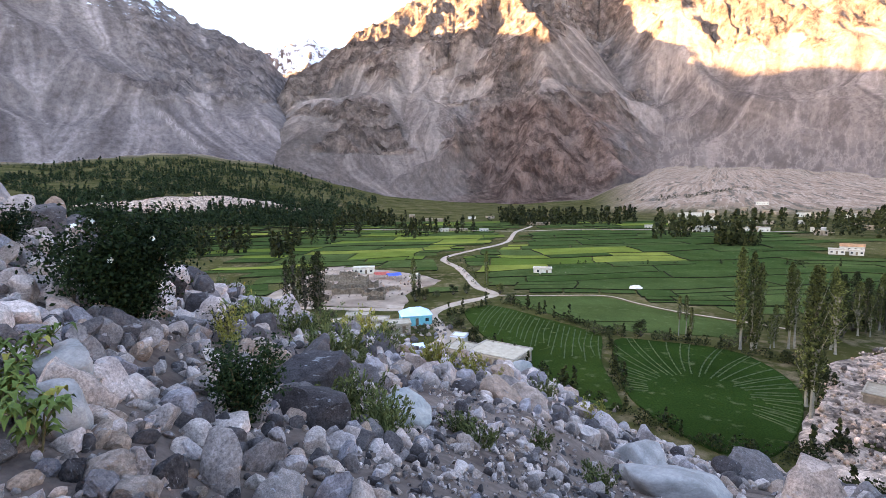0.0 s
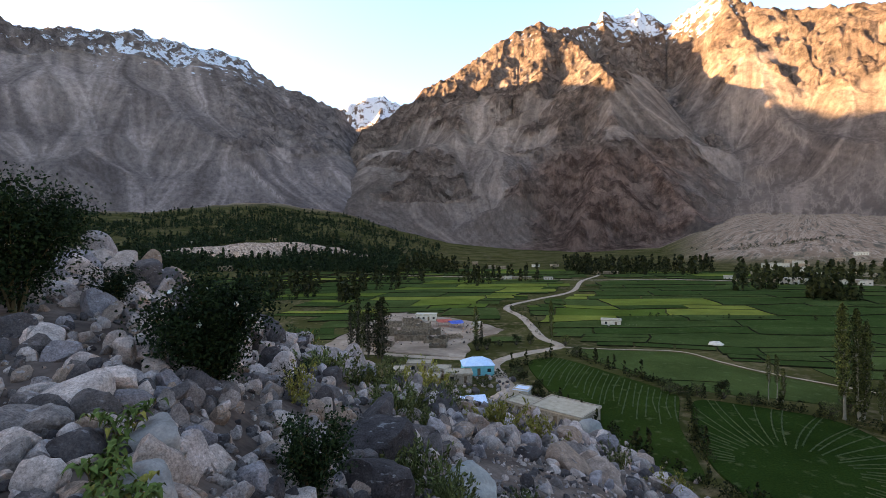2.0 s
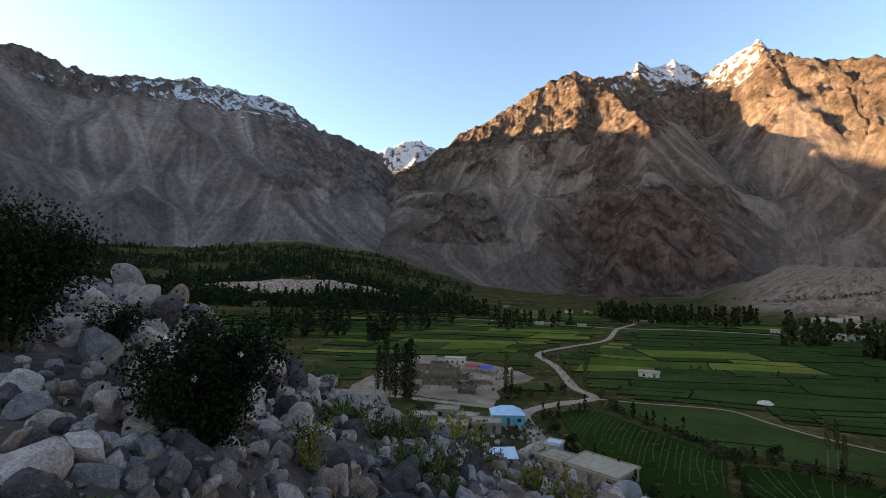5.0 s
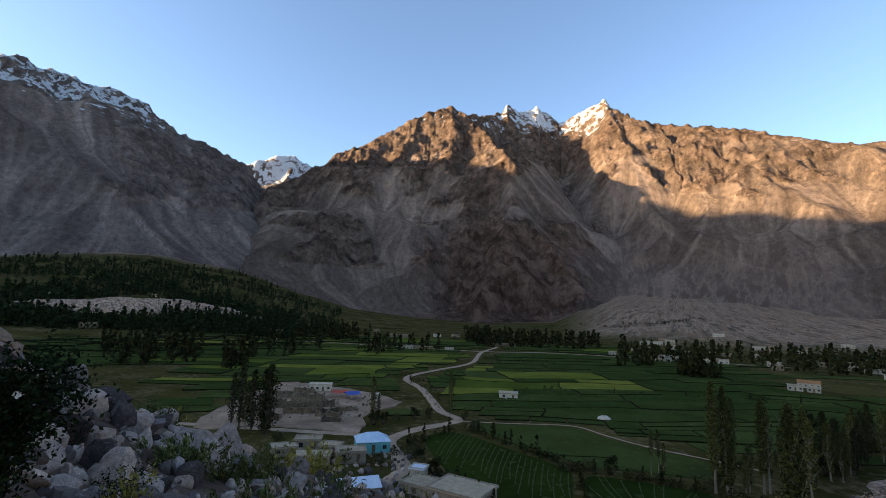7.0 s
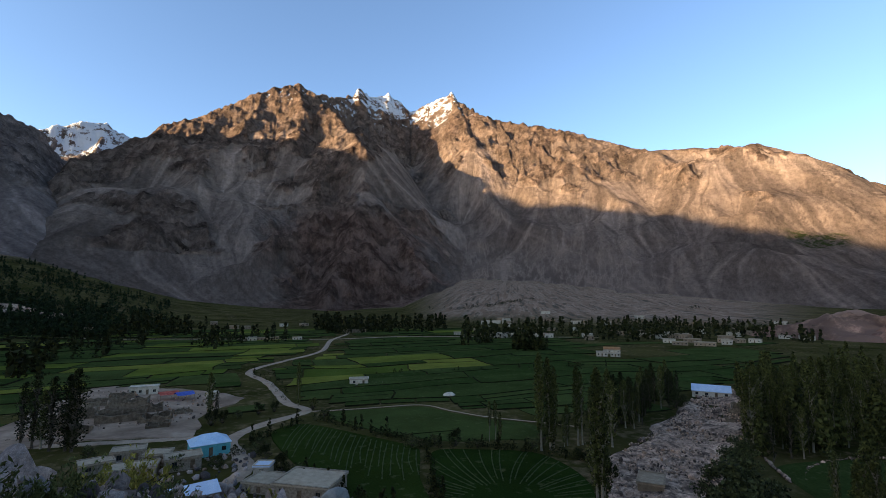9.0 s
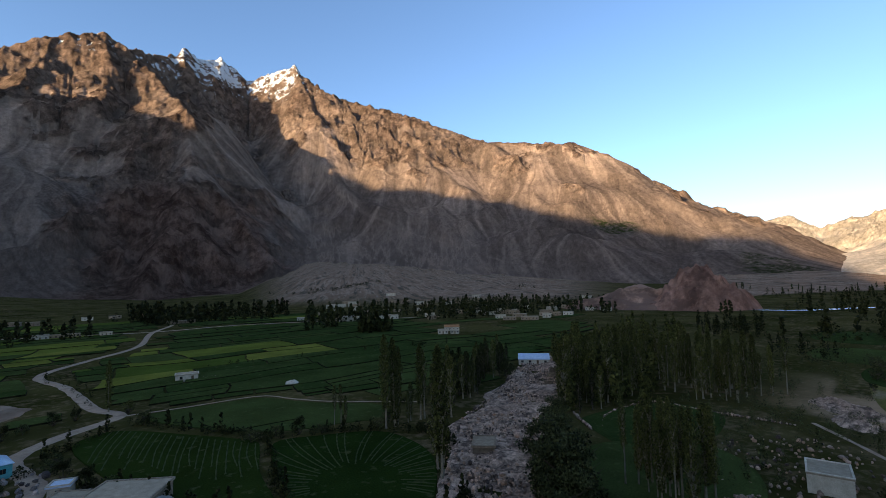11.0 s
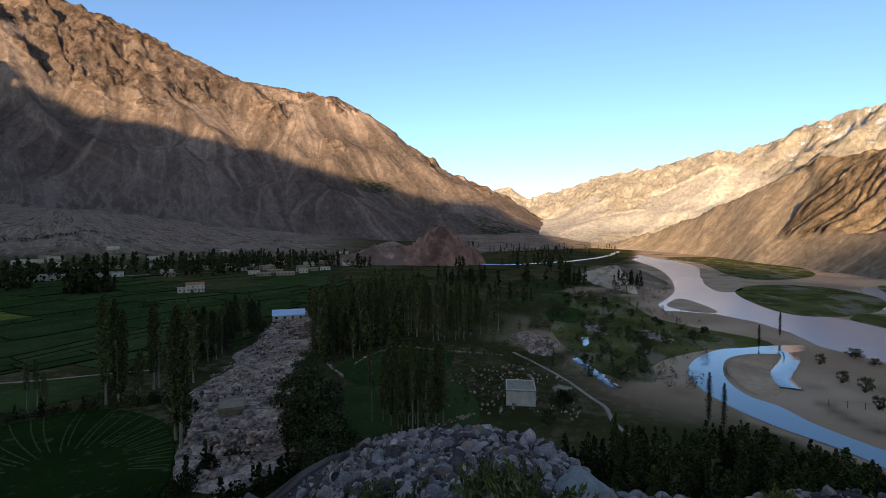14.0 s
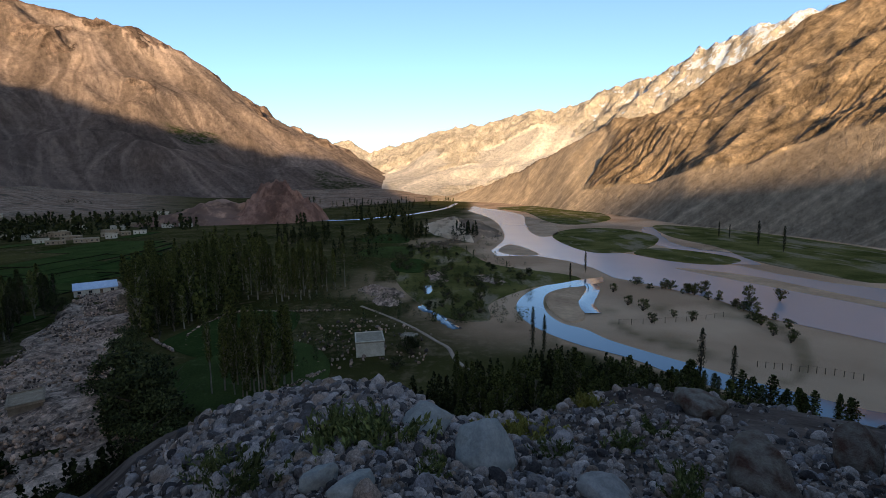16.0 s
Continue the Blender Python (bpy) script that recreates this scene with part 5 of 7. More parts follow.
# the (46, 50) row: dark shrubs that also stand in for a shaded bank
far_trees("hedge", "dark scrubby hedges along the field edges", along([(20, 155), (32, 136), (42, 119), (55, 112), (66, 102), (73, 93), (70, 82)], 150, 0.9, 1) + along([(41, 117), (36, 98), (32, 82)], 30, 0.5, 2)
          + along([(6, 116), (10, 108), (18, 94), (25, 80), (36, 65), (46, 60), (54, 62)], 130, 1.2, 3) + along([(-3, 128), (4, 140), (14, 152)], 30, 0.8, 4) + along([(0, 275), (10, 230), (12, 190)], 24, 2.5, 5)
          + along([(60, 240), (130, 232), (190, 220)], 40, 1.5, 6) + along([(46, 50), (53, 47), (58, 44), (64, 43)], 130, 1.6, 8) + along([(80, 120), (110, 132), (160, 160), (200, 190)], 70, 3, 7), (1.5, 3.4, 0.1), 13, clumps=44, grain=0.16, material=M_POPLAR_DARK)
far_trees("meadow_scrub", "low scrub and thorn bushes over rough meadow", [p for p in polar_places(-98, -70, 125, 420, 420, 18, 0.42) if not inside(*p, RIVER)] + polar_places(-75, -58, 95, 200, 90, 19, 0.4), (1.8, 4.0, 0.08), 10, clumps=110, grain=0.085, material=M_WILLOW)
far_trees("far_wood", "dark green woods covering a wide fan", polar_places(13, 54, 560, 1450, 6800, 1, 0.2) + polar_places(8, 26, 640, 1250, 900, 2), (6, 11.5, 0.16), 1, material=M_HAZEWOOD, clumps=20, grain=0.27)
far_trees("far_tree_line", "line of dark poplars before the mountain", polar_places(-22, 12, 560, 780, 330, 3, 0.45) + polar_places(-16, -8, 540, 640, 50, 4), (8, 14, 0.6), 2)
far_trees("village_trees", "poplars and orchards among village houses", polar_places(-60, -24, 400, 760, 420, 5, 0.4) + polar_places(-40, -30, 300, 430, 60, 6, 0.4), (7, 12, 0.6), 3)
far_trees("valley_trees", "scattered poplar rows between the fields", polar_places(10, 19, 430, 560, 55, 7) + polar_places(13, 20, 300, 390, 40, 27, 0.3) + polar_places(22, 31, 330, 470, 90, 28, 0.35) + polar_places(-4, 6, 440, 540, 40, 29, 0.45) + polar_places(20, 33, 470, 620, 90, 8, 0.3) + polar_places(2, 5, 400, 440, 10, 9), (6, 11, 0.6), 4)
far_trees("river_trees", "distant groves along the river", [p for p in polar_places(-84, -70, 330, 1300, 200, 10, 0.4) + polar_places(-90, -80, 800, 1500, 60, 12) if not inside(*p, RIVER)], (5, 10, 0.5), 5)
far_trees("terrace_trees", "clumps of poplar and willow on the river terrace", polar_places(-85.5, -82.5, 350, 405, 34, 31) + polar_places(-91.5, -88.5, 335, 380, 26, 32) + polar_places(-80, -74, 250, 300, 20, 33, 0.4) + polar_places(-86, -80, 205, 245, 22, 34, 0.4) + polar_places(-74, -68, 330, 420, 60, 35, 0.3), (5, 9, 0.55), 15, clumps=90, grain=0.09)
far_trees("hillside_scrub", "green scrub on the dry slope", polar_places(-55, -20, 1050, 1150, 110, 14, 0.5), (5, 9, 0.0), 6)

# ---------------------------------------------------------------- hills on the valley floor
def mound(name, label, cx, cy, rx, ry, turn, height, material, seed, steep=1.6, red=0.0, skew=0.0, crag=0.25):
    """A rocky hill on the floor: flat-topped, gullied, with a steep face."""
    cx, cy = settle(cx, cy)
    n = 90
    u = np.linspace(-1.25, 1.25, n)
    U, V = np.meshgrid(u, u)
    ca, sa_ = math.cos(turn), math.sin(turn)
    X, Y = cx + U * rx * ca - V * ry * sa_, cy + U * rx * sa_ + V * ry * ca
    d = np.sqrt(U ** 2 + V ** 2) + 0.22 * fbm(U * 2.2, V * 2.2, 4, seed)
    top = np.clip(1 - d, 0, 1) ** (1 / steep)
    Z = ground_at(X, Y) - 1.0 + height * top * (0.8 + 0.35 * fbm(U * 3, V * 3, 4, seed + 3)) + (ridged(U * (7 if crag < 0.3 else 2.6), V * (7 if crag < 0.3 else 2.6), 4, seed + 5) - 0.6) * height * crag * smooth(0.0, 0.6, top)
    Z = Z - skew * height * top * (1 - smooth(-1.0, 0.45, U))
    keep = d < 1.05
    ob = grid_mesh(name, X, Y, Z, material, keep=keep, attributes=[("tone", "FLOAT_COLOR", (np.full(X.shape, red), 0 * X, 0 * X - 2)),
                   ("flow", "FLOAT_VECTOR", (np.degrees(np.arctan2(V, U)) * 3, 0.3 + 0.4 * fbm(U * 2, V * 2, 3, seed + 9), 0.5 + 0.5 * fbm(U * 6, V * 6, 3, seed)))])
    return tagged(ob, label, "hill", kind="structure")


mound("red_hill", "steep rocky hill of reddish brown earth", 577, 228, 62, 52, radians(-62), 66, M_REDEARTH, 31, 1.25, 0.6, 0.15, 0.4)
mound("red_hill", "low bare shoulder of a reddish hill", 566, 296, 88, 56, radians(-62), 34, M_REDEARTH, 36, 1.2, 0.1, 0.0, 0.3)
mound("earth_terrace", "low bare brown terrace above the river", 440, 6, 105, 32, radians(6), 12, M_RIGHT, 37, 2.0, 0.25)
mound("dirt_bank", "small bare bank of pale earth", 152, 26, 9, 5, radians(30), 3.2, M_GRAVEL, 38, 1.8)
mound("dirt_bank", "bare brown bank above the brook", 166, 30, 13, 6, radians(50), 4.0, M_GRAVEL, 42, 1.8)
mound("dirt_bank", "bare brown bank beside the river meadow", 186, -10, 18, 7, radians(20), 2.8, M_GRAVEL, 43, 1.8)
mound("dirt_bank", "low bank of bare earth by the meadow", 196, 12, 22, 6, radians(15), 2.4, M_GRAVEL, 39, 1.8)
mound("pale_terrace", "long pale bare terrace among dark woods", -330, 640, 150, 34, radians(38), 17, M_GRAVEL, 41, 2.4)

# ---------------------------------------------------------------- buildings
M_WHITE = plain("whitewash", (0.40, 0.35, 0.295), (0.52, 0.47, 0.41), 0.8, bump=0.3, per=0.15)
M_MUD = plain("mud_plaster", (0.22, 0.16, 0.115), (0.31, 0.235, 0.175), 0.9, bump=0.6, dist=0.04, per=0.2)
M_STONE = plain("dry_stone", (0.19, 0.155, 0.125), (0.34, 0.285, 0.235), 2.4, bump=1.0, dist=0.08, per=0.15)
M_ROOFMUD = plain("mud_roof", (0.27, 0.22, 0.17), (0.36, 0.30, 0.24), 0.7, bump=0.5, dist=0.05, per=0.15)
M_BLUE = plain("blue_sheet_metal", (0.34, 0.50, 0.74), (0.45, 0.60, 0.80), 0.5, rough=0.42, spec=0.5)
M_PALEBLUE = plain("pale_blue_sheet", (0.42, 0.52, 0.72), (0.52, 0.60, 0.78), 0.6, rough=0.4, spec=0.5)
M_TURQ = plain("turquoise_paint", (0.10, 0.36, 0.42), (0.16, 0.45, 0.50), 1.0)
M_RED = plain("red_canopy_cloth", (0.55, 0.12, 0.10), (0.68, 0.22, 0.18), 1.2)
M_ROYAL = plain("blue_tarpaulin", (0.10, 0.16, 0.62), (0.16, 0.25, 0.75), 1.2)
M_DARKPANE = plain("dark_window_glass", (0.015, 0.018, 0.022), (0.03, 0.034, 0.04), 1.0, rough=0.15, spec=0.5)
M_WOOD = plain("weathered_wood", (0.12, 0.085, 0.058), (0.19, 0.14, 0.10), 2.5, bump=0.4)
M_RUST = plain("rusty_sheet", (0.26, 0.12, 0.06), (0.36, 0.19, 0.09), 0.8, rough=0.6)


def box_bm(bm, x0, x1, y0, y1, z0, z1):
    v = [bm.verts.new(p) for p in ((x0, y0, z0), (x1, y0, z0), (x1, y1, z0), (x0, y1, z0), (x0, y0, z1), (x1, y0, z1), (x1, y1, z1), (x0, y1, z1))]
    for f in ((0, 3, 2, 1), (4, 5, 6, 7), (0, 1, 5, 4), (1, 2, 6, 5), (2, 3, 7, 6), (3, 0, 4, 7)):
        bm.faces.new([v[i] for i in f])


def walls_bm(w, d, h, openings, thick=0.35):
    """Four walls as one body, the front one (at -d/2) pierced by openings (x0, x1, z0, z1)."""
    bm = bmesh.new()
    xs = sorted({-w / 2, w / 2, *(o[0] for o in openings), *(o[1] for o in openings)})
    zs = sorted({-0.9, h, *(o[2] for o in openings), *(o[3] for o in openings)})
    verts = {}

    def at(x, y, z):
        key = (round(x, 3), round(y, 3), round(z, 3))
        if key not in verts:
            verts[key] = bm.verts.new((x, y, z))
        return verts[key]

    front, back = -d / 2, -d / 2 + thick

    def open_cell(i, k):
        return 0 <= i < len(xs) - 1 and 0 <= k < len(zs) - 1 and any(o[0] <= xs[i] and xs[i + 1] <= o[1] and o[2] <= zs[k] and zs[k + 1] <= o[3] for o in openings)

    for i in range(len(xs) - 1):
        for k in range(len(zs) - 1):
            x0, x1, z0, z1 = xs[i], xs[i + 1], zs[k], zs[k + 1]
            if not open_cell(i, k):
                bm.faces.new((at(x0, front, z0), at(x1, front, z0), at(x1, front, z1), at(x0, front, z1)))
                continue
            for other, a, b in ((open_cell(i - 1, k), (x0, z0), (x0, z1)), (open_cell(i + 1, k), (x1, z1), (x1, z0)), (open_cell(i, k - 1), (x1, z0), (x0, z0)), (open_cell(i, k + 1), (x0, z1), (x1, z1))):
                if not other:
                    bm.faces.new((at(a[0], front, a[1]), at(b[0], front, b[1]), at(b[0], back, b[1]), at(a[0], back, a[1])))
    for (ax, ay), (bx, by) in (((w / 2, -d / 2), (w / 2, d / 2)), ((w / 2, d / 2), (-w / 2, d / 2)), ((-w / 2, d / 2), (-w / 2, -d / 2))):
        for z0, z1 in zip(zs, zs[1:]):
            bm.faces.new((at(ax, ay, z0), at(bx, by, z0), at(bx, by, z1), at(ax, ay, z1)))
    bmesh.ops.recalc_face_normals(bm, faces=bm.faces)
    return bm


def house(x, y, turn, w, d, h, wall_mat, roof_mat, label, name="house", roof="flat", windows=2, door=True, group="", over=0.25, lift=0.0, category="house"):
    """A small flat-roofed or sheet-roofed house, its front towards -y before the turn."""
    x, y = settle(x, y)
    top = new(name)
    top.matrix_basis = pose(x, y, float(ground_at(x, y)) + lift, 0, 0, turn)
    tagged(top, label, category, group)
    opens = []
    slots = windows + (1 if door else 0)
    for i in range(slots):
        cx = -w / 2 + w * (i + 0.5) / slots
        if door and i == slots // 2:
            opens.append((cx - 0.45, cx + 0.45, 0.05, min(2.05, h - 0.3)))
        else:
            opens.append((cx - 0.5, cx + 0.5, min(0.95, h * 0.35), min(1.95, h - 0.4)))
    part("wall", walls_bm(w, d, h, opens), wall_mat, top)
    for i, (x0, x1, z0, z1) in enumerate(opens):
        bm = bmesh.new()
        box_bm(bm, x0 + 0.01, x1 - 0.01, -d / 2 + 0.22, -d / 2 + 0.27, z0 + 0.01, z1 - 0.01)
        is_door = door and i == slots // 2
        leaf = part("door" if is_door else "window", bm, M_WOOD if is_door else M_DARKPANE, top)
        if not is_door and w > 5:
            bm = bmesh.new()
            box_bm(bm, (x0 + x1) / 2 - 0.03, (x0 + x1) / 2 + 0.03, -d / 2 + 0.17, -d / 2 + 0.218, z0 + 0.02, z1 - 0.02)
            part("frame", bm, M_WOOD, leaf)
    bm = bmesh.new()
    if roof == "flat":
        box_bm(bm, -w / 2 - over, w / 2 + over, -d / 2 - over, d / 2 + over, h + 0.003, h + 0.28)
        part("roof", bm, roof_mat, top)
        for x0, x1, y0, y1 in ((-w / 2 - over, w / 2 + over, -d / 2 - over, -d / 2 - over + 0.3), (-w / 2 - over, w / 2 + over, d / 2 + over - 0.3, d / 2 + over),
                               (-w / 2 - over, -w / 2 - over + 0.3, -d / 2 - over + 0.3, d / 2 + over - 0.3), (w / 2 + over - 0.3, w / 2 + over, -d / 2 - over + 0.3, d / 2 + over - 0.3)):
            bm = bmesh.new()
            box_bm(bm, x0, x1, y0, y1, h + 0.283, h + 0.45)
            part("parapet", bm, wall_mat, top)
    else:
        ridge = h + (1.5 if roof == "gable" else 1.9) * d / 7
        for side in (-1, 1):
            bm = bmesh.new()
            inset = over + 0.2 if roof == "gable" else 0.0
            ex = w / 2 + over
            rx = ex if roof == "gable" else w * 0.18
            q = [(-ex, side * (d / 2 + over), h), (ex, side * (d / 2 + over), h), (rx, side * 0.01, ridge), (-rx, side * 0.01, ridge)]
            low, up = [bm.verts.new(p) for p in q], [bm.verts.new((p[0], p[1], p[2] + 0.12)) for p in q]
            for f in ((low[3], low[2], low[1], low[0]), (up[0], up[1], up[2], up[3])):
                bm.faces.new(f)
            for i in range(4):
                bm.faces.new((low[i], low[(i + 1) % 4], up[(i + 1) % 4], up[i]))
            bmesh.ops.recalc_face_normals(bm, faces=bm.faces)
            part("roof", bm, roof_mat, top)
        for side in (-1, 1):
            bm = bmesh.new()
            if roof == "gable":
                q = [(side * w / 2, -d / 2, h), (side * w / 2, d / 2, h), (side * w / 2, 0, ridge)]
                v = [bm.verts.new(p) for p in q] + [bm.verts.new((p[0] - side * 0.2, p[1], p[2])) for p in q]
                bm.faces.new(v[:3]), bm.faces.new(v[5:2:-1])
                for i in range(3):
                    bm.faces.new((v[i], v[(i + 1) % 3], v[3 + (i + 1) % 3], v[3 + i]))
                bmesh.ops.recalc_face_normals(bm, faces=bm.faces)
                part("gable", bm, wall_mat, top)
            else:
                ex, rx = w / 2 + over, w * 0.18
                q = [(side * ex, -d / 2 - over, h), (side * ex, d / 2 + over, h), (side * rx, 0, ridge)]
                v = [bm.verts.new(p) for p in q] + [bm.verts.new((p[0], p[1], p[2] + 0.12)) for p in q]
                bm.faces.new(v[:3]), bm.faces.new(v[5:2:-1])
                for i in range(3):
                    bm.faces.new((v[i], v[(i + 1) % 3], v[3 + (i + 1) % 3], v[3 + i]))
                bmesh.ops.recalc_face_normals(bm, faces=bm.faces)
                part("roof", bm, roof_mat, top)
    return top


# by the foot of the stony slope
house(11.5, 98.5, -35, 11, 8.5, 2.6, M_STONE, M_ROOFMUD, "low stone house with a wide flat earth roof", lift=0.2)
house(4, 104.5, -35, 7, 6, 1.6, M_STONE, M_ROOFMUD, "low stone outhouse with flat earth roof", "outhouse", windows=0, lift=0.1, category="outhouse")
house(-8.5, 133, 12, 8.5, 6.5, 2.7, M_TURQ, M_BLUE, "turquoise house with a bright blue hipped roof", roof="hip", windows=2)
house(-9, 101.5, 18, 8, 6.0, 1.9, M_STONE, M_PALEBLUE, "stone shed under a pale blue sheet roof", "shed", roof="gable", windows=1, lift=0.3, category="shed")
for x, y, a, w, d, h in ((-25, 133, 5, 6.5, 4.5, 2.4), (-18.5, 129, -8, 5, 4, 2.1), (-13, 124, 10, 7, 5, 2.3), (-30, 128, 20, 6, 4.5, 1.8), (-22, 122, 0, 9, 5, 1.7)):
    house(x, y, a, w, d, h, M_STONE, M_ROOFMUD, "small dry-stone house with flat mud roof", windows=1, group="stone houses", lift=0.1)
house(3.4, 111.5, -20, 3.2, 3.0, 2.4, M_WHITE, M_PALEBLUE, "small whitewashed hut beside shrubs", "hut", windows=1, door=False, category="hut")
# the building yard
house(-38, 222, 3, 9.5, 4.5, 2.9, M_WHITE, M_WHITE, "long white cabin at the edge of the yard", "cabin", windows=3, category="cabin")
house(-12.5, 201, 10, 3.4, 3.2, 2.6, M_WHITE, M_WHITE, "tiny white hut on bare ground", "hut", windows=1, door=False, category="hut")


def canopy(x, y, turn, w, d, cloth, label):
    top = new("canopy")
    top.matrix_basis = pose(x, y, float(ground_at(x, y)), 0, 0, turn)
    tagged(top, label, "canopy", "canopies in the yard")
    for sx in (-1, 1):
        for sy in (-1, 1):
            bm = bmesh.new()
            tube_bm(bm, [(sx * w * 0.46, sy * d * 0.46, -0.2), (sx * w * 0.46, sy * d * 0.46, 2.3)], [0.05, 0.05], 6)
            part("post", bm, M_WOOD, top)
    bm = bmesh.new()
    rows = []
    for i in range(7):
        rows.append([bm.verts.new((w * (i / 6 - 0.5), d * (k / 6 - 0.5), 2.3 + 0.9 * (1 - abs(k / 3 - 1)) - 0.18 * math.sin(math.pi * i / 6) * abs(k / 3 - 1))) for k in range(7)])
    for a, b in zip(rows, rows[1:]):
        for k in range(6):
            bm.faces.new((a[k], b[k], b[k + 1], a[k + 1]))
    bmesh.ops.solidify(bm, geom=bm.faces[:], thickness=0.05)
    part("cloth", bm, cloth, top)


canopy(-27.5, 206, 20, 6.5, 4.5, M_RED, "red cloth canopy on wooden posts")
canopy(-22, 203, 25, 6.0, 4.5, M_ROYAL, "royal blue tarpaulin canopy on posts")


M_RAWWALL = plain("raw_brown_masonry", (0.10, 0.075, 0.055), (0.20, 0.155, 0.118), 1.2, bump=1.0, dist=0.1, per=0.3)
M_YARD = plain("trodden_dirt", (0.19, 0.13, 0.098), (0.35, 0.255, 0.20), 0.09, bump=0.8, dist=0.1)


def ruin(x, y, turn, w, d, h, seed, label="unfinished house walls of grey stone"):
    """Bare walls without a roof, uneven along the top."""
    x, y = settle(x, y)
    r = random.Random(seed)
    top = new("unfinished_house")
    top.matrix_basis = pose(x, y, float(ground_at(x, y)) - 0.1, 0, 0, turn)
    tagged(top, label, "ruin", "unfinished houses")
    for x0, x1, y0, y1 in ((-w / 2, w / 2, -d / 2, -d / 2 + 0.4), (-w / 2, w / 2, d / 2 - 0.4, d / 2), (-w / 2, -w / 2 + 0.4, -d / 2 + 0.41, d / 2 - 0.41), (w / 2 - 0.4, w / 2, -d / 2 + 0.41, d / 2 - 0.41), (-0.2, 0.2, -d / 2 + 0.41, d / 2 - 0.41)):
        bm = bmesh.new()
        long_x = x1 - x0 > y1 - y0
        n = 8
        lo, hi = [], []
        for i in range(n + 1):
            t = i / n
            hh = h * r.uniform(0.55, 1.0)
            if long_x:
                a, b = (x0 + (x1 - x0) * t, y0), (x0 + (x1 - x0) * t, y1)
            else:
                a, b = (x0, y0 + (y1 - y0) * t), (x1, y0 + (y1 - y0) * t)
            lo.append((bm.verts.new((*a, -0.4)), bm.verts.new((*b, -0.4))))
            hi.append((bm.verts.new((*a, hh)), bm.verts.new((*b, hh))))
        for i in range(n):
            bm.faces.new((lo[i][0], lo[i + 1][0], hi[i + 1][0], hi[i][0]))
            bm.faces.new((lo[i + 1][1], lo[i][1], hi[i][1], hi[i + 1][1]))
            bm.faces.new((hi[i][0], hi[i + 1][0], hi[i + 1][1], hi[i][1]))
        bm.faces.new((lo[0][0], hi[0][0], hi[0][1], lo[0][1]))
        bm.faces.new((lo[n][0], lo[n][1], hi[n][1], hi[n][0]))
        bmesh.ops.recalc_face_normals(bm, faces=bm.faces)
        part("wall", bm, M_RAWWALL, top)


for i, (x, y, a, w, d, h) in enumerate(((-36, 178, 8, 13, 9, 3.2), (-38, 196, 5, 12, 8, 3.4), (-26, 172, -6, 8, 6, 2.6), (-48, 205, 12, 9, 7, 2.4), (-24, 164, 0, 6, 4, 1.8), (-49, 186, 4, 9, 8, 3.0), (-52, 172, 10, 8, 6, 2.2), (-30, 188, 8, 7, 6, 2.6), (-44, 216, 6, 8, 6, 2.4), (-20, 181, 20, 5, 4, 1.6), (-44, 165, 2, 7, 5, 2.0))):
    ruin(x, y, a, w, d, h, i)
yard = slab("yard", [(p.x + 3.5 * float(fbm(np.array(p.x * 0.11), np.array(p.y * 0.11), 3, 83)), p.y + 6 * float(fbm(np.array(p.x * 0.09), np.array(p.y * 0.09), 3, 84))) for p in spline([(*q, 0) for q in ((-64, 158), (-60, 238), (-44, 242), (-22, 224), (-2, 200), (-13, 172), (-12, 152), (-40, 156))], closed=True, steps=10)], 0.34, 0.8, M_YARD, slope=0.6)
tagged(yard, "bare gravel yard of a building site", "yard", kind="structure")
# in the fields
house(45, 215, -12, 8, 5, 2.4, M_WHITE, M_ROOFMUD, "small pale farm store among green fields", "farm_store", windows=1, category="store")
ruin(52, 212, -12, 6, 4, 0.9, 77, "low broken stone wall beside a farm store")


def heap(x, y, w, h, material, label):
    bm = bmesh.new()
    bmesh.ops.create_icosphere(bm, subdivisions=3, radius=1)
    for v in bm.verts:
        n = noise.noise(v.co * 2 + Vector((x, y, 0))) * 0.25
        v.co = Vector((v.co.x * w * (1 + n), v.co.y * w * 0.7 * (1 + n), max(v.co.z, -0.2) * h * (1 + n)))
    ob = new("sheeted_mound", finish("sheeted_mound", bm, material, True))
    ob.matrix_basis = pose(x, y, float(ground_at(x, y)) + 0.2)
    tagged(ob, label, "heap")


def fence(line, gap, tall, label):
    """Wooden posts with a strand of wire along a line on the plan."""
    pts = spline([(*p, 0) for p in line], steps=8)
    run = np.concatenate([[0], np.cumsum([(b - a).length for a, b in zip(pts, pts[1:])])])
    at = np.arange(0, run[-1], gap)
    xs, ys = (np.interp(at, run, [p[k] for p in pts]) for k in (0, 1))
    zs = ground_at(xs, ys)
    top = new("fence")
    top.matrix_basis = pose(float(xs[0]), float(ys[0]), float(zs[0]))
    tagged(top, label, "fence")
    r = random.Random(int(xs[0]))
    tips = []
    for x, y, z in zip(xs - xs[0], ys - ys[0], zs - zs[0]):
        bm = bmesh.new()
        lean, h = r.uniform(-0.08, 0.08), tall * r.uniform(0.85, 1.1)
        tube_bm(bm, [(x, y, z - 0.3), (x + lean * 0.5, y, z + h * 0.5), (x + lean, y, z + h)], [0.09, 0.08, 0.07], 6)
        part("post", bm, M_WOOD, top)
        tips.append((x + lean * 0.9, y, z + h * 0.9))
    bm = bmesh.new()
    tube_bm(bm, tips, [0.012] * len(tips), 4)
    part("wire", bm, M_DARKPANE, top, "thin dark wire")


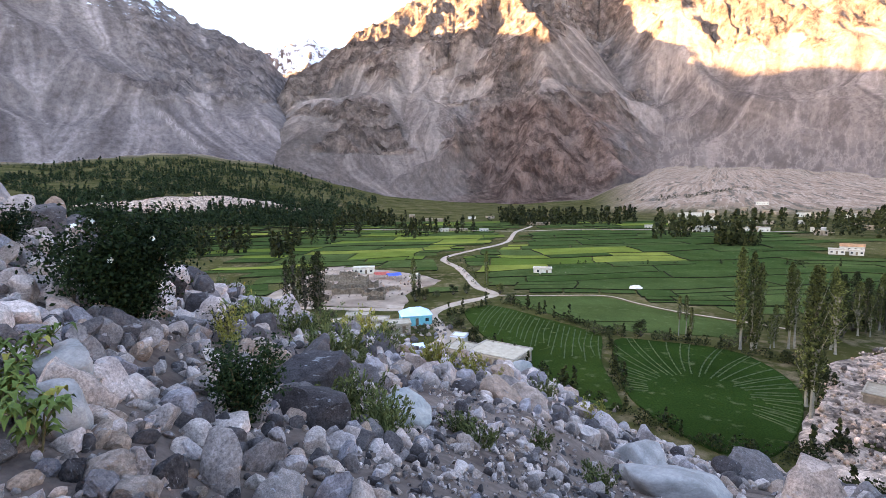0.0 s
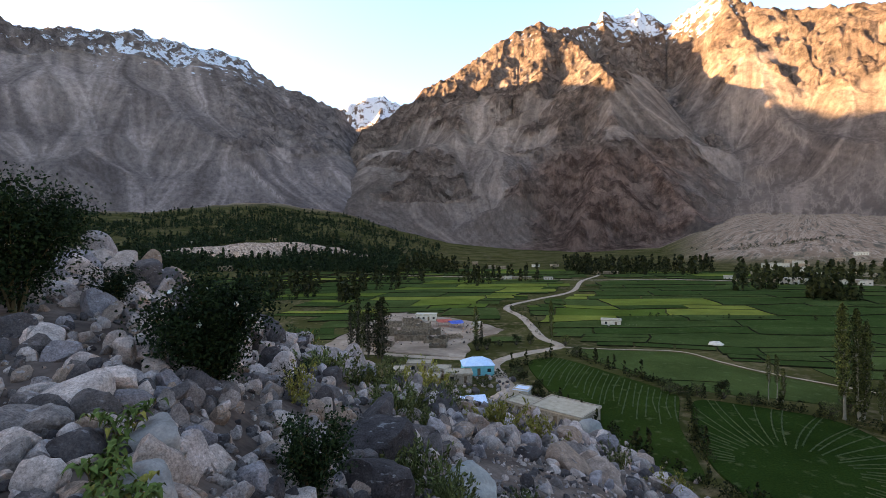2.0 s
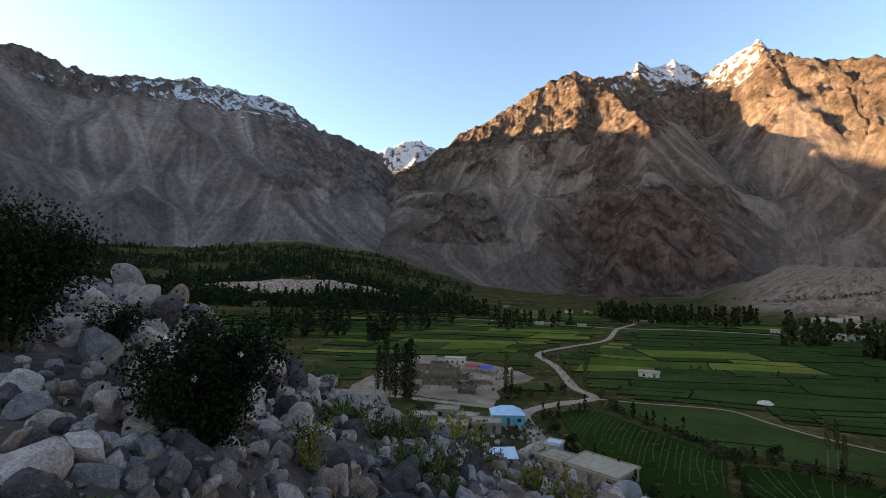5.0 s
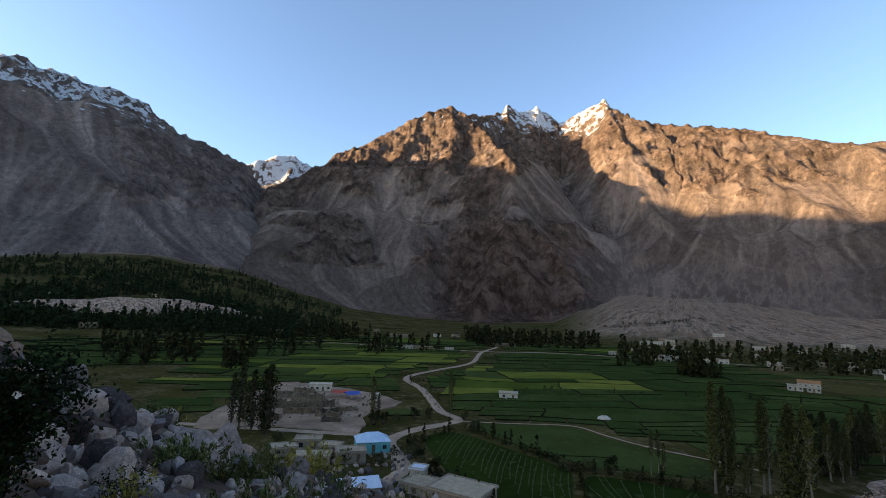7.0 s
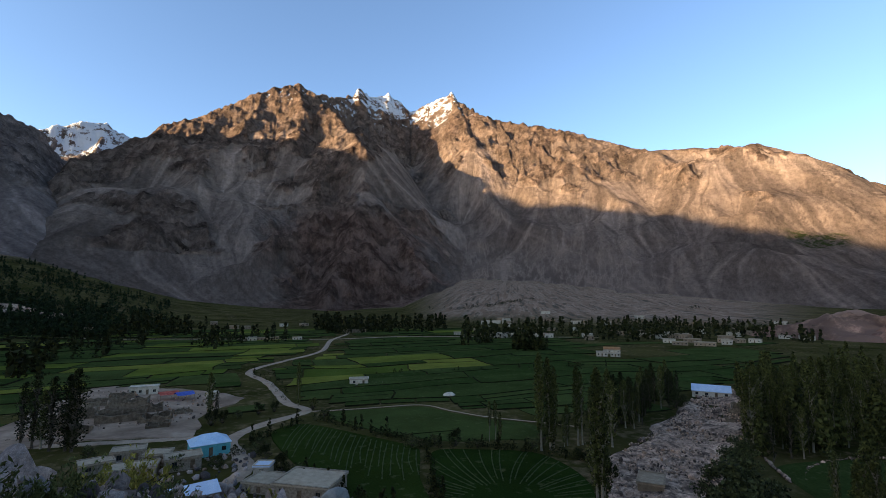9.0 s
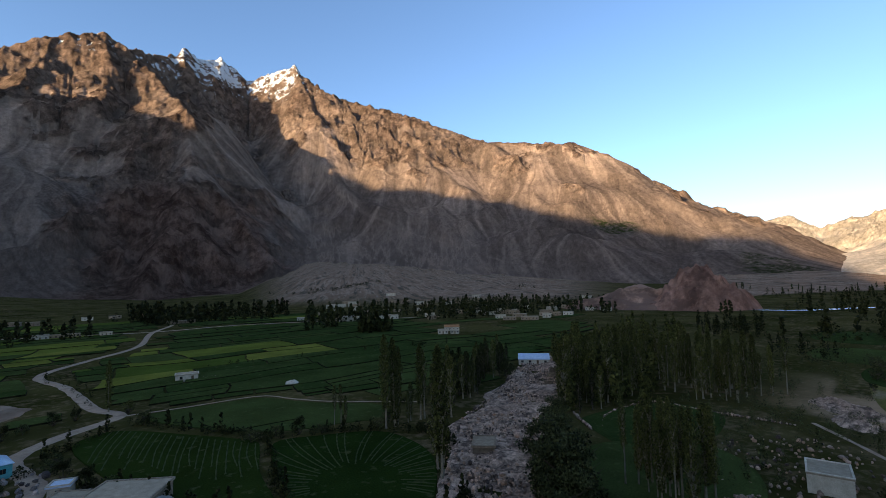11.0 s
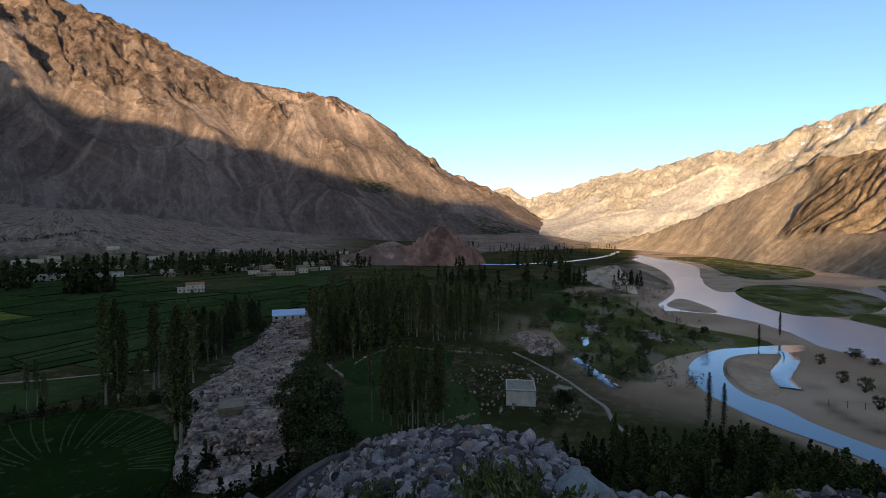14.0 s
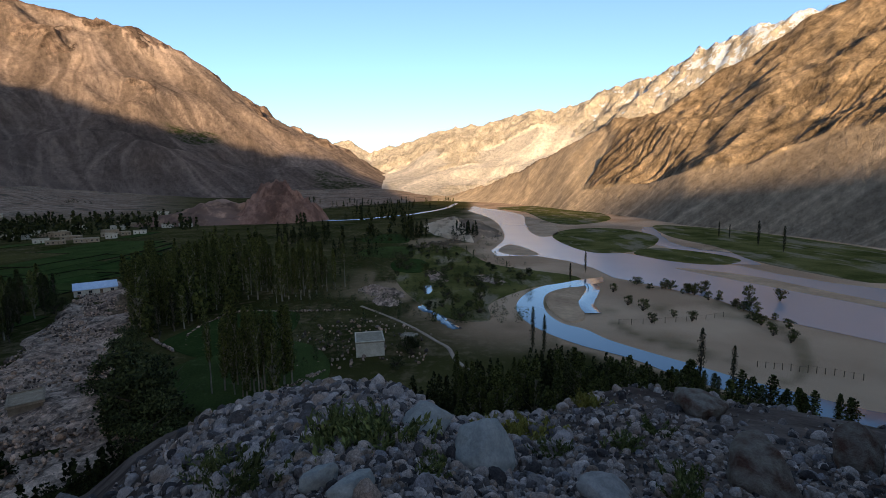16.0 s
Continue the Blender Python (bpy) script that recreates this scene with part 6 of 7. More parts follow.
fence([(125.7, -41), (125.6, -45.7), (127.2, -54.3), (129.7, -64), (132.8, -72)], 3.2, 1.5, "row of weathered wooden posts on the sand")
fence([(95.2, -58.8), (93.1, -64.1), (91.2, -70), (88.5, -74.2)], 1.4, 1.4, "short post fence beside the water")
heap(71.5, 174.5, 2.6, 1.5, M_WHITE, "pale heap covered by a sheet in the field")
# the white farmhouse
house(103.8, 21.8, -76, 6.2, 7.2, 2.9, M_WHITE, M_ROOFMUD, "whitewashed square farmhouse with flat roof", windows=0, door=False, lift=0.2, over=0.12)
house(110, 13.5, 70, 3, 2.4, 1.6, M_STONE, M_ROOFMUD, "low stone pen beside the farmhouse", "pen", windows=0, category="pen")
# along the gully
house(73, 75.5, 42, 6.5, 4.5, 1.7, M_MUD, M_MUD, "half-buried mud-brick house in flood gravel", windows=0, door=False, lift=0.5)
house(167, 137, -50, 13, 9, 2.0, M_WHITE, M_PALEBLUE, "house under a pale blue sheet-metal roof", roof="gable", windows=3, lift=0.3)
for i, (x, y, a, w, d, h) in enumerate(((138, 106, 40, 7, 5, 1.6), (148, 112, 38, 6, 5, 2.0), (156, 117, 40, 6, 5, 2.2), (128, 98, 45, 6, 4, 1.1))):
    ruin(x, y, a, w, d, h, 20 + i, "flood-damaged mud walls along a gully")
for i, (x, y, a, w, d, h) in enumerate(((310, 17, 75, 12, 8, 2.4), (300, 26, 70, 9, 7, 1.8), (322, 8, 80, 10, 7, 2.2), (296, 12, 60, 7, 5, 1.2))):
    ruin(x, y, a, w, d, h, 40 + i, "crumbling mud walls on the river terrace")
# village
rng = random.Random(33)
for x, y, a, w, d, h, m in ((249, 442, 28, 22, 8, 3.6, M_WHITE), (275, 422, 30, 26, 8, 3.6, M_WHITE), (208, 475, 24, 12, 7, 3.2, M_WHITE), (345, 660, 25, 24, 10, 5, M_WHITE), (362, 645, 25, 14, 9, 7, M_WHITE), (440, 581, 35, 14, 8, 4, M_WHITE), (574, 594, 40, 14, 8, 4, M_WHITE), (733, 477, 50, 16, 8, 4, M_WHITE), (494, 738, 30, 16, 8, 4, M_WHITE),
                            (-2, 475, 0, 14, 8, 3.2, M_WHITE), (14, 478, -4, 20, 6, 2.6, M_MUD), (40, 470, -4, 8, 6, 2.6, M_WHITE), (112, 560, 8, 26, 8, 2.8, M_MUD), (220, 264, 36, 7, 5, 2.8, M_WHITE),
                            (346, 324, 44, 10, 7, 3.2, M_WHITE), (352, 292, 48, 16, 8, 2.8, M_MUD), (338, 305, 46, 12, 6, 2.6, M_MUD), (226, 258, 38, 6, 5, 2.6, M_WHITE)):
    house(x, y, -a, w, d, h, m, M_ROOFMUD, "long low whitewashed village building" if m is M_WHITE else "low mud-walled village building", windows=max(2, int(w / 4)), group="village houses")
house(238, 275, -38, 11, 7, 2.8, M_WHITE, M_RUST, "village house under a rusty brown roof", roof="gable", windows=3, group="village houses")
for i in range(90):
    az, r = (rng.uniform(-60, -25), rng.uniform(470, 820)) if i < 68 else (rng.uniform(-10, 22), rng.uniform(600, 760)) if i < 78 else (rng.uniform(22, 36), rng.uniform(560, 900))
    x, y = polar(az, r)
    w = rng.uniform(7, 15)
    m = M_WHITE if rng.random() < 0.45 else M_MUD
    house(float(x), float(y), az + rng.uniform(-25, 25), w, rng.uniform(5, 9), rng.uniform(2.6, 4.2), m, M_ROOFMUD,
          "far whitewashed village house with flat roof" if m is M_WHITE else "far mud-brown village house with flat roof", windows=2, group="village houses", lift=0.3)

# ---------------------------------------------------------------- stones
def stone_material(name="slope_stone", per_island=False, tint=(1.10, 1.0, 0.87)):
    k = Nodes(name, 0.95, 0.06)
    r = k.island() if per_island else k.rand()
    p = k.obj() if not per_island else k.pos()
    s = 1.0 if not per_island else 1.6
    c = k.ramp(r, (0.0, (0.05, 0.049, 0.051)), (0.18, (0.085, 0.083, 0.083)), (0.36, (0.19, 0.183, 0.175)), (0.50, (0.36, 0.343, 0.32)), (0.64, (0.25, 0.195, 0.148)), (0.76, (0.44, 0.415, 0.385)), (0.88, (0.17, 0.178, 0.197)), (1.0, (0.52, 0.485, 0.445)))
    c = k.mix(1.0, c, tint, "MULTIPLY")
    c = k.mix(0.95, c, k.ramp(k.noise(p, 3.0 * s, 6.0, 0.65), (0.3, 0.55), (0.7, 1.4)), "MULTIPLY")
    c = k.mix(0.85, c, k.ramp(k.noise(p, 26.0 * s, 5.0, 0.75), (0.32, 0.4), (0.68, 1.6)), "MULTIPLY")
    c = k.mix(k.ramp(k.noise(k.scaled(p, (2.0, 5.0, 9.0)), 1.2 * s, 4.0, 0.6), (0.62, 0.0), (0.70, 0.55)), c, (0.36, 0.34, 0.32))
    c = k.mix(k.ramp(k.noise(p, 5.0 * s, 5.0, 0.7), (0.66, 0.0), (0.74, 0.5)), c, (0.09, 0.07, 0.05))
    k.bump(k.math("ADD", k.noise(p, 6.0 * s, 8.0, 0.72), k.math("MULTIPLY", k.cells(p, 3.2 * s), 0.8)), 0.9, 0.05)
    return k.done(c)


M_BOULDER = stone_material("slope_stone", False, (0.86, 0.71, 0.62))
M_STONES = stone_material("loose_stone", True, (0.96, 0.79, 0.69))
M_FLOODSTONE = stone_material("flood_stone", True, (1.22, 0.85, 0.62))
M_WHITEROCK = plain("pale_granite", (0.18, 0.165, 0.165), (0.29, 0.265, 0.26), 2.0, bump=0.5, dist=0.02)
M_REDROCK = plain("red_stained_rock", (0.24, 0.205, 0.18), (0.10, 0.052, 0.038), 2.2, bump=1.0, dist=0.06)
M_GREYROCK = plain("smooth_grey_rock", (0.20, 0.20, 0.205), (0.29, 0.285, 0.28), 1.4, bump=0.5, dist=0.03)


def rock_shape(seed, subdivisions, cuts, round_by=0.12):
    """A rough block: a ball cut by random planes, a little uneven."""
    r = random.Random(seed)
    bm = bmesh.new()
    bmesh.ops.create_icosphere(bm, subdivisions=subdivisions, radius=1)
    planes = []
    for i in range(cuts):
        n = Vector((r.gauss(0, 1), r.gauss(0, 1), r.gauss(0, 1))).normalized()
        planes.append((n, r.uniform(0.38, 0.74)))
    for v in bm.verts:
        for n, d in planes:
            over = v.co.dot(n) - d
            if over > 0:
                v.co -= n * over * (1 - round_by)
        v.co *= 1 + 0.11 * noise.noise(v.co * 2.3 + Vector((seed, 0, 0))) + (0.05 * noise.noise(v.co * 5 + Vector((0, seed, 0))) + 0.02 * noise.noise(v.co * 13 + Vector((0, seed, 0))) if subdivisions > 2 else 0)
    return bm


ROCKS_FINE = [finish("boulder", rock_shape(i, 4, 10 + i % 5, 0.10), M_BOULDER, True) for i in range(14)]
for me in ROCKS_FINE:
    me.set_sharp_from_angle(angle=radians(38))


def stone_field():
    """Sizes and places of the stones on the slope."""
    r = np.random.default_rng(8)
    out = []
    for lo, hi, r0, r1, n, px, fill in ((-44, 60, 2.6, 66, 3000, 0.050, 0), (-44, 60, 2.2, 60, 4200, 0.020, 1), (-40, 14, 4.0, 40, 4200, 0.010, 1), (-93, -44, 3.3, 21, 10000, 0.0150, 0), (-138, -93, 3.0, 20, 3000, 0.0135, 0), (-138, -44, 2.4, 14, 3600, 0.011, 1)):
        az = r.uniform(lo, hi, n)
        d = r0 * (r1 / r0) ** r.random(n)
        size = px * d ** 0.93 * np.exp(r.normal(0, 0.42, n))
        if r1 > 50:
            size *= np.interp(d, [2, 6, 25, 105], [1.0, 1.0, 0.8, 0.6])
        else:
            size *= np.interp(d, [2, 5, 20], [1.9, 1.3, 0.95])
        x, y = polar(az, d)
        over = land(az, d)[1]
        bare = fbm(x * 0.16, y * 0.16, 3, 90)
        dirt = smooth(9, 2, az) * smooth(-40, -28, az) * smooth(16, 11, d) if r1 > 50 else 0 * az  # trodden gravel
        size = size * (1 - 0.45 * dirt)
        bare = bare + 0.5 * dirt - 0.5 * smooth(24, 30, az) - np.where((az < -50) & (az > -92) & (d > 4.5), 0.5, 0)
        ok = (over > 0.3) & ((bare < 0.1) | (r.random(n) < 0.22) | (d < 4.2))
        for a in np.nonzero(ok)[0]:
            out.append((float(d[a]), float(x[a]), float(y[a]), float(min(size[a], 2.4)), fill))
    return out


def build_stones():
    stones = stone_field()
    r = random.Random(4)
    big = sorted((s for s in stones if not s[4] and s[3] / s[0] > 0.03), key=lambda s: s[0])[:270]
    chosen = set(id(s) for s in big)
    labels = ("rough grey boulder lying on the stony slope", "angular weathered rock among loose stones", "speckled grey stone resting on rubble")
    for d, x, y, size, _ in big:
        ob = new("boulder", r.choice(ROCKS_FINE))
        ob.matrix_basis = Matrix.LocRotScale((x, y, float(ground_at(x, y)) + size * 0.12), Euler([r.uniform(0, 6.28) for _ in range(3)]), (size * 0.62, size * r.uniform(0.4, 0.6), size * r.uniform(0.34, 0.5)))
        tagged(ob, labels[r.randrange(3)], "boulder", "boulders on the slope")
    # the rest, joined
    shapes = []
    for i in range(20):
        bm = rock_shape(200 + i, 3 if i < 5 else 1 if i > 15 else 2, 10 if i < 10 else 8, 0.14 if i < 10 else 0.28)
        bmesh.ops.triangulate(bm, faces=bm.faces[:])
        bm.verts.index_update()
        shapes.append((np.array([v.co[:] for v in bm.verts]), np.array([[v.index for v in f.verts] for f in bm.faces])))
        bm.free()
    rest = [s for s in stones if id(s) not in chosen]
    q = np.random.default_rng(17)
    V, F, base = [], [], 0
    z = ground_at(np.array([s[1] for s in rest]), np.array([s[2] for s in rest]))
    for (d, x, y, size, fill), h in zip(rest, z):
        seen = size / d
        pick = 16 + q.integers(0, 4) if seen < 0.017 else 10 + q.integers(0, 6) if x > y else q.integers(0, 5) if seen > 0.055 else 5 + q.integers(0, 5)
        co, fa = shapes[pick]
        m = np.array(Euler(q.uniform(0, 6.28, 3)).to_matrix())
        c = (co * (size * np.array([0.6, q.uniform(0.4, 0.6), q.uniform(0.34, 0.5)]))) @ m.T + [x, y, h + size * 0.1]
        V.append(c)
        F.append(fa + base)
        base += len(co)
    V, F = np.concatenate(V), np.concatenate(F)
    me = bpy.data.meshes.new("loose_stones")
    me.vertices.add(len(V))
    me.vertices.foreach_set("co", V.astype(np.float32).ravel())
    me.loops.add(len(F) * 3)
    me.loops.foreach_set("vertex_index", F.astype(np.int32).ravel())
    me.polygons.add(len(F))
    me.polygons.foreach_set("loop_start", np.arange(0, len(F) * 3, 3, dtype=np.int32))
    me.update(calc_edges=True)
    me.shade_smooth()
    me.set_sharp_from_angle(angle=radians(42))
    me.materials.append(M_STONES)
    tagged(new("loose_stones", me), "loose grey stones strewn over the slope", "stones", kind="stuff")


build_stones()


def landmark(x, y, sx, sy, sz, turn, material, label, seed, sink=0.3, tilt=0.0):
    """A boulder that can be told from the others."""
    x, y = (x - 0.27, y + 1.51) if x > 3.5 and y < 4 else (x, y)
    me = finish("boulder", rock_shape(seed, 4, 8, 0.3), material, True)
    ob = new("boulder", me)
    ob.matrix_basis = Matrix.LocRotScale((x, y, float(ground_at(x, y)) + sz * (1 - sink) * 0.6), Euler((tilt, 0.1, turn)), (sx, sy, sz))
    tagged(ob, label, "boulder")


landmark(5.6, 10.9, 2.0, 1.3, 0.75, 0.5, M_WHITEROCK, "broad pale boulder with a smooth rounded top", 501, 0.5)
landmark(6.6, 15.6, 1.3, 1.0, 0.8, 1.0, M_WHITEROCK, "pale rounded boulder beside gravel", 502, 0.5)
landmark(-2.55, 2.95, 0.26, 0.23, 0.22, 0.3, M_WHITEROCK, "smooth white oval boulder", 503, 0.2)
landmark(-3.1, 3.6, 0.34, 0.28, 0.26, 0.8, M_WHITEROCK, "cream-coloured block of stone", 504, 0.2)
landmark(-0.6, 7.4, 0.5, 0.4, 0.4, 0.4, M_GREYROCK, "rounded grey boulder on the slope", 505)
landmark(6.3, -0.35, 0.62, 0.5, 0.52, 0.2, M_GREYROCK, "large smooth grey boulder on gravel", 506, 0.2)
landmark(7.4, 0.6, 0.5, 0.4, 0.4, 0.9, M_GREYROCK, "grey boulder half buried in stones", 507, 0.3)
landmark(11.4, -5.8, 0.8, 0.6, 0.5, 0.2, M_REDROCK, "broad brown-stained boulder on the crest", 508, 0.3)
landmark(5.6, -3.6, 0.5, 0.42, 0.48, 0.5, M_REDROCK, "rust-red stained boulder with pale top", 509, 0.2)
landmark(7.4, -6.3, 0.5, 0.45, 0.5, 0.1, M_REDROCK, "tall rust-red stained rock", 510, 0.2)
landmark(4.75, 1.6, 0.26, 0.24, 0.2, 0.7, M_GREYROCK, "smooth bluish grey rounded stone", 511, 0.2)
landmark(4.4, 1.15, 0.27, 0.24, 0.2, 1.7, M_GREYROCK, "smooth pale blue-grey rounded stone", 512, 0.2)
landmark(4.6, -1.5, 0.42, 0.3, 0.2, 0.3, M_WHITEROCK, "flat pale slab of stone", 513, 0.3)
landmark(15, 92, 3.2, 2.6, 2.4, 0.3, M_GREYROCK, "huge grey boulder beside a stone house", 514, 0.2)


def rubble(name, label, outline, count, sizes, seed, lift=0.0, material=M_STONES):
    """Stones scattered over a stretch of the floor, joined."""
    q = np.random.default_rng(seed)
    xs, ys = [p[0] for p in outline], [p[1] for p in outline]
    bm = rock_shape(seed, 1, 7, 0.25)
    bmesh.ops.triangulate(bm, faces=bm.faces[:])
    bm.verts.index_update()
    co, fa = np.array([v.co[:] for v in bm.verts]), np.array([[v.index for v in f.verts] for f in bm.faces])
    bm.free()
    pts = []
    while len(pts) < count:
        x, y = q.uniform(min(xs), max(xs)), q.uniform(min(ys), max(ys))
        if inside(x, y, outline):
            pts.append(settle(x, y))
    z = ground_at(np.array([p[0] for p in pts]), np.array([p[1] for p in pts]))
    V, F = [], []
    for i, ((x, y), h) in enumerate(zip(pts, z)):
        s = q.uniform(*sizes) * (1 + 1.2 * q.random() ** 6)
        m = np.array(Euler(q.uniform(0, 6.28, 3)).to_matrix())
        V.append((co * (s * np.array([0.6, q.uniform(0.4, 0.6), q.uniform(0.34, 0.5)]))) @ m.T + [x, y, h + lift + s * 0.1])
        F.append(fa + i * len(co))
    me = bpy.data.meshes.new(name)
    me.from_pydata(np.concatenate(V).tolist(), [], np.concatenate(F).tolist())
    me.shade_smooth()
    me.materials.append(material)
    tagged(new(name, me), label, "stones", kind="stuff")


rubble("gully_stones", "flood boulders and broken stones in the gully", GULLY, 2800, (0.18, 0.75), 61, 0.75, M_FLOODSTONE)
rubble("yard_stones", "piles of building stone in the yard", [(-62, 160), (-58, 236), (-24, 222), (-4, 200), (-14, 170), (-40, 158)], 260, (0.3, 0.9), 62, 0.35, M_FLOODSTONE)
rubble("field_stones", "stones cleared from fields round the farmhouse", [(96, 8), (92, 34), (108, 46), (124, 40), (134, 26), (116, 8)], 260, (0.3, 0.9), 63, 0.1, M_FLOODSTONE)
rubble("slope_foot_stones", "stones scattered at the foot of the slope", [(-30, 112), (-30, 136), (-2, 132), (20, 92), (30, 74), (20, 72), (0, 92)], 300, (0.4, 1.6), 64, 0.1)
for i, line in enumerate(([(107, 65), (118, 70), (129, 70), (139, 68), (139, 56), (140, 45), (141, 33)], [(104, 66), (112, 76), (118, 82)], [(74, 40), (82, 33), (92, 27)])):
    pts = spline([(*p, 0) for p in line], steps=6)
    lane = [(p.x - 0.5, p.y - 0.5) for p in pts] + [(p.x + 0.5, p.y + 0.5) for p in reversed(pts)]
    rubble("stone_wall", "low dry-stone wall round a garden", lane, 260, (0.3, 0.6), 70 + i, 0.3, M_FLOODSTONE)

# ---------------------------------------------------------------- near plants
M_ROSELEAF = leaf_material("rose_leaves", (0.005, 0.010, 0.003), (0.026, 0.040, 0.011), 0.5)
M_HERB = leaf_material("herb_leaves", (0.034, 0.040, 0.012), (0.120, 0.126, 0.038))
M_YELLOWHERB = leaf_material("yellowing_herb", (0.15, 0.13, 0.028), (0.30, 0.25, 0.05))
M_BROADLEAF = leaf_material("broad_leaves", (0.045, 0.068, 0.014), (0.13, 0.155, 0.034), 0.45)
M_PETAL = plain("white_petals", (0.72, 0.70, 0.66), (0.80, 0.79, 0.76), 8.0)
M_STEM = plain("green_brown_stem", (0.085, 0.06, 0.035), (0.12, 0.10, 0.05), 6.0)


def rose_bush(x, y, wide, tall, count, flowers, label, seed):
    """A wild rose: arching stems, small leaflets in lumps, a few white flowers."""
    rng_, r2 = np.random.default_rng(seed), random.Random(seed)
    top = new("rose_bush")
    top.matrix_basis = pose(x, y, float(ground_at(x, y)) - 0.05)
    tagged(top, label, "bush", "wild roses")
    ends = []
    for i in range(12):
        ang, reach, h = r2.uniform(0, 6.283), wide * 0.5 * r2.uniform(0.25, 0.95), tall * r2.uniform(0.55, 1.0)
        line = [(0.06 * math.cos(ang), 0.06 * math.sin(ang), 0), (reach * 0.3 * math.cos(ang), reach * 0.3 * math.sin(ang), h * 0.5), (reach * 0.75 * math.cos(ang + 0.2), reach * 0.75 * math.sin(ang + 0.2), h * 0.9), (reach * math.cos(ang + 0.3), reach * math.sin(ang + 0.3), h * 0.93)]
        bm = bmesh.new()
        tube_bm(bm, line, [0.022 * wide ** 0.5, 0.016, 0.009, 0.004], 5)
        part("stem", bm, M_STEM, top)
        ends += [Vector(p) for p in spline(line, steps=4)[3:]]
    pick = rng_.integers(0, len(ends), count)
    c = np.array([e[:] for e in ends])[pick] + rng_.normal(size=(count, 3)) * [wide * 0.10, wide * 0.10, tall * 0.10]
    c[:, 2] = np.maximum(c[:, 2], 0.05)
    ob = new("foliage", leaves_mesh("foliage", c, rng_.uniform(0.6, 1.4, count) * 0.05 * (0.7 + 0.3 * wide), rng_, M_ROSELEAF, aspect=0.55))
    ob.parent = top
    for i in range(flowers):
        e = ends[r2.randrange(len(ends))]
        f = e + Vector((r2.gauss(0, wide * 0.13), r2.gauss(0, wide * 0.13), r2.gauss(0.05, tall * 0.1)))
        out = Vector((f.x + r2.gauss(0, 0.2) - x * 0.08, f.y + r2.gauss(0, 0.2) - y * 0.08, 0.4)).normalized()
        a = out.orthogonal().normalized()
        b = out.cross(a)
        bm = bmesh.new()
        centre = bm.verts.new(f)
        ring = []
        for k in range(20):
            t = 6.283 * k / 20
            rad = 0.038 * (0.75 + 0.35 * abs(math.cos(2.5 * t)))
            ring.append(bm.verts.new(f + (a * math.cos(t) + b * math.sin(t)) * rad + out * 0.018))
        for k in range(20):
            bm.faces.new((centre, ring[k], ring[(k + 1) % 20]))
        part("flower", bm, M_PETAL, top, "open white rose flower")


rose_bush(-4.42, 6.5, 1.62, 1.8, 19000, 6, "dark green wild rose bush with white flowers", 1)
rose_bush(-2.2, 4.9, 0.8, 0.95, 4200, 1, "small dark green rose bush among boulders", 2)
rose_bush(-8.2, 6.9, 2.0, 2.15, 16000, 3, "dense dark rose bush on the upper slope", 3)
rose_bush(-7.4, 8.0, 1.2, 0.9, 2400, 2, "low dark green bush between stones", 4)
rose_bush(-4.6, 9.6, 0.8, 0.8, 700, 0, "thin reddish-stemmed bush in rubble", 5)


def herb(x, y, wide, tall, count, leaf_mat, label, seed):
    """A tuft of leafy stems."""
    x, y = (x - 0.27, y + 1.51) if x > 3.5 and y < 4 else (x, y)
    rng_ = np.random.default_rng(seed)
    stems = 26
    ang, lean = rng_.random(stems) * 6.283, rng_.random(stems) ** 0.6 * 0.5
    h = tall * rng_.uniform(0.55, 1.0, stems)
    i = rng_.integers(0, stems, count)
    t = rng_.random(count) ** 0.8
    root = rng_.normal(size=(stems, 2)) * wide * 0.2
    c = np.stack([root[i, 0] + np.cos(ang[i]) * lean[i] * wide * t, root[i, 1] + np.sin(ang[i]) * lean[i] * wide * t, h[i] * t], 1) + rng_.normal(size=(count, 3)) * wide * 0.03
    out = np.stack([np.cos(ang[i]) * 0.7, np.sin(ang[i]) * 0.7, np.full(count, 1.3)], 1)
    top = new("herb")
    top.matrix_basis = pose(x, y, float(ground_at(x, y)) - 0.03)
    ob = new("foliage", leaves_mesh("foliage", c, rng_.uniform(0.6, 1.3, count) * (0.035 + 0.075 * wide), rng_, leaf_mat, aspect=0.34, out=out))
    ob.parent = top
    tagged(top, label, "plant", "herbs on the slope")


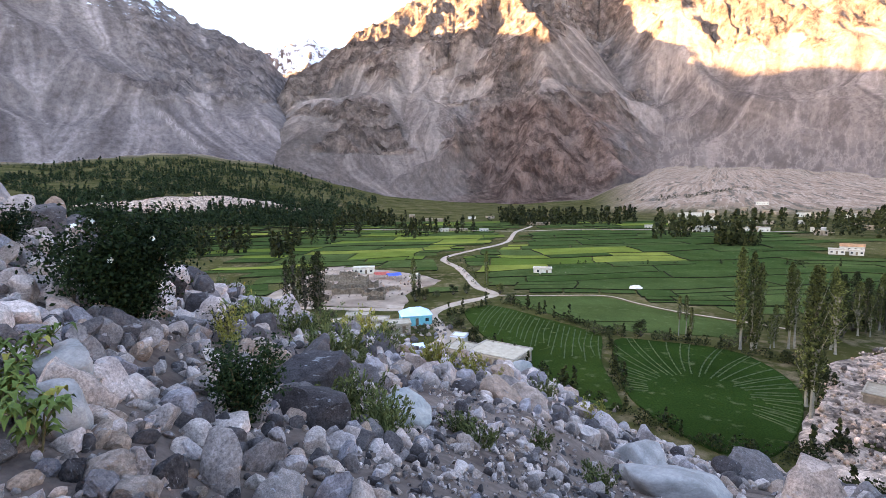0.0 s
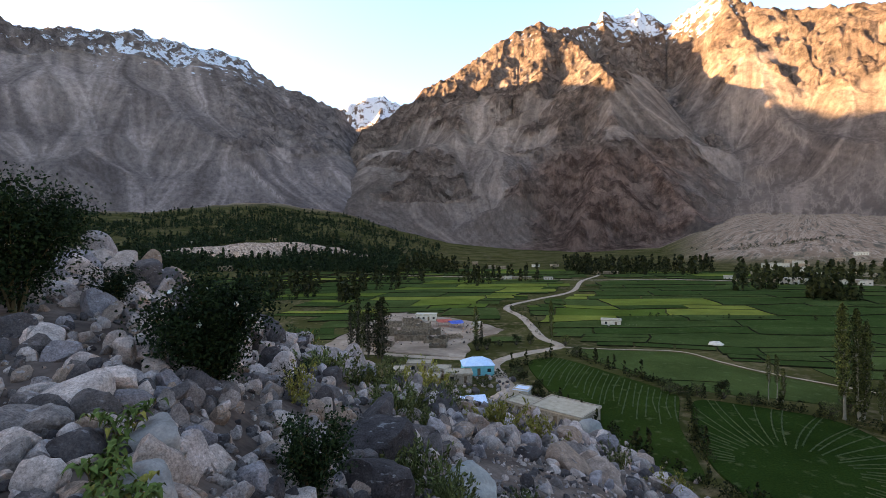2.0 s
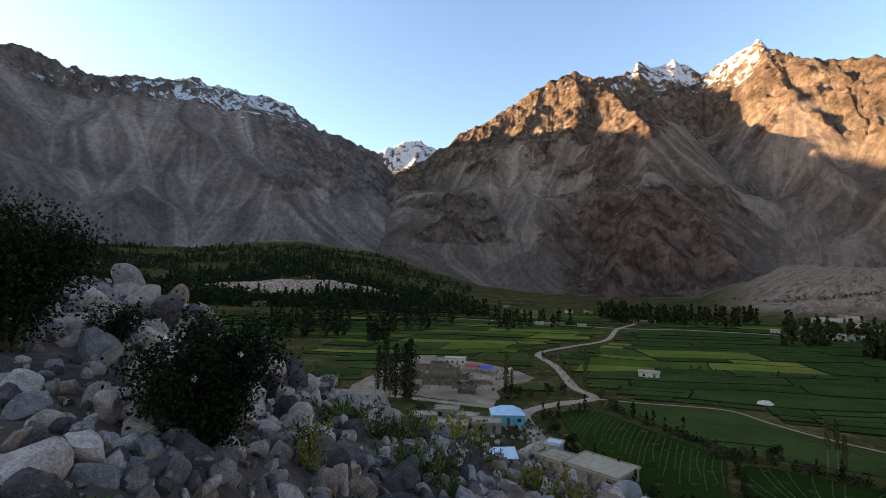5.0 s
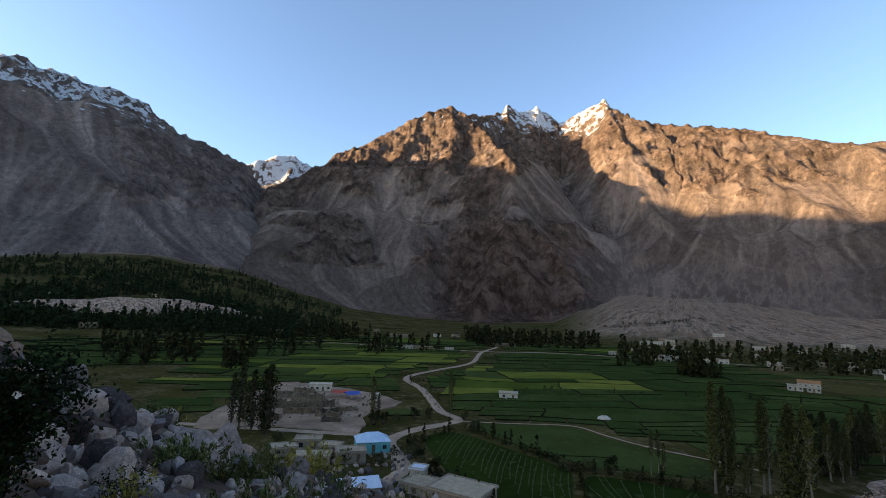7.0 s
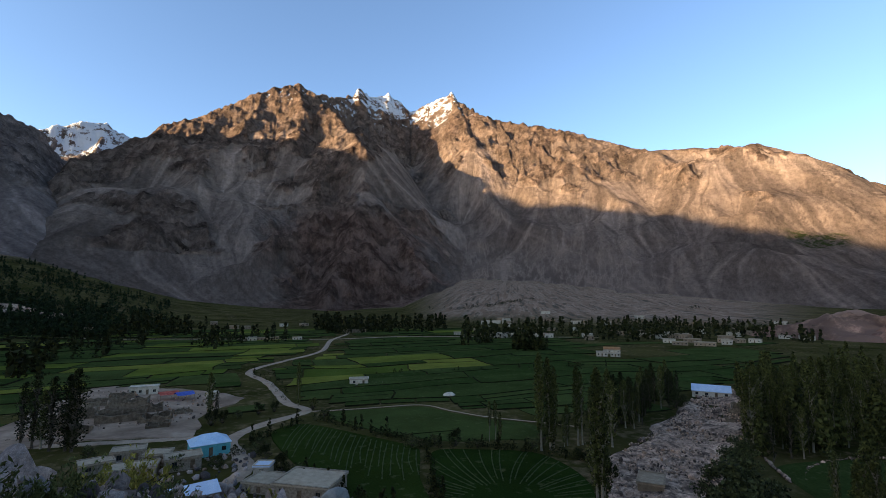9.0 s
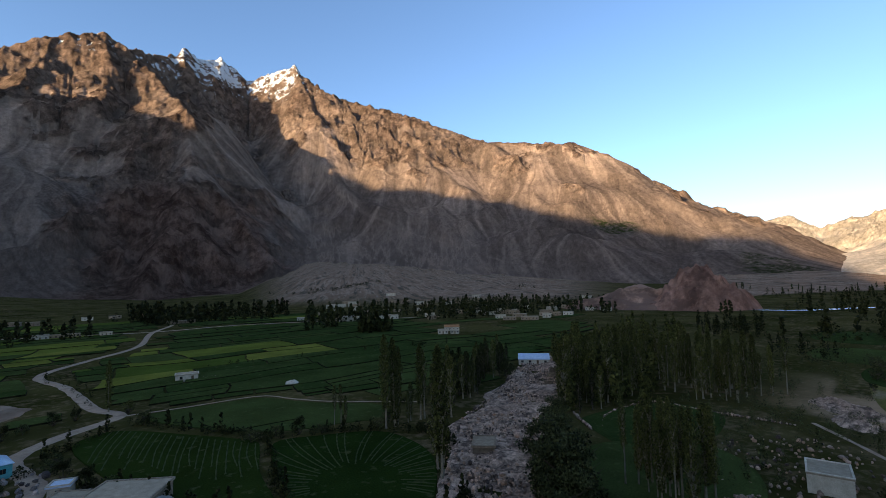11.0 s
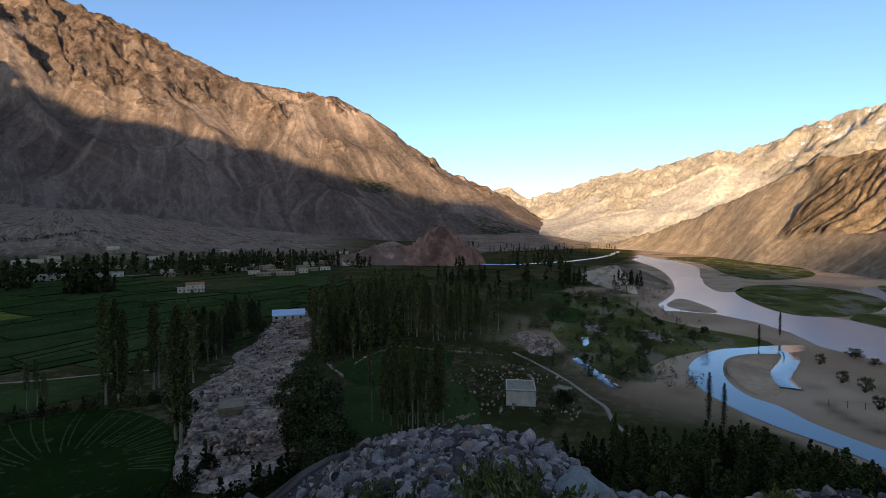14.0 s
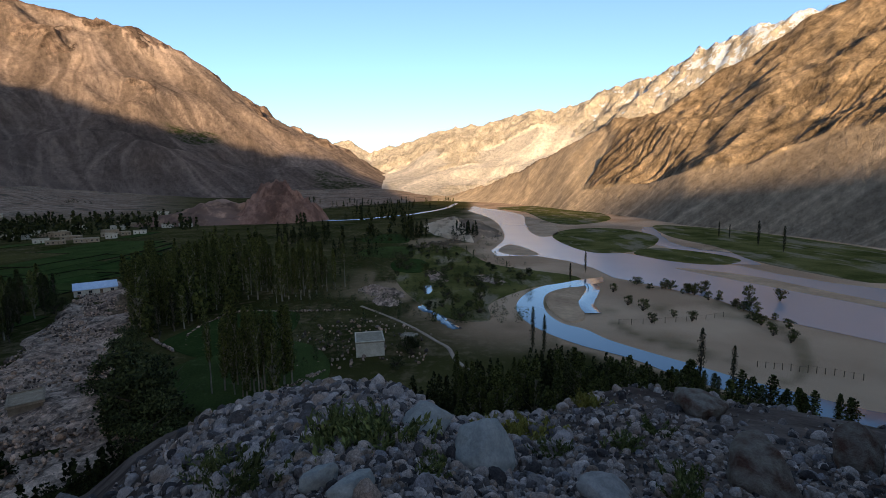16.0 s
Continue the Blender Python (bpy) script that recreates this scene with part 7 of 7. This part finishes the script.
GREEN, YEL = "grey-green herb tuft growing between stones", "yellow-flowering herb tuft among stones"
for i, (x, y, w, h, yellow) in enumerate(((-6.6, 16.4, 2.2, 1.0, 0), (-5.6, 17.5, 1.4, 0.8, 0), (-5.4, 20.5, 1.8, 1.3, 0), (-3.4, 13.2, 1.5, 0.9, 0), (-2.9, 14, 1.0, 0.8, 0), (-6.5, 34, 3.6, 2.8, 1), (-2.8, 19.8, 1.7, 1.3, 0),
                                          (-2.4, 12.7, 0.7, 0.7, 0), (-1.4, 7.0, 0.85, 0.75, 0), (-1.0, 6.5, 0.8, 0.6, 0), (-0.75, 6.0, 0.6, 0.5, 0), (-0.5, 19.1, 2.0, 1.4, 1), (1.4, 20.0, 1.6, 1.3, 1), (0.5, 7.1, 0.65, 0.5, 0), (0.2, 7.6, 0.5, 0.45, 0),
                                          (5.5, 26.2, 1.6, 1.2, 0), (1.9, 9.1, 0.55, 0.45, 0), (2.9, 8.6, 0.7, 0.5, 0), (9.8, 30.5, 2.2, 1.6, 1), (-5.0, 60, 3.6, 3.2, 0), (-14.1, 28.4, 3.4, 2.2, 1), (-12.6, 26, 2.6, 1.6, 0), (-4.2, 8.9, 0.6, 0.9, 1),
                                          (6.6, 1.9, 1.2, 0.35, 0), (6.3, 1.2, 1.3, 0.35, 0), (6.9, 1.5, 1.1, 0.3, 0), (6.8, 3.8, 0.8, 0.5, 0), (5.2, 2.7, 0.8, 0.5, 0), (8.8, -0.5, 0.7, 0.3, 1), (8.6, -0.9, 0.9, 0.25, 1), (11.9, -3.2, 0.9, 0.4, 1), (9.0, -1.6, 1.1, 0.2, 1), (7.0, -1.4, 0.5, 0.3, 0),
                                          (6.9, -2.4, 0.6, 0.25, 0), (5.4, -2.6, 0.4, 0.25, 0), (8.3, -3.4, 0.7, 0.25, 0), (5.2, 0.4, 0.4, 0.25, 0), (4.5, -2.2, 0.4, 0.3, 0))):
    herb(x, y, w, h, 1100 if w > 0.8 else 650, M_YELLOWHERB if yellow else M_HERB, YEL if yellow else GREEN, 300 + i)


def broad_plant(x, y, tall, seed):
    """A leafy weed with wide pointed leaves on bent stems."""
    r2 = random.Random(seed)
    top = new("broadleaf_plant")
    top.matrix_basis = pose(x, y, float(ground_at(x, y)))
    tagged(top, "fresh green broad-leaved plant beside pale boulders", "plant", "broad-leaved plants")
    for s in range(5):
        ang = r2.uniform(0, 6.283)
        reach = tall * r2.uniform(0.2, 0.6)
        line = spline([(0, 0, 0), (math.cos(ang) * reach * 0.4, math.sin(ang) * reach * 0.4, tall * 0.6), (math.cos(ang) * reach, math.sin(ang) * reach, tall * r2.uniform(0.75, 1.0))], steps=5)
        bm = bmesh.new()
        tube_bm(bm, [p[:] for p in line], [0.008 - 0.0005 * i for i in range(len(line))], 5)
        part("stem", bm, M_STEM, top)
        for p in line[2:]:
            for k in range(2):
                a2 = r2.uniform(0, 6.283)
                d = Vector((math.cos(a2), math.sin(a2), r2.uniform(-0.2, 0.5))).normalized()
                side = d.cross(Vector((0, 0, 1))).normalized()
                up = side.cross(d)
                ln = r2.uniform(0.06, 0.115)
                bm = bmesh.new()
                rows = []
                for t, w, dz in ((0.0, 0.02, 0), (0.2, 0.6, 0.02), (0.45, 1.0, 0.03), (0.7, 0.75, 0.02), (0.9, 0.3, -0.01), (1.0, 0.02, -0.03)):
                    mid = p + d * (ln * (t + 0.15)) + up * dz
                    rows.append([bm.verts.new(mid - side * ln * 0.27 * w + up * 0.012 * w), bm.verts.new(mid), bm.verts.new(mid + side * ln * 0.27 * w + up * 0.012 * w)])
                for q0, q1 in zip(rows, rows[1:]):
                    for j in range(2):
                        bm.faces.new((q0[j], q1[j], q1[j + 1], q0[j + 1]))
                part("leaf", bm, M_YELLOWHERB if r2.random() < 0.1 else M_BROADLEAF, top)


broad_plant(-3.15, 3.45, 0.42, 1)
broad_plant(-2.35, 2.6, 0.40, 2)
broad_plant(-2.75, 2.75, 0.34, 3)
